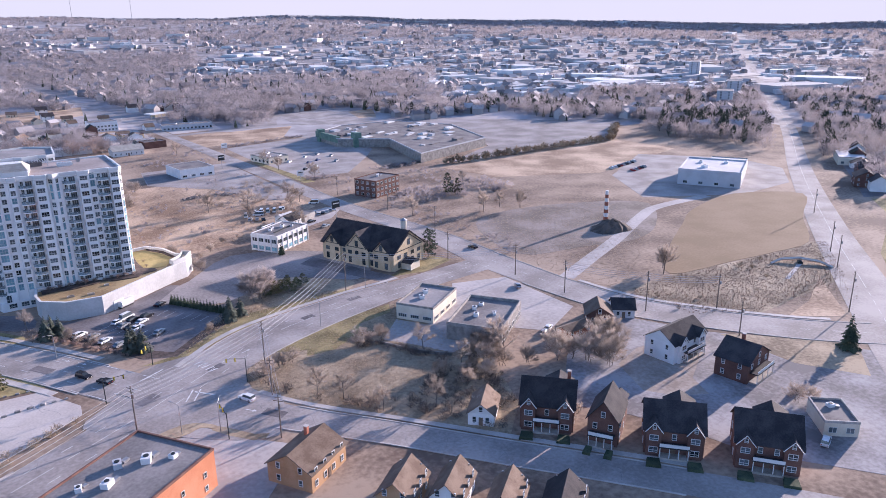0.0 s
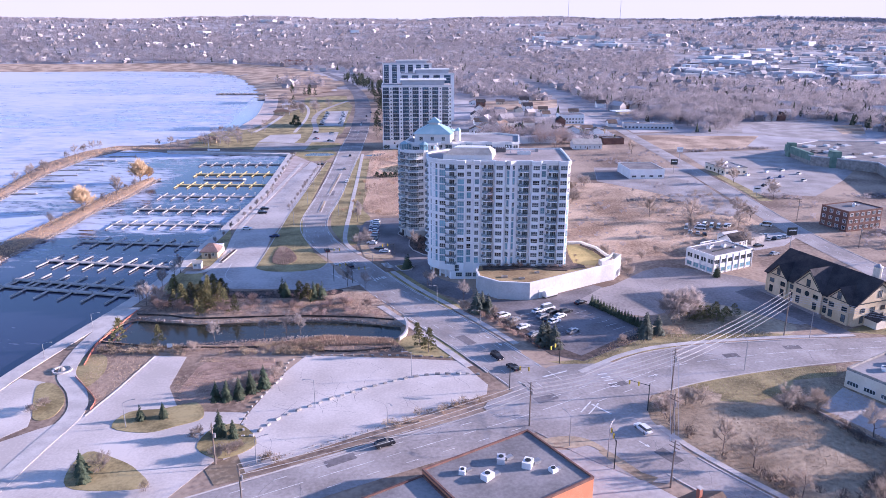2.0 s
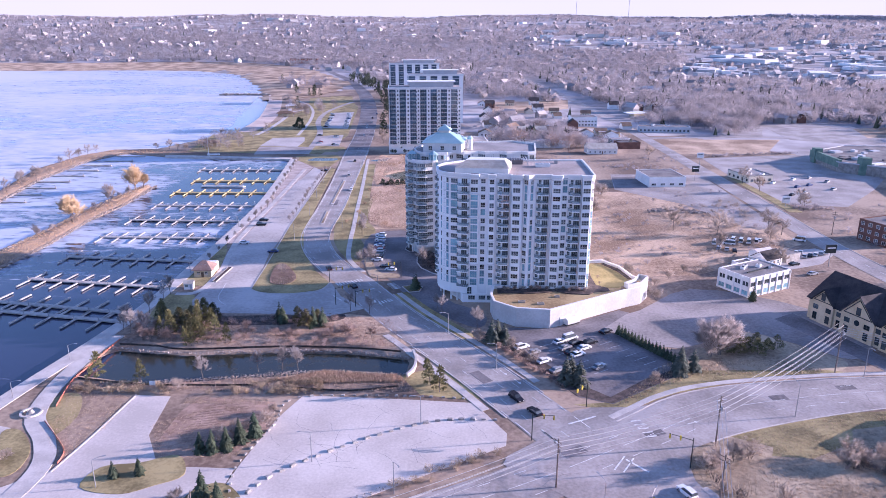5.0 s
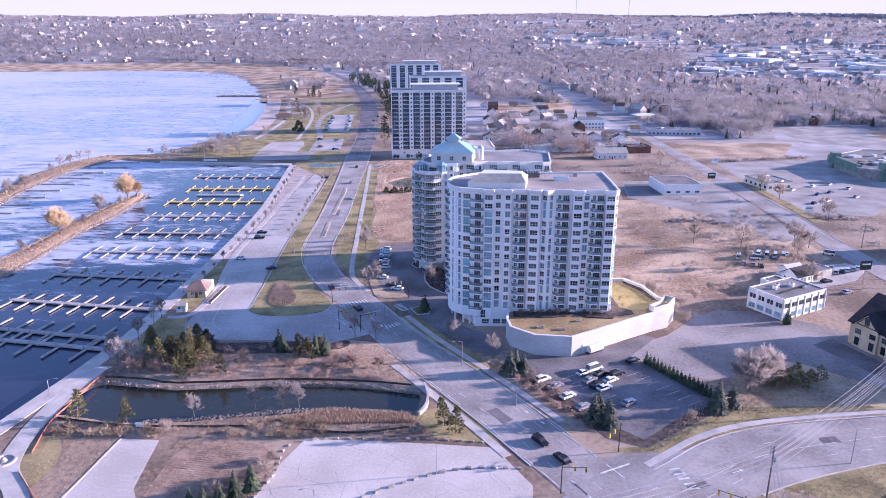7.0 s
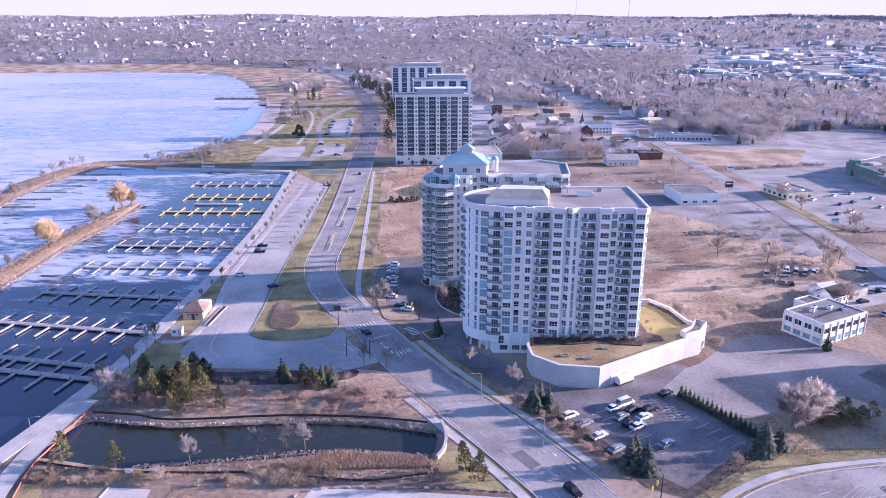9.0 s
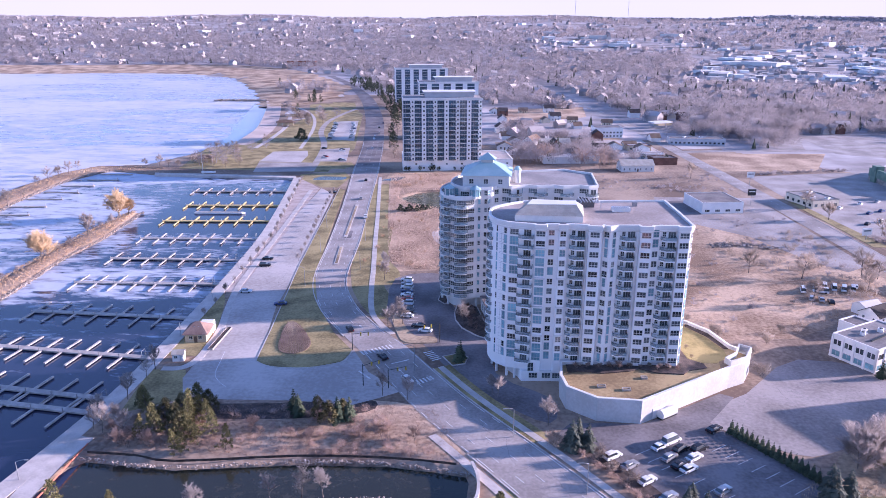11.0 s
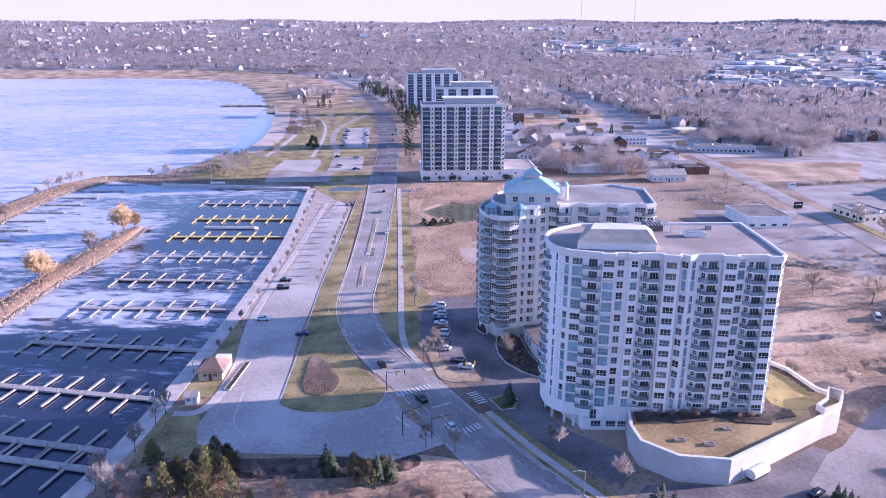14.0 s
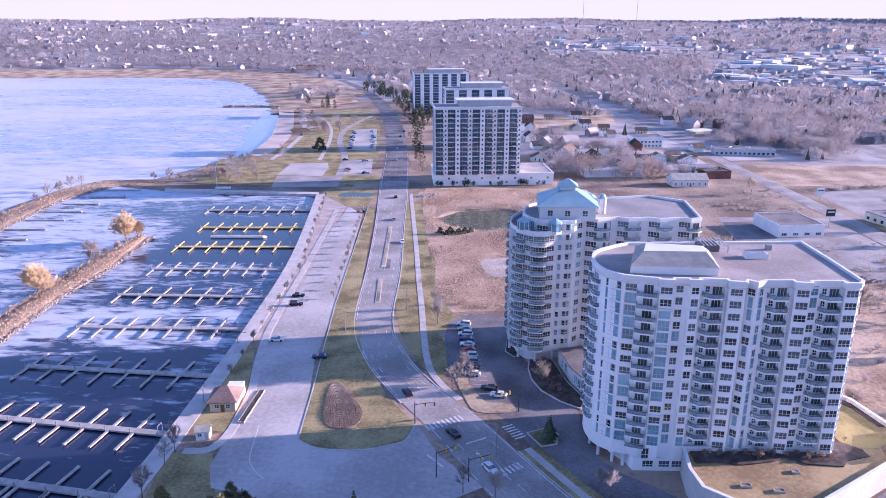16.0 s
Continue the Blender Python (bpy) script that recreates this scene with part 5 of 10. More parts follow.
def podium():
    ox, oy = 38.0, 258.0
    t = thing("podium_wall", pose(ox, oy, 0), "white rendered parking podium wall round a raised lawn", "podium")
    T = lambda pts: ccw([(x - ox, y - oy) for x, y in pts])
    out = T([(13.0, 257.4)] + [(12.0, 249.5), (12.8, 243.2), (19.6, 237.4), (30.2, 236.2)] + [(58.2, 255.0), (63.5, 258.0), (67.2, 264.2), (63.0, 269.0), (60.5, 279.5), (55.5, 286.6), (45.0, 285.0), (44.6, 258.2)])
    part("wall", Geo().ring(out, inset(out, 0.5), -1.0, 6.3), M["podium"], t)
    part("coping", Geo().ring(inset(out, -0.12), inset(out, 0.62), 6.3, 6.45), M["band"], t)
    part("deck", Geo().prism(inset(out, 0.45), 4.6, 5.3), M["terrace"], t, "raised lawn of brown winter grass")
    part("corner_wall", Geo().ring(T([(58.2, 255), (63.5, 258), (67.2, 264.2), (64.4, 266.5), (61.5, 261.0), (57.4, 257.6)]), inset(T([(58.2, 255), (63.5, 258), (67.2, 264.2), (64.4, 266.5), (61.5, 261.0), (57.4, 257.6)]), 0.4), 6.4, 8.0), M["podium"], t)
    for x, y, s in ((22, 245, 2.2), (28, 243.5, 2.2), (34, 250, 1.6)):
        p = part("planter", Geo().ring(ccw([(x - ox - s / 2, y - oy - 0.6), (x - ox + s / 2, y - oy - 0.6), (x - ox + s / 2, y - oy + 0.6), (x - ox - s / 2, y - oy + 0.6)]),
                                       ccw([(x - ox - s / 2 + .2, y - oy - 0.4), (x - ox + s / 2 - .2, y - oy - 0.4), (x - ox + s / 2 - .2, y - oy + 0.4), (x - ox - s / 2 + .2, y - oy + 0.4)]), 5.3, 5.8), M["wood"], t)
        part("planter_soil", Geo().box(x - ox, y - oy, 5.3, s - 0.4, 0.8, 0.35), M["scrub"], p)
    part("planting_bed", Geo().prism(T([(14.5, 252.6), (19, 253.2), (24, 252.2), (31, 253.6), (34, 255.2), (38, 252.8), (45, 252.2), (47, 254.4), (47, 257.2), (14.5, 257.2)]), 5.3, 5.6), M["mulch"], t, "dark planting bed along the tower")
    part("planting_bed", Geo().prism(T([(45.6, 254), (52.5, 256.2), (52.3, 258.8), (48.8, 261.6), (48.4, 270), (49.2, 284.6), (45.6, 284.9)]), 5.3, 5.45), M["mulch"], t, "dark strip of soil beside the lawn")
    part("planting_bed", Geo().prism(T([(56, 255.8), (60, 257.6), (63.0, 260.5), (60.6, 262.4), (57, 260.0)]), 5.3, 5.5), M["scrub"], t, "brown bed in the podium corner")
    part("terrace_lawn", Geo().prism(T([(49, 262), (52.6, 259.2), (56, 259.2), (60.4, 263.2), (60.8, 268), (58.6, 276), (54.6, 283.6), (49.5, 284.4), (48.7, 270)]), 5.3, 5.36), M["green_turf"], t, "yellow-green mown lawn on the podium")
    part("planting_bed", Geo().prism(T([(61.0, 268.6), (62.4, 268.4), (60.0, 279), (55.4, 285.8), (54.8, 284.4), (59.0, 276.6)]), 5.3, 5.5), M["mulch"], t, "dark bed under the lawn's east wall")
    part("garage_door", Geo().box(35.5 - ox, 239.7 - oy, 0, 4.4, 0.2, 3.0, 34), M["band"], t)
    return t


def second_tower():
    ox, oy = 4.0, 325.0
    t = thing("apartment_tower", pose(ox - 0.33, oy, 0) @ Matrix.Diagonal((0.96, 1, 1, 1)), "pale curved apartment tower with rounded balconies and blue roof", "tower")
    T = lambda pts: ccw([(x - ox, y - oy) for x, y in pts])
    FLOOR, Z0, N = 2.85, 4.6, 13
    drum = smooth([(-9.0, 311.5), (-14.5, 309.6), (-19.5, 313.0), (-21.8, 319.5), (-20.6, 327.5), (-16.5, 334.0), (-9.0, 337.5)], 4)
    body = T([(33.2, 316.0), (30, 315.0), (27, 316.2), (21, 314.8), (18, 316.2), (12, 315.0), (9, 316.4), (3, 314.4), (0, 315.8), (-4, 312.6)] + drum + [(2, 339), (14, 341.5), (25, 344), (34.8, 337)])
    zt = Z0 + FLOOR * N
    zd = zt - FLOOR
    pull = [(-8 + (x + 8) * 0.72, 324 + (y - 324) * 0.80) for x, y in drum[3:-3]]
    upper = T([(33.2, 316.0), (30, 315.0), (27, 316.2), (21, 314.8), (18, 316.2), (12, 315.0), (9, 316.4), (3, 314.4), (0, 315.8), (-4, 312.6), (-8.8, 311.6)] + pull + [drum[-1]] + [(2, 339), (14, 341.5), (25, 344), (34.8, 337)])
    part("wall", Geo().prism(body, 3.4, zd), M["grey_wall"], t)
    part("upper_wall", Geo().prism(upper, zd, zt), M["grey_wall"], t)
    part("terrace_deck", Geo().prism(T(drum[1:-1] + pull[::-1]), zd, zd + 0.12), M["roof_felt"], t, "dark roof terrace deck")
    part("terrace_parapet", Geo().fence([(x - ox, y - oy) for x, y in drum], zd - 0.3, zd + 1.0, 0.35), M["band"], t, "white curved terrace parapet")
    part("ground_floor_wall", Geo().prism(inset(body, 2.2), 0, 3.4), M["grey_wall"], t)
    part("roof", Geo().prism(inset(upper, 0.6), zt, zt + 0.2), M["roof_mid"], t, "grey flat roof membrane")
    part("parapet", Geo().ring(inset(upper, -0.2), inset(upper, 0.35), zt - 0.2, zt + 0.8), M["band"], t)
    # stepped penthouse with a blue pyramid
    part("penthouse", Geo().prism(T([(-14, 314.5), (2, 313.6), (3.5, 327.5), (-12.5, 330)]), zt + 0.2, zt + 4.2), M["grey_wall"], t)
    g = Geo()
    c = Vector((-5.2 - ox, 321.3 - oy))
    base = T([(-14.9, 313.7), (2.8, 312.8), (4.4, 328.3), (-13.2, 330.8)])
    g.add([(*p, zt + 4.2) for p in base] + [(c.x + (p[0] - c.x) * 0.28, c.y + (p[1] - c.y) * 0.28, zt + 7.6) for p in base],
          [(0, 1, 5, 4), (1, 2, 6, 5), (2, 3, 7, 6), (3, 0, 4, 7), (4, 5, 6, 7), (3, 2, 1, 0)])
    cap = part("metal_roof", g, M["copper"], t, "pale blue standing-seam metal hip roof")
    part("lantern", Geo().prism([(c.x + (p[0] - c.x) * 0.24, c.y + (p[1] - c.y) * 0.24) for p in base], zt + 7.6, zt + 8.6), M["grey_wall"], cap)
    g = Geo()
    q = [(c.x + (p[0] - c.x) * 0.34, c.y + (p[1] - c.y) * 0.34, zt + 8.6) for p in base]
    part("lantern_roof", g.add(q + [(c.x, c.y, zt + 10.8)], [(0, 1, 4), (1, 2, 4), (2, 3, 4), (3, 0, 4), (3, 2, 1, 0)]), M["copper"], cap)
    for x, y in ((-18.6, 313.6), (-9.6, 311.9)):
        tur = part("turret", Geo().tube((x - ox, y - oy, zd), (x - ox, y - oy, zd + 0.7), 1.9, 1.9, 8), M["band"], t)
        part("turret_glass", Geo().tube((x - ox, y - oy, zd + 0.7), (x - ox, y - oy, zd + 2.9), 1.8, 1.8, 8), M["teal"], tur)
        for j in range(8):
            a = j * math.pi / 4
            part("mullion", Geo().box(x - ox + 1.8 * math.cos(a), y - oy + 1.8 * math.sin(a), zd + 0.7, 0.16, 0.16, 2.3), M["band"], tur)
        part("turret_roof", Geo().tube((x - ox, y - oy, zd + 3.0), (x - ox, y - oy, zd + 4.3), 2.2, 0.2, 8), M["copper"], tur)
    part("roof_vent", Geo().tube((5.6 - ox, 323 - oy, zt), (5.6 - ox, 323 - oy, zt + 4.6), 1.3, 1.3, 10), M["grey_wall"], t)
    part("roof_vent", Geo().tube((5.6 - ox, 323 - oy, zt + 4.6), (5.6 - ox, 323 - oy, zt + 5.8), 1.5, 0.5, 10), M["copper"], t)
    for x, y, r in ((-11, 314.3, -3), (-6, 314.05, -3), (-1, 313.8, -3), (-13.6, 319, -84), (-13.1, 325, -84)):
        put_window(t, window_meshes(1.6, 1.7, 2, 2, M["frame"], M["glass"]), x - ox, y - oy, zt + 1.4, r)
    for k in range(5):
        part("roof_vent", Geo().box(2.5 - ox - 0.4 * k, 324.6 + 1.1 * k - oy, zt + 4.3, 0.6, 0.6, 1.3), M["band"], t)
    wide = window_meshes(3.3, 1.65, 4, 2, M["frame"], M["glass"])
    mid = window_meshes(1.9, 1.65, 2, 2, M["frame"], M["glass"])
    mid_t = window_meshes(1.9, 1.75, 2, 2, M["frame"], M["teal"])
    tall = window_meshes(1.6, 2.4, 2, 2, M["band"], M["teal"])
    wide_t = window_meshes(3.3, 2.6, 4, 2, M["band"], M["teal"])
    door = window_meshes(2.2, 2.1, 2, 1, M["frame"], M["room"])
    bal = balcony_meshes(4.8, 1.8, 0, M["rail"], M["grey_wall"])
    rng = random.Random(9)
    for k in range(N):
        z = Z0 + FLOOR * k + 0.8
        for x, y in ((4.4, 315.1), (13.4, 315.6), (22.4, 315.5)):
            put_window(t, door, x + 0.3 - ox, y - oy, z - 0.65), put_balcony(t, bal, x - ox, y - oy, z - 0.8)
        for x, y, r in ((1.4, 315.1, -25), (10.6, 315.7, -25), (19.6, 315.5, -25), (28.4, 315.65, -22)):
            put_window(t, wide, x - ox, y - oy, z, r)
        put_window(t, door, 31.6 - ox, 315.5 - oy, z - 0.65, 17), put_balcony(t, bal, 31.0 - ox, 315.3 - oy, z - 0.8, 17)
        put_window(t, mid_t if rng.random() < 0.3 else mid, -2.2 - ox, 314.05 - oy, z, 39), put_window(t, mid, -6.4 - ox, 312.1 - oy, z, -12), put_window(t, mid_t if k % 3 else mid, -8.6 - ox, 311.65 - oy, z, -10)
        for x, y, r in ((7.4, 316.0, -27), (16.2, 316.1, -27), (25.2, 316.05, -27), (-4.6, 312.45, 39)):
            put_window(t, mid_t if rng.random() < 0.25 else mid, x - ox, y - oy, z, r if x < 0 else 26)
        # drum: alternating glass and rounded balconies
        for j in range(1, 19, 2) if k < N - 1 else ():
            a, b = Vector(drum[j]), Vector(drum[min(j + 2, len(drum) - 1)])
            v, m_ = b - a, (a + b) / 2
            rot = math.degrees(math.atan2(-v.y, -v.x)) + 180
            d = Vector((-v.y, v.x)).normalized()
            rot = math.degrees(math.atan2(d.y, d.x)) + 90
            if d.dot(m_ - Vector((-8, 324))) < 0:
                rot += 180
            m_ = m_ + Vector((math.sin(radians(rot)), -math.cos(radians(rot)))) * 0.22
            glazed = j in (9, 11) and k % 4 != 1
            put_window(t, wide_t if glazed else wide, m_.x - ox, m_.y - oy, z - 0.5 if glazed else z, rot)
            if j in (3, 7, 15):
                put_balcony(t, bal, m_.x - ox, m_.y - oy, z - 0.8, rot)
    for i in range(1, len(pull) - 3, 3):
        a, b = Vector(pull[i]), Vector(pull[i + 1])
        d = (a + b) / 2 - Vector((-8, 324))
        put_window(t, wide if i % 2 else tall, (a.x + b.x) / 2 - ox + d.normalized().x * .1, (a.y + b.y) / 2 - oy + d.normalized().y * .1, zd + 0.35, math.degrees(math.atan2(d.y, d.x)) + 90)
    for i in range(0, 25, 4):
        x, y = drum[i]
        part("column", Geo().tube((x * 0.97 - ox, y + (324 - y) * 0.1 - oy, 0), (x * 0.97 - ox, y + (324 - y) * 0.1 - oy, 3.4), 0.4, 0.4, 10), M["band"], t)
    link = thing("link_building", pose(-2.0, 300, 0), "low white glazed link between the two towers", "building")
    part("wall", Geo().prism(ccw([(-5, 10), (4, 12), (6, -14), (1, -12), (-3, -2)]), 0, 4.4), M["grey_wall"], link)
    part("roof", Geo().prism(ccw([(-5.3, 10.2), (4.3, 12.2), (6.3, -14.2), (0.8, -12.3), (-3.3, -2)]), 4.4, 4.7), M["roof_felt"], link)
    for i in range(7):
        put_window(link, tall, -4.4 + 0.62 * i * 0.9, 5.2 - 2.4 * i, 1.2, -76 if i < 3 else -68)
    return t


def slab_tower(x, y, w, d, floors, rot, label, cols, podium_h=6.5, balc=True, seed=1, pent=2, side_n=3):
    """A dark glazed apartment slab: white piers between stacked balconies."""
    t = thing("apartment_tower", pose(x, y, 0, 0, 0, rot), label, "tower")
    rng = random.Random(seed)
    FL = 2.85
    zt = podium_h + FL * floors
    part("wall", Geo().box(0, 0, podium_h, w, d, FL * floors), M["white_wall"], t)
    part("roof", Geo().box(0, 0, zt, w + 0.6, d + 0.6, 0.6), M["roof_mid"], t)
    part("parapet", Geo().box(0, -d / 2 - .1, zt - .5, w + 1.0, .5, 1.6).box(-w / 2 - .1, 0, zt - .5, .5, d, 1.6), M["band"], t)
    part("penthouse", Geo().box(w * 0.1, 2, zt + 0.6, w * 0.62, d * 0.5, 3.4), M["grey_panel"], t)
    if pent > 1:
        part("penthouse_slab", Geo().box(w * 0.1, 2, zt + 4.0, w * 0.68, d * 0.58, 0.5), M["band"], t)
    cw = w / cols
    dark = window_meshes(cw * 0.62, FL - 0.16, 3, 1, M["grey_panel"], M["navy"])
    mid = window_meshes(cw * 0.15, 1.3, 1, 1, M["frame"], M["glass"])
    bal = balcony_meshes(cw * 0.46, 1.5, 0.2, M["rail"], M["band"])
    sd = window_meshes(4.6, FL - 0.3, 3, 1, M["grey_panel"], M["teal"])
    for k in range(floors):
        z = podium_h + FL * k
        for c in range(cols):
            cx = -w / 2 + cw * (c + 0.5)
            if side_n == 3:
                put_window(t, dark, cx - cw * 0.14, -d / 2, z + 0.08), put_window(t, mid, cx + cw * 0.37, -d / 2, z + 0.7)
            else:
                part("window", dark[1], None, t, m=pose(cx - cw * 0.14, -d / 2, z + 0.08))
            if balc:
                put_balcony(t, bal, cx - cw * 0.24 if c % 2 else cx, -d / 2, z + 0.1)
        for j in range(side_n):
            if side_n == 3:
                put_window(t, sd, -w / 2, d * (0.3 - 0.3 * j), z + 0.2, -90)
            else:
                part("window", sd[1], None, t, m=pose(-w / 2, d * (0.3 - 0.3 * j), z + 0.2, 0, 0, -90))
    return t


near_tower()
podium()
second_tower()
slab_tower(-27, 566, 52, 26, 14, 5, "dark glazed apartment slab with white piers on a white podium", 7, 7.0, True, 3)
t3p = thing("podium_wall", pose(-17, 572, 0, 0, 0, 5), "white two-storey podium with small square windows", "podium")
part("wall", Geo().box(0, 0, 0, 74, 34, 7), M["white_wall"], t3p)
q_ = [(-37, -17), (37, -17), (37, 17), (-37, 17)]
part("coping", Geo().ring(inset(q_, -.2), inset(q_, .5), 7, 7.5), M["band"], t3p)
part("roof", Geo().box(0, 0, 7, 73.2, 33.2, .15), M["roof_mid"], t3p)
sq = window_meshes(1.3, 1.3, 2, 1, M["frame"], M["glass"])
for i in range(14):
    put_window(t3p, sq, -33 + 5.1 * i, -17, 3.9 if i % 2 else 1.4)
slab_tower(-25, 705, 50, 24, 15, 6, "further apartment slab of white concrete and dark glass", 5, 4.0, False, 5, 2, 2)
slab_tower(-60, 935, 60, 26, 15, 8, "distant white concrete apartment slab with many windows", 6, 2.0, False, 7, 2, 1)

fore = thing("planter_island", pose(-8.5, 298, 0), "kerbed forecourt island of dark shrubs", "planter")
isle = ccw([(x + 8.5, y - 298) for x, y in ((-16.2, 306), (-15.2, 313.5), (-12, 316.5), (-8, 311), (-6, 299), (-2.4, 289), (-4.4, 283.6), (-9.2, 287.2), (-13.7, 293), (-15.8, 299.5))])
part("kerb_ring", Geo().ring(isle, inset(isle, 0.4), 0, 0.3), M["concrete"], fore)
part("bed_soil", Geo().prism(inset(isle, 0.4), 0, 0.22), M["mulch"], fore)
for lb, pts in (("small kerbed bed under the tower's columns", [(-22, 317.5), (-19.5, 313.4), (-17.2, 316), (-18.5, 322), (-20.6, 328)]), ("kerbed bed of shaded grass round the cedars", [(-19.4, 272.2), (-15, 274.4), (-11.6, 272), (-12.6, 267.4), (-16.4, 266.2)])):
    cx, cy = pts[0]
    o_ = thing("planter_island", pose(cx, cy, 0), lb, "planter")
    q_ = ccw([(x - cx, y - cy) for x, y in pts])
    part("kerb_ring", Geo().ring(q_, inset(q_, 0.3), 0, 0.25), M["concrete"], o_)
    part("bed_soil", Geo().prism(inset(q_, 0.3), 0, 0.2), M["mulch" if cy > 300 else "lawn"], o_)
box_ = thing("long_planter", pose(-88.9, 283, 0, 0, 0, -3), "long low concrete planter with a dark bed", "planter")
q_ = [(-.85, -8.3), (.85, -8.3), (.85, 8.3), (-.85, 8.3)]
part("planter_wall", Geo().ring(q_, inset(q_, .2), 0, .5), M["stone"], box_)
part("bed_soil", Geo().box(0, 0, 0, 1.3, 16.2, .4), M["mulch"], box_)


# ---- trees ----
def bare_tree_meshes(seed, h, spread, twig, limbs=7, stems=1, blades=1500, fork_at=0.27):
    """Trunk with limbs, and a crown of fine bare twigs."""
    rng = random.Random(seed)
    tr, cr = Geo(), Geo()
    tips = []

    def jig(d, a):
        return (d + Vector((rng.uniform(-a, a), rng.uniform(-a, a), rng.uniform(-a * 0.4, a)))).normalized()

    for s in range(stems):
        base = Vector((rng.uniform(-0.3, 0.3) * (stems - 1), rng.uniform(-0.3, 0.3) * (stems - 1), -0.2))
        lean = jig(Vector((0, 0, 1)), 0.1 + 0.12 * (stems - 1))
        fork = base + lean * h * fork_at * rng.uniform(0.82, 1.18)
        r = h * 0.018 / math.sqrt(stems)
        tr.tube(base, fork, r, r * 0.75, 6)
        top = fork + lean * h * 0.35
        tr.tube(fork, top, r * 0.75, r * 0.3, 5)
        for i in range(limbs):
            f = i / max(limbs - 1, 1)
            p = fork.lerp(top, f)
            a = 2.4 * i + rng.uniform(-0.4, 0.4)
            d = Vector((math.cos(a) * spread, math.sin(a) * spread, 0.55 + 0.6 * f)).normalized()
            q = p + d * h * rng.uniform(0.24, 0.36) * (1 - 0.35 * f)
            tr.tube(p, q, r * 0.42, r * 0.18, 4)
            for j in range(5):
                e = p.lerp(q, 0.35 + 0.65 * j / 4)
                d2 = jig(d, 0.75)
                e2 = e + d2 * h * rng.uniform(0.12, 0.2)
                cr.tube(e, e2, r * 0.17, r * 0.06, 3)
                for k in range(4):
                    w = e.lerp(e2, 0.3 + 0.7 * k / 3)
                    d3 = jig(d2, 0.8)
                    w2 = w + d3 * h * rng.uniform(0.07, 0.13)
                    cr.tube(w, w2, r * 0.085, r * 0.03, 3)
                    tips.append((w, w2, d3))
    for i in range(int(blades * 1.7)):
        w, w2, d = rng.choice(tips)
        a = w.lerp(w2, rng.random())
        b = a + jig(d, 0.9) * h * rng.uniform(0.06, 0.13)
        side_ = (b - a).orthogonal().normalized() * h * rng.uniform(0.0022, 0.0042)
        cr.add([a - side_, a + side_, b], [(0, 1, 2)])
    return tr.mesh("trunk", M["bark"]), cr.mesh("crown", twig)


def conifer_meshes(seed, h, r, needle, rows=15, gappy=0.1, power=0.85):
    """Straight trunk with drooping whorls of needle sprays."""
    rng = random.Random(seed)
    tr = Geo().tube((0, 0, -0.2), (0, 0, h * 0.97), h * 0.016, h * 0.003, 6)
    cr = Geo()
    for k in range(rows):
        f = k / (rows - 1)
        z = h * (0.06 + 0.9 * f)
        rad = (r * (1 - f) ** power + 0.05 * r) * rng.uniform(0.78, 1.15)
        n = int(13 - 7 * f)
        for i in range(n):
            if rng.random() < gappy:
                continue
            a = 2 * math.pi * (i + rng.random() * 0.7) / n + k
            L = rad * rng.uniform(0.72, 1.12)
            d = Vector((math.cos(a), math.sin(a), 0))
            s = Vector((-d.y, d.x, 0))
            p0 = Vector((0, 0, z + h * 0.02))
            p1 = p0 + d * L * 0.55 + Vector((0, 0, -L * rng.uniform(0.0, 0.2)))
            p2 = p0 + d * L + Vector((0, 0, -L * rng.uniform(0.15, 0.45)))
            w = L * 0.26 + 0.08
            up = Vector((0, 0, w * 0.35))
            cr.add([p0, p1 - s * w, p1 + up, p1 + s * w, p2], [(0, 1, 2), (0, 2, 3), (1, 4, 2), (2, 4, 3), (0, 3, 1), (1, 3, 4)])
            for q in range(3):
                b = p0.lerp(p2, rng.uniform(0.3, 0.9))
                e = b + (d * rng.uniform(0.1, 0.5) + s * rng.uniform(-0.8, 0.8) + Vector((0, 0, rng.uniform(-0.4, 0.25)))) * L * 0.4
                x = s * w * 0.22 + Vector((0, 0, w * 0.2))
                cr.add([b - x, b + x, e], [(0, 1, 2)])
    cr.tube((0, 0, h * 0.93), (0, 0, h), h * 0.012, 0.01, 4)
    return tr.mesh("trunk", M["bark"]), cr.mesh("crown", needle)


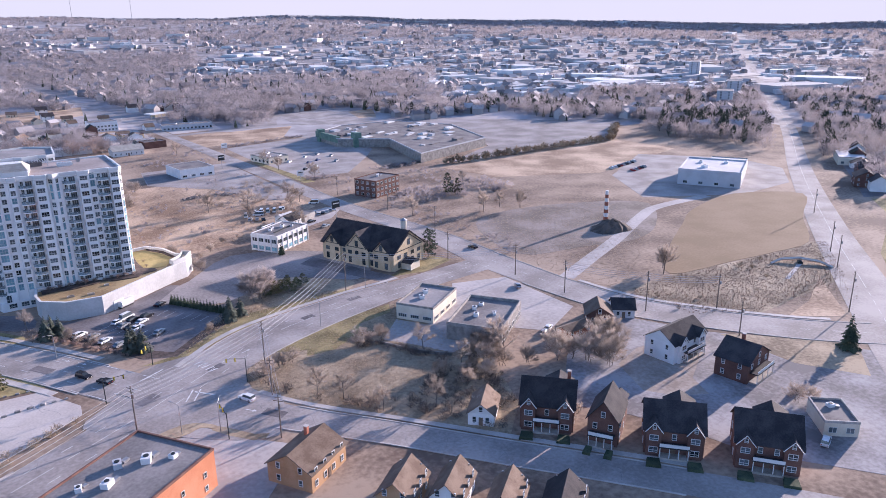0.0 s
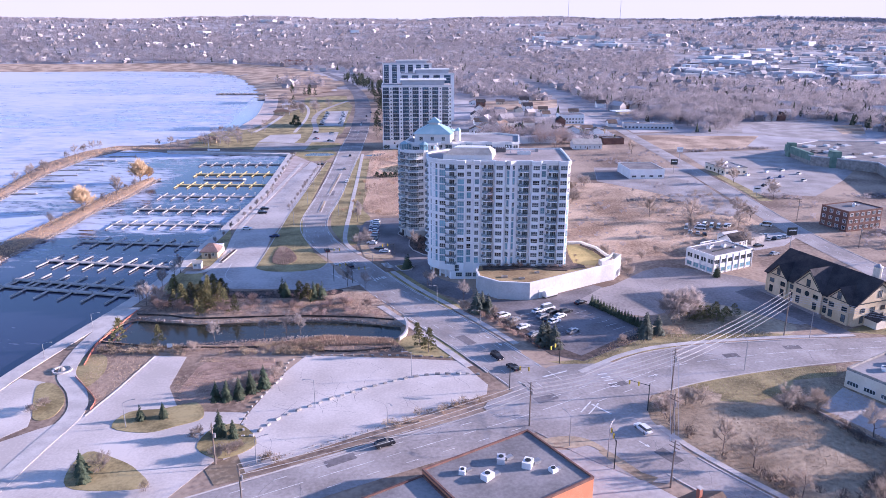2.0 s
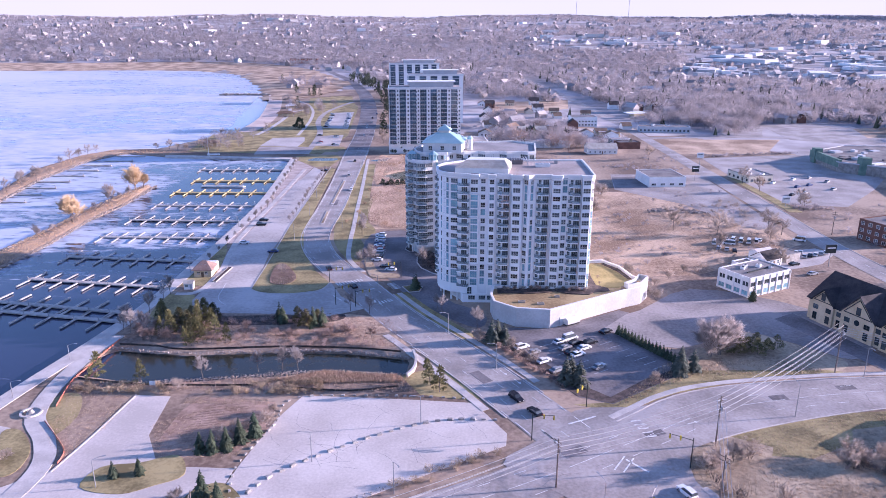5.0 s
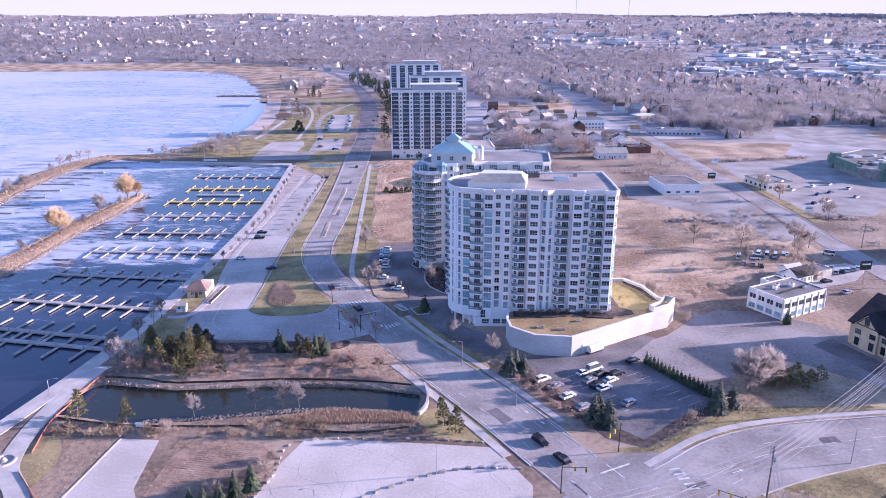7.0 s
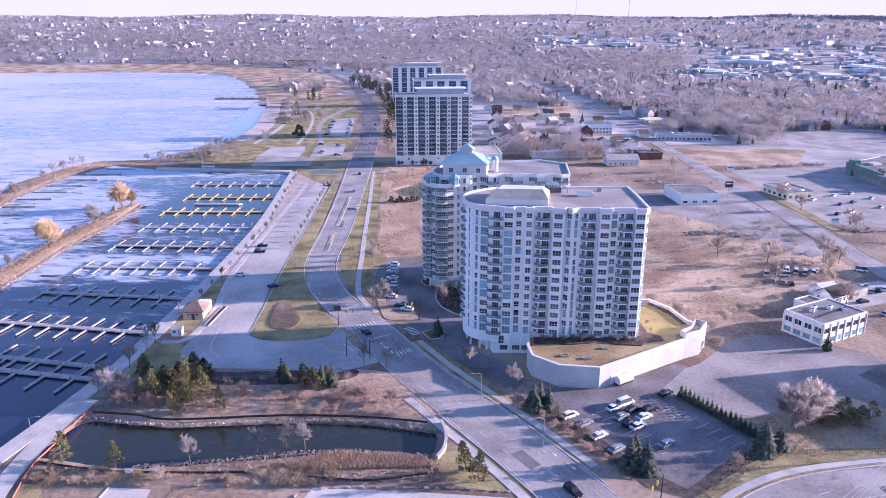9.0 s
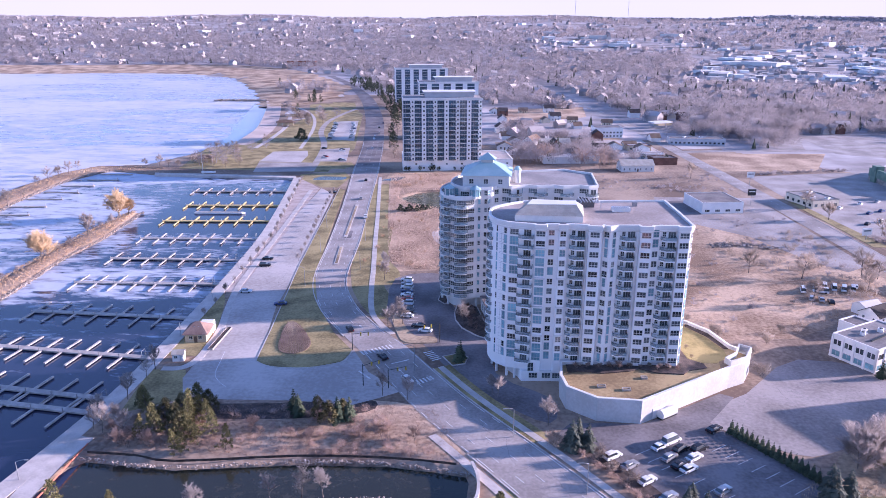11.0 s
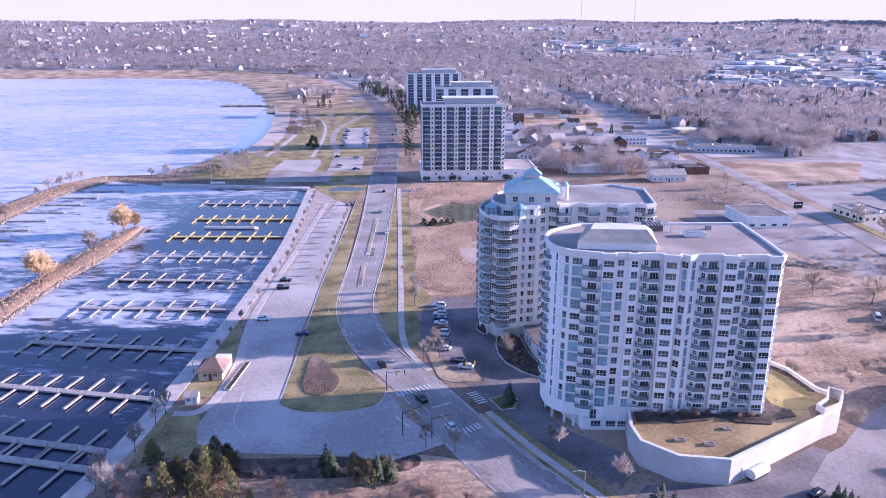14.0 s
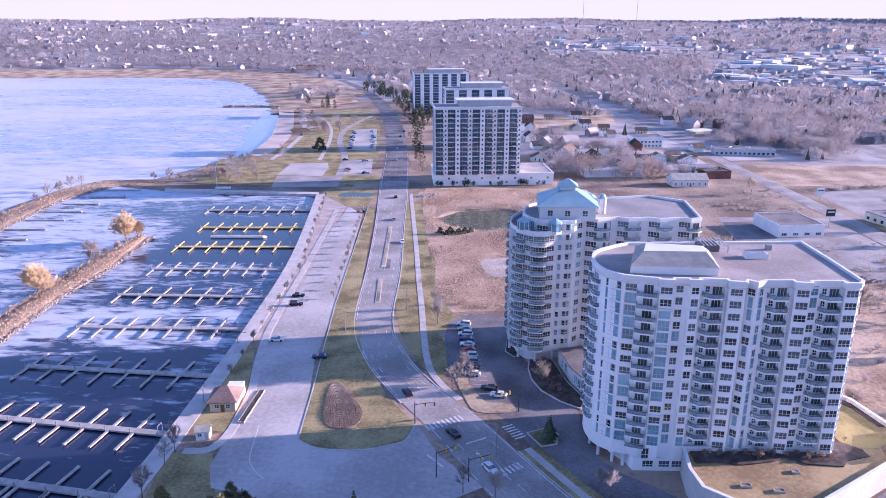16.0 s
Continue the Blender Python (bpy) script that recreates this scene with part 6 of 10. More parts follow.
def pine_meshes(seed, h, r, needle, clumps=26, blades=46, lean=0.55, limbs=True):
    """Bent trunk with limbs that end in ragged tufts of needles."""
    rng = random.Random(seed)
    tr, cr = Geo(), Geo()
    p = Vector((0, 0, -0.2))
    spine = [p]
    for k in range(4):
        q = p + Vector((rng.uniform(-.05, .05) * h, rng.uniform(-.05, .05) * h, h * .235))
        tr.tube(p, q, h * .016 * (1 - .22 * k), h * .016 * (.78 - .22 * k), 5)
        spine.append(q)
        p = q
    for i in range(clumps):
        f = .1 + .9 * (i + rng.random()) / clumps
        s = f * 4
        k = min(int(s), 3)
        b = spine[k].lerp(spine[k + 1], s - k)
        a = 2.4 * i + rng.uniform(-.5, .5)
        L = r * (1 - f) ** lean * rng.uniform(.6, 1.15)
        c = b + Vector((math.cos(a) * L, math.sin(a) * L, L * rng.uniform(-.05, .45)))
        if limbs:
            tr.tube(b, c, h * .005, h * .002, 3)
        R = r * rng.uniform(.26, .46) * (1 - .35 * f)
        for _ in range(blades):
            d = Vector((rng.gauss(0, 1), rng.gauss(0, 1), rng.gauss(0, .7))).normalized()
            o = c + Vector((d.x * R, d.y * R, d.z * R * .7)) * rng.uniform(.1, .75)
            e = o + (d + Vector((0, 0, .25))) * R * rng.uniform(.35, .7)
            w = d.orthogonal().normalized() * R * rng.uniform(.10, .2)
            cr.add([o - w, o + w, e], [(0, 1, 2)])
    return tr.mesh("trunk", M["bark"]), cr.mesh("crown", needle)


def plant(meshes, x, y, s, rot, name, label, category, group="", z=0.0):
    t = thing(name, pose(x, y, z, 0, 0, rot) @ Matrix.Diagonal((s, s, s, 1)), label, category, group)
    part("trunk", meshes[0], None, t)
    part("crown", meshes[1], None, t)
    return t


BARE = [bare_tree_meshes(i, 8.0, sp, M["twig"], n) for i, (sp, n) in enumerate(((0.9, 7), (0.65, 8), (1.1, 7), (0.8, 9)))]
BUSHY = [bare_tree_meshes(20 + i, 6.0, 1.1, M["twig"], 8, 3, 2600, 0.15) for i in range(3)]
PALE_BUSH = [bare_tree_meshes(26 + i, 6.0, 1.1, M["grey_twig"], 8, 3, 3200, 0.15) for i in range(2)]
REDDISH = [bare_tree_meshes(30 + i, 4.0, 1.2, M["red_twig"], 7, 3, 2600) for i in range(2)]
PALE = [bare_tree_meshes(40 + i, 7.0, 0.5, M["pale_twig"], 8, 1, 1500) for i in range(3)]
WILLOW = [bare_tree_meshes(60 + i, 11.0, 0.72, M["willow"], 11, 2, 4200, 0.16) for i in range(3)]
WIDE_SPRUCE = [conifer_meshes(76 + i, 6.6, 2.6, M["grey_needle"], 19, 0.34) for i in range(3)]
SPRUCE = [conifer_meshes(70 + i, 7.0, 2.3, M["needle"], 17, 0.22) for i in range(3)]
YOUNG = [pine_meshes(80 + i, 7.4, 2.0, M["green_needle"], 34, 44, 0.8) for i in range(4)]
FULL = [pine_meshes(110 + i, 8.0, 3.0, M["mid_needle"], 42, 46, 0.75) for i in range(3)]
HOLLOW = [pine_meshes(130 + i, 5.4, 2.2, M["mid_needle"], 36, 44, 0.6, False) for i in range(2)]
SHADY = [pine_meshes(120 + i, 5.0, 2.4, M["needle"], 34, 44, 0.6) for i in range(2)]
CEDAR = [conifer_meshes(90 + i, 2.6, 0.8, M["needle"], 10, 0.0) for i in range(2)]
PINE = [pine_meshes(95 + i, 14.0, 3.6, M["needle"], 34) for i in range(3)]
tree_rng = random.Random(11)


def grove(meshes, spots, s0, s1, name, label, category, group):
    for x, y in spots:
        plant(tree_rng.choice(meshes), x, y, tree_rng.uniform(s0, s1), tree_rng.uniform(0, 360), name, label, category, group)


grove(FULL, [(-80.8, 241.3), (-77.5, 240), (-84, 238.5), (-83, 232), (-95.5, 240.5), (-86.5, 235), (-79.5, 227), (-46.2, 234.6), (-43.4, 237.5), (-48.8, 237.2)], 0.65, 1.0, "pine_tree", "full olive-green pine on the planted slope", "tree", "pines by the channel")
grove(SPRUCE, [(-56.1, 240), (-54.6, 238.2), (-44.3, 235.5), (-41.5, 236.5)], 0.85, 1.1, "spruce_tree", "dark green spruce on the planted slope", "tree", "spruces by the channel")
grove(YOUNG, [(-93.3, 239), (-88.6, 231.3), (-68.1, 222.6), (-79.8, 222.1), (-77.8, 220.3), (-76, 233), (-90, 226.1), (-95.6, 198.9), (-83.2, 198.1), (-5.5, 198), (-3, 194.5), (-86.5, 228.5), (-73.3, 228.2), (-81.5, 236.2), (-77.8, 227.1), (-79.5, 230.5), (-80.5, 234), (-79, 237), (-75.5, 225)], 0.75, 1.3, "pine_tree", "yellow-green young pine by the channel", "tree", "young pines by the channel")
grove(REDDISH, [(-93.9, 232.5), (-64.7, 231.8), (-62, 229), (-38, 231), (-55, 228.5), (-33, 229), (-71, 229.5), (-25, 228), (-50, 226)], 0.6, 1.2, "shrub", "bare reddish shrub on the slope", "shrub", "reddish shrubs on the slope")
grove(REDDISH, [(-94, 224), (-97.5, 228.5), (-91.5, 222.5), (-86, 222.5), (-71.5, 222.5), (-82.5, 226)], 1.0, 1.5, "shrub", "tall bare reddish shrub on the slope", "shrub", "reddish shrubs on the slope")
grove(PALE, [(-34.6, 248.6), (-27.9, 246.6), (-4.2, 248.6), (-37.4, 293.6), (-33, 296), (-53.4, 204.8), (-47, 205.4), (-42.6, 206), (-5.6, 250), (7.5, 235), (-66.9, 199.5)], 0.85, 1.1, "bare_tree", "slender pale bare street tree", "tree", "pale bare trees")
grove(PALE, [(-103.8, 234.6), (-103, 230.7), (-97.6, 232.4), (-100.6, 262), (-101.2, 257), (-101, 245), (-100, 229), (-94, 227)], 0.85, 1.1, "bare_tree", "pale bare tree beside the harbour walk", "tree", "bare trees on the harbour walk")
grove(WIDE_SPRUCE, [(11.8, 225.1), (15.4, 225.2), (30.5, 200.2), (34, 199.3), (62.4, 206.6), (66.8, 208.9), (64, 211), (32, 202.5), (13.5, 227.5)], 1.0, 1.3, "spruce_tree", "dark spruce beside the parking lot", "tree", "spruces by the parking lot")
grove(SPRUCE, [(-70.5, 155.5), (-65.5, 156.8), (-49.4, 149.5), (-46, 148.5), (-52.8, 165.6), (-47.8, 169.6), (-45.1, 172.3), (-55.5, 165.5), (-50, 166.8)], 0.55, 1.0, "spruce_tree", "small dark spruce in a grass bed", "tree", "spruces by the plaza")
grove(BUSHY, [(-43, 176.2), (-43.4, 182.4), (-54.2, 147.3), (-47.3, 139.7), (-71.1, 193.3), (19, 216), (22, 212), (17, 220), (54.6, 202.5), (8, 225)], 0.5, 1.0, "bare_tree", "low bare bushy tree", "tree", "bare bushy trees")
grove(PALE_BUSH, [(77.2, 219.5), (80.5, 222), (74.5, 218)], 1.9, 2.2, "bare_tree", "round pale bare tree with dense twigs", "tree", "round bare trees by the lot")
grove(HOLLOW, [(80, 220.5), (83, 219), (86, 222), (88.5, 219.5), (84.5, 225), (92, 222), (90, 226), (95.5, 223)], 0.8, 1.1, "juniper", "rounded olive-dark evergreen in a shaded hollow", "tree", "evergreens in the hollow")
for x, y, k in ((17, 254.6, .5), (20, 255.4, .45), (28, 254.8, .8), (26, 255.6, .5), (31, 255.8, .4), (38.5, 254.6, .4), (41, 255.2, .5), (44, 254.4, .45), (50, 262, .35), (50.3, 268, .4), (57.5, 258.3, .35)):
    plant(REDDISH[int(x) % 2], x, y, k, 40 * x, "shrub", "bare brown shrub in the podium bed", "shrub", "podium shrubs", 5.45)
for i in range(17):
    plant(CEDAR[i % 2], 51.0 + 0.74 * i, 232.5 - 1.18 * i, tree_rng.uniform(1.2, 1.55), 37 * i, "cedar", "clipped dark green cedar in a hedge row", "hedge plant", "cedar hedge")
grove(CEDAR, [(-14.7, 269.2), (-14.0, 270.4)], 2.3, 2.6, "cedar", "dark upright cedar at the forecourt", "tree", "forecourt cedars")
grove(BARE, [(69, 139.2), (64.7, 145.6), (101.2, 151.6), (74.5, 128.6), (86, 122.4)], 0.85, 1.2, "bare_tree", "bare tree in the vacant lot", "tree", "bare trees in the vacant lot")
grove(BUSHY, [(91.3, 165.1), (94.3, 164.2), (88, 167.2), (86, 163.5), (62.4, 165.8), (66, 166.6), (58.5, 163), (55.6, 160.3), (97, 135.5), (101.8, 132), (106, 134), (110.6, 133.6), (115.5, 135.4), (105.6, 126.8), (99, 127), (111, 139), (114.5, 142), (117, 145.5), (118.5, 149), (115.5, 138.5), (120, 127), (108, 129.5), (113.5, 130), (72.8, 131.4), (94, 113)], 0.75, 1.3, "bare_tree", "dense bare thicket tree", "tree", "thicket in the vacant lot")
grove(BUSHY, [(145.7, 119.2), (134.5, 118), (140, 121), (137, 113), (147, 124), (129, 124), (133, 122), (141, 116)], 1.4, 1.9, "bare_tree", "wide bare tree with grey-brown twigs", "tree", "bare trees among the houses")
grove(BUSHY, [(124.5, 75.5), (127, 79), (163.5, 70.5), (160, 72), (108.5, 99)], 0.8, 1.2, "bare_tree", "bare bushy tree between old houses", "tree", "bare trees among the houses")
grove(BARE, [(119, 139), (117, 133.5), (104, 136.5)], 1.1, 1.4, "bare_tree", "tall bare tree behind the shops", "tree", "bare trees behind the shops")
grove(BARE, [(212.9, 155.6), (215.2, 158), (210, 153.4)], 1.1, 1.5, "bare_tree", "tall slender bare tree beside the earth pad", "tree", "trees by the earth pad")
grove(PINE, [(224.2, 305.7), (220, 308), (152.5, 227), (150, 223)], 0.7, 1.0, "pine_tree", "dark ragged pine on rough grass", "tree", "dark pines")
grove(BARE, [(212.7, 267.8), (137, 332.1), (110, 318), (225, 270), (232, 262), (118, 344), (100, 350), (245, 330), (180, 282), (145, 348), (147, 344), (142, 346), (128, 300), (182, 404), (177, 389), (171, 432), (170, 455), (133, 533)], 0.9, 1.5, "bare_tree", "bare tree on vacant land", "tree", "bare trees on vacant land")
grove(PALE, [(-35, 302), (-36, 297), (-43, 345), (-44, 352), (-43, 338), (-13, 295)], 0.8, 1.2, "bare_tree", "pale bare tree by the forecourt", "tree", "forecourt trees")
for i, (x, y, s) in enumerate(((-186.5, 357, 1.35), (-188.5, 361.5, 0.95), (-185.6, 426, 1.4), (-188.4, 430.5, 1.15), (-184.6, 433.5, 0.9))):
    plant(WILLOW[i % 3], x, y, s, 20 + 75 * i, "willow_tree", "yellow bare willow on the breakwater", "tree", "yellow willows")
plant(BARE[1], -187, 396, 1.3, 10, "bare_tree", "pinkish bare tree on the breakwater", "tree")
grove(PALE_BUSH, [(-189, 373), (-188, 380), (-189.5, 345), (-190, 334), (-187, 418), (-189, 404), (-188.5, 411)], 0.3, 0.6, "shrub", "low bare shrub on the breakwater", "shrub", "breakwater shrubs")
grove(PALE, [(-186, 378), (-187, 395), (-188, 330), (-183, 411)], 0.7, 1.1, "bare_tree", "bare tree on the rocky spit", "tree", "trees on the spit")
grove(BARE, [(-230 + 8 * i, 562 + 4 * math.sin(i * 1.7)) for i in range(9)] + [(-270, 500 + 12 * i) for i in range(5)] + [(-258, 420 + 15 * i) for i in range(4)], 0.7, 1.2, "bare_tree", "small bare tree on the breakwater", "tree", "breakwater trees")
grove(PALE, [(-80.5 - 0.052 * (y - 350), y) for y in range(360, 490, 9)], 0.4, 0.6, "bare_tree", "thin young bare street tree in the lawn island", "tree", "young street trees")
grove(PALE, [(-99.5, y) for y in range(300, 410, 11)] + [(-102 - 0.1 * (y - 410), y) for y in range(410, 520, 12)], 0.4, 0.65, "bare_tree", "thin young bare tree beside the promenade", "tree", "promenade trees")
grove(SHADY, [(-45.5, 445), (-42.5, 443.4), (-39.5, 445.5), (-36.5, 444), (-33.6, 445.6), (-31, 447.4), (-41, 447)], 0.5, 0.8, "juniper", "low dark evergreen by the pond", "shrub", "pond evergreens")
grove(BUSHY, [(34 + 9 * math.cos(i * 2.1) + 3 * i, 420 + 14 * math.sin(i * 1.3)) for i in range(14)] + [(50 + 5 * i, 380 + 9 * math.sin(2 * i)) for i in range(5)], 1.0, 1.7, "bare_tree", "bare thicket tree at the field's edge", "tree", "field thicket")


# ---- vehicles ----
PAINT = {"white": mat("white_car_paint", (0.75, 0.75, 0.75), None, 0.5, 0.3, 0, 0, 2), "black": mat("black_car_paint", (0.02, 0.02, 0.025), None, 0.5, 0.25, 0, 0, 2),
         "silver": mat("silver_car_paint", (0.42, 0.43, 0.45), None, 0.5, 0.3, 0.5, 0, 2), "red": mat("red_car_paint", (0.35, 0.03, 0.03), None, 0.5, 0.3, 0, 0, 2),
         "blue": mat("blue_car_paint", (0.03, 0.05, 0.14), None, 0.5, 0.3, 0, 0, 2)}
TYRE = mat("tyre_rubber", (0.02, 0.02, 0.02), None, 1, 0.9, 0, 0, 3)


def extrude_profile(pts, w0, w1):
    """A side outline (x, z) given width; the upper points draw in to w1."""
    n = len(pts)
    zs = [p[1] for p in pts]
    lo, hi = min(zs), max(zs)
    g = Geo()
    v = []
    for s in (-1, 1):
        for x, z in pts:
            f = (z - lo) / (hi - lo)
            v.append((x, s * (w0 + (w1 - w0) * f) / 2, z))
    return g.add(v, [tuple(range(n)), tuple(range(2 * n - 1, n - 1, -1))] + [(i, n + i, n + (i + 1) % n, (i + 1) % n) for i in range(n)])


def car_base(colour, kind, plain=0):
    tall, L = {"car": (1.45, 4.5), "suv": (1.72, 4.7), "van": (2.2, 5.4)}[kind]
    t = thing("car" if kind != "van" else "van", pose(0, 0, -500), {"car": f"parked {colour} saloon car on asphalt", "suv": f"{colour} sport utility car on asphalt", "van": f"{colour} delivery van on asphalt"}[kind], "car" if kind != "van" else "van", "cars")
    h = 0.92 if kind == "car" else 1.05
    a = L / 2
    part("body", extrude_profile([(-a + .1, .3 if plain < 2 else .02), (a - .15, .3 if plain < 2 else .02), (a, .5), (a - .05, .78), (a * .55, h), (-a + .3, h), (-a, .8), (-a, .45)], 1.82, 1.66), PAINT[colour], t)
    x0, x1 = (-a * .82, a * .42) if kind == "car" else (-a * .93, a * (.45 if kind == "suv" else .72))
    part("cabin_glass", extrude_profile([(x0, h - .02), (x1, h - .02), (x1 - .75, tall - .08), (x0 + (.55 if kind == "car" else .2), tall - .08)], 1.64, 1.36), M["glass"], t)
    part("roof", extrude_profile([(x0 + (.5 if kind == "car" else .15), tall - .08), (x1 - .7, tall - .08), (x1 - .9, tall), (x0 + .7, tall)], 1.40, 1.25), PAINT[colour], t)
    wm = Geo().tube((0, -.11, 0), (0, .11, 0), .33, .33, 14).mesh("wheel", TYRE)
    rm = Geo().tube((0, -.125, 0), (0, .125, 0), .19, .19, 10).mesh("rim", M["steel"])
    for x in (-a * .62, a * .62) if plain < 2 else ():
        for y in (-.8, .8):
            w = part("wheel", wm, None, t, m=pose(x, y, .33))
            if not plain:
                part("rim", rm, None, w)
    for y in () if plain else (-.6, .6):
        part("headlight", Geo().box(a - .06, y, .58, .1, .36, .14), M["band"], t)
        part("tail_light", Geo().box(-a + .03, y, .66, .08, .3, .14), PAINT["red"], t)
    return t


CARS = {}


def car(x, y, rot, colour="white", kind="car", z=0.06, far=0):
    key = (colour, kind, far)
    if key not in CARS:
        CARS[key] = car_base(*key)
        CARS[key].matrix_basis = pose(x, y, z, 0, 0, rot)
        return CARS[key]
    return copy_thing(CARS[key], pose(x, y, z, 0, 0, rot))


for x, y, r, c, k in ((-94.1, 361.5, 2, "black", "car"), (-93.0, 353, 3, "black", "suv"), (-92.4, 323.4, 0, "white", "car"), (-76.8, 311.6, 184, "blue", "car"), (-88, 485, 175, "black", "car"),
                      (-49.4, 290.5, 112, "black", "car"), (-36.9, 270.8, 122, "black", "car"), (-28.6, 256.8, -58, "white", "car"), (-73, 519.4, 95, "black", "car"), (-69.5, 470, 95, "silver", "car"),
                      (-62, 430, -84, "white", "car"), (-88, 700, 98, "silver", "suv"), (-83, 640, -82, "white", "car"), (-10.9, 145.8, 30, "black", "suv"), (16.7, 191, -58, "black", "suv"),
                      (20.8, 184.3, 122, "black", "car"), (48.8, 153.4, 115, "white", "suv"), (129, 179, 20, "black", "suv"), (157, 175, 60, "silver", "car"), (148, 58, 20, "white", "suv"), (165, 75, 15, "white", "suv"), (140.5, 141, 30, "white", "car"),
                      (137, 139, 30, "silver", "car"), (172, 222, 100, "black", "car")):
    car(x, y, r, c, k, 0.09, 1 if y > 310 else 0)
for i, (c, k) in enumerate((("white", "suv"), ("silver", "car"), ("white", "suv"), ("blue", "car"), ("white", "car"), ("red", "car"), ("white", "suv"), ("silver", "suv"), ("black", "car"), ("white", "car"))):
    car(-34.4 + 0.28 * i, 337 - 3.9 * i, 174 + (i * 7) % 9 - 4, c, k, 0.06, 1)
car(-25.2, 290.0, 168, "white", "car"), car(-27.6, 293.6, 168, "black", "car")
for i, (x, y, c, k) in enumerate(((35.4, 228, "white", "van"), (36.6, 224.6, "black", "suv"), (38.7, 221.4, "white", "car"), (33.1, 221.4, "silver", "car"), (32.1, 225.6, "white", "car"), (36.2, 217, "white", "car"), (41, 209.4, "silver", "car"),
                                  (47.2, 233.4, "black", "car"), (20.4, 221.5, "white", "suv"), (23.5, 218, "silver", "car"), (26, 212.5, "white", "car"), (34.5, 218.4, "black", "car"), (29, 207, "silver", "car"), (41, 225, "black", "suv"))):
    car(x, y, 33 + (i * 37) % 8, c, k, 0.06)
car_rng = random.Random(5)
for x, y, r, c, k in ((112, 329.6, 70, "white", "van"), (121.7, 333.6, 62, "white", "van"), (124.6, 332.2, 66, "white", "van"), (127.6, 331.2, 64, "white", "van"), (130.8, 331.0, 66, "white", "van"), (119.0, 334.6, 60, "white", "suv"), (118.0, 328.6, 160, "white", "van"), (111.4, 321.6, 65, "silver", "suv"),
                      (114.4, 320.4, 70, "silver", "car"), (116.8, 318.4, 75, "black", "car"), (133.4, 334, 60, "white", "car"), (142.7, 311.4, 62, "silver", "car"), (145.6, 312.6, 62, "black", "car"), (148.4, 313.9, 62, "white", "car"), (151.2, 315.2, 62, "silver", "suv"), (153.8, 316.6, 62, "white", "car"),
                      (141.0, 315.4, 62, "white", "suv"), (143.6, 317.0, 62, "silver", "car"), (151.0, 335.0, 150, "white", "van"), (134.2, 301.2, 20, "black", "car"), (136.2, 289.8, 25, "silver", "car")):
    car(x, y, r, c, k, 0.07, 1)
for i in range(14):                       # store car park
    car(346 + 3.6 * (i % 9) + 5 * (i // 9), 305 + .9 * (i % 9) - 13 * (i // 9), 75, car_rng.choice(["black", "silver", "white", "red"]), "car", 0.06, 2)
for i, c in enumerate(("black", "silver", "red", "white", "black", "silver", "black")):
    y = (590, 597, 603, 628, 634, 588, 639)[i]
    car((-100.5, -113.5, -113.2, -103, -103.4, -98.6, -118)[i] - .07 * (y - 600), y, 4 + car_rng.uniform(-4, 4), c, "car", 0.06, 2)
for i in range(26):                       # park car park
    f = (i // 2) / 13
    car((-107, -125)[i % 2] - 13 * f + car_rng.uniform(-1, 1), 692 + 108 * f, 8 + car_rng.uniform(-4, 4), car_rng.choice(["black", "silver", "white", "blue", "silver"]), "car", 0.06, 2)
for i in range(4):
    car(-93 - 1.6 * i + 8 * car_rng.random(), 690 + 34 * i, 98, car_rng.choice(["black", "silver", "white", "blue"]), "car", 0.08, 2)


for i in range(9):                        # shopping centre car park
    car(188 + 9 * (i % 5) + car_rng.uniform(-2, 2), 424 + 16 * (i % 3) + 5 * (i % 5), 40 + car_rng.uniform(-8, 8), car_rng.choice(["white", "silver", "black", "blue"]), "car", 0.06, 2)


# ---- docks ----
def dock(y0, x1, y1, deck, label, n=7, piles=True, x0=-105.5):
    L = math.hypot(x1 - x0, y1 - y0)
    rot = math.degrees(math.atan2(y1 - y0, x1 - x0))
    t = thing("floating_dock", pose(x0, y0, -1.0, 0, 0, rot), label, "dock", "marina docks")
    part("walkway", Geo().box(L / 2, 0, 0, L, 2.0, 0.45), M[deck], t)
    for i in range(n):
        x = L * (0.16 + 0.82 * i / (n - 1))
        part("finger", Geo().box(x, 4.7, 0.02, 0.65, 7.4, 0.38), M[deck], t)
        part("finger", Geo().box(x, -4.7, 0.02, 0.65, 7.4, 0.38), M[deck], t)
        part("mooring_post", Geo().tube((x + 0.6, 1.2, -2.5), (x + 0.6, 1.2, 1.6), 0.13, 0.13, 6), M["steel"], t)
    part("gate_frame", Geo().box(2.4, 0.95, 0.45, 0.12, 0.12, 2.2).box(2.4, -0.95, 0.45, 0.12, 0.12, 2.2).box(2.4, 0, 2.6, 0.12, 2.0, 0.12), M["steel"], t)
    part("ramp", Geo().box(-1.4, 0, 0.35, 3.4, 1.3, 0.2), M["steel"], t)
    return t


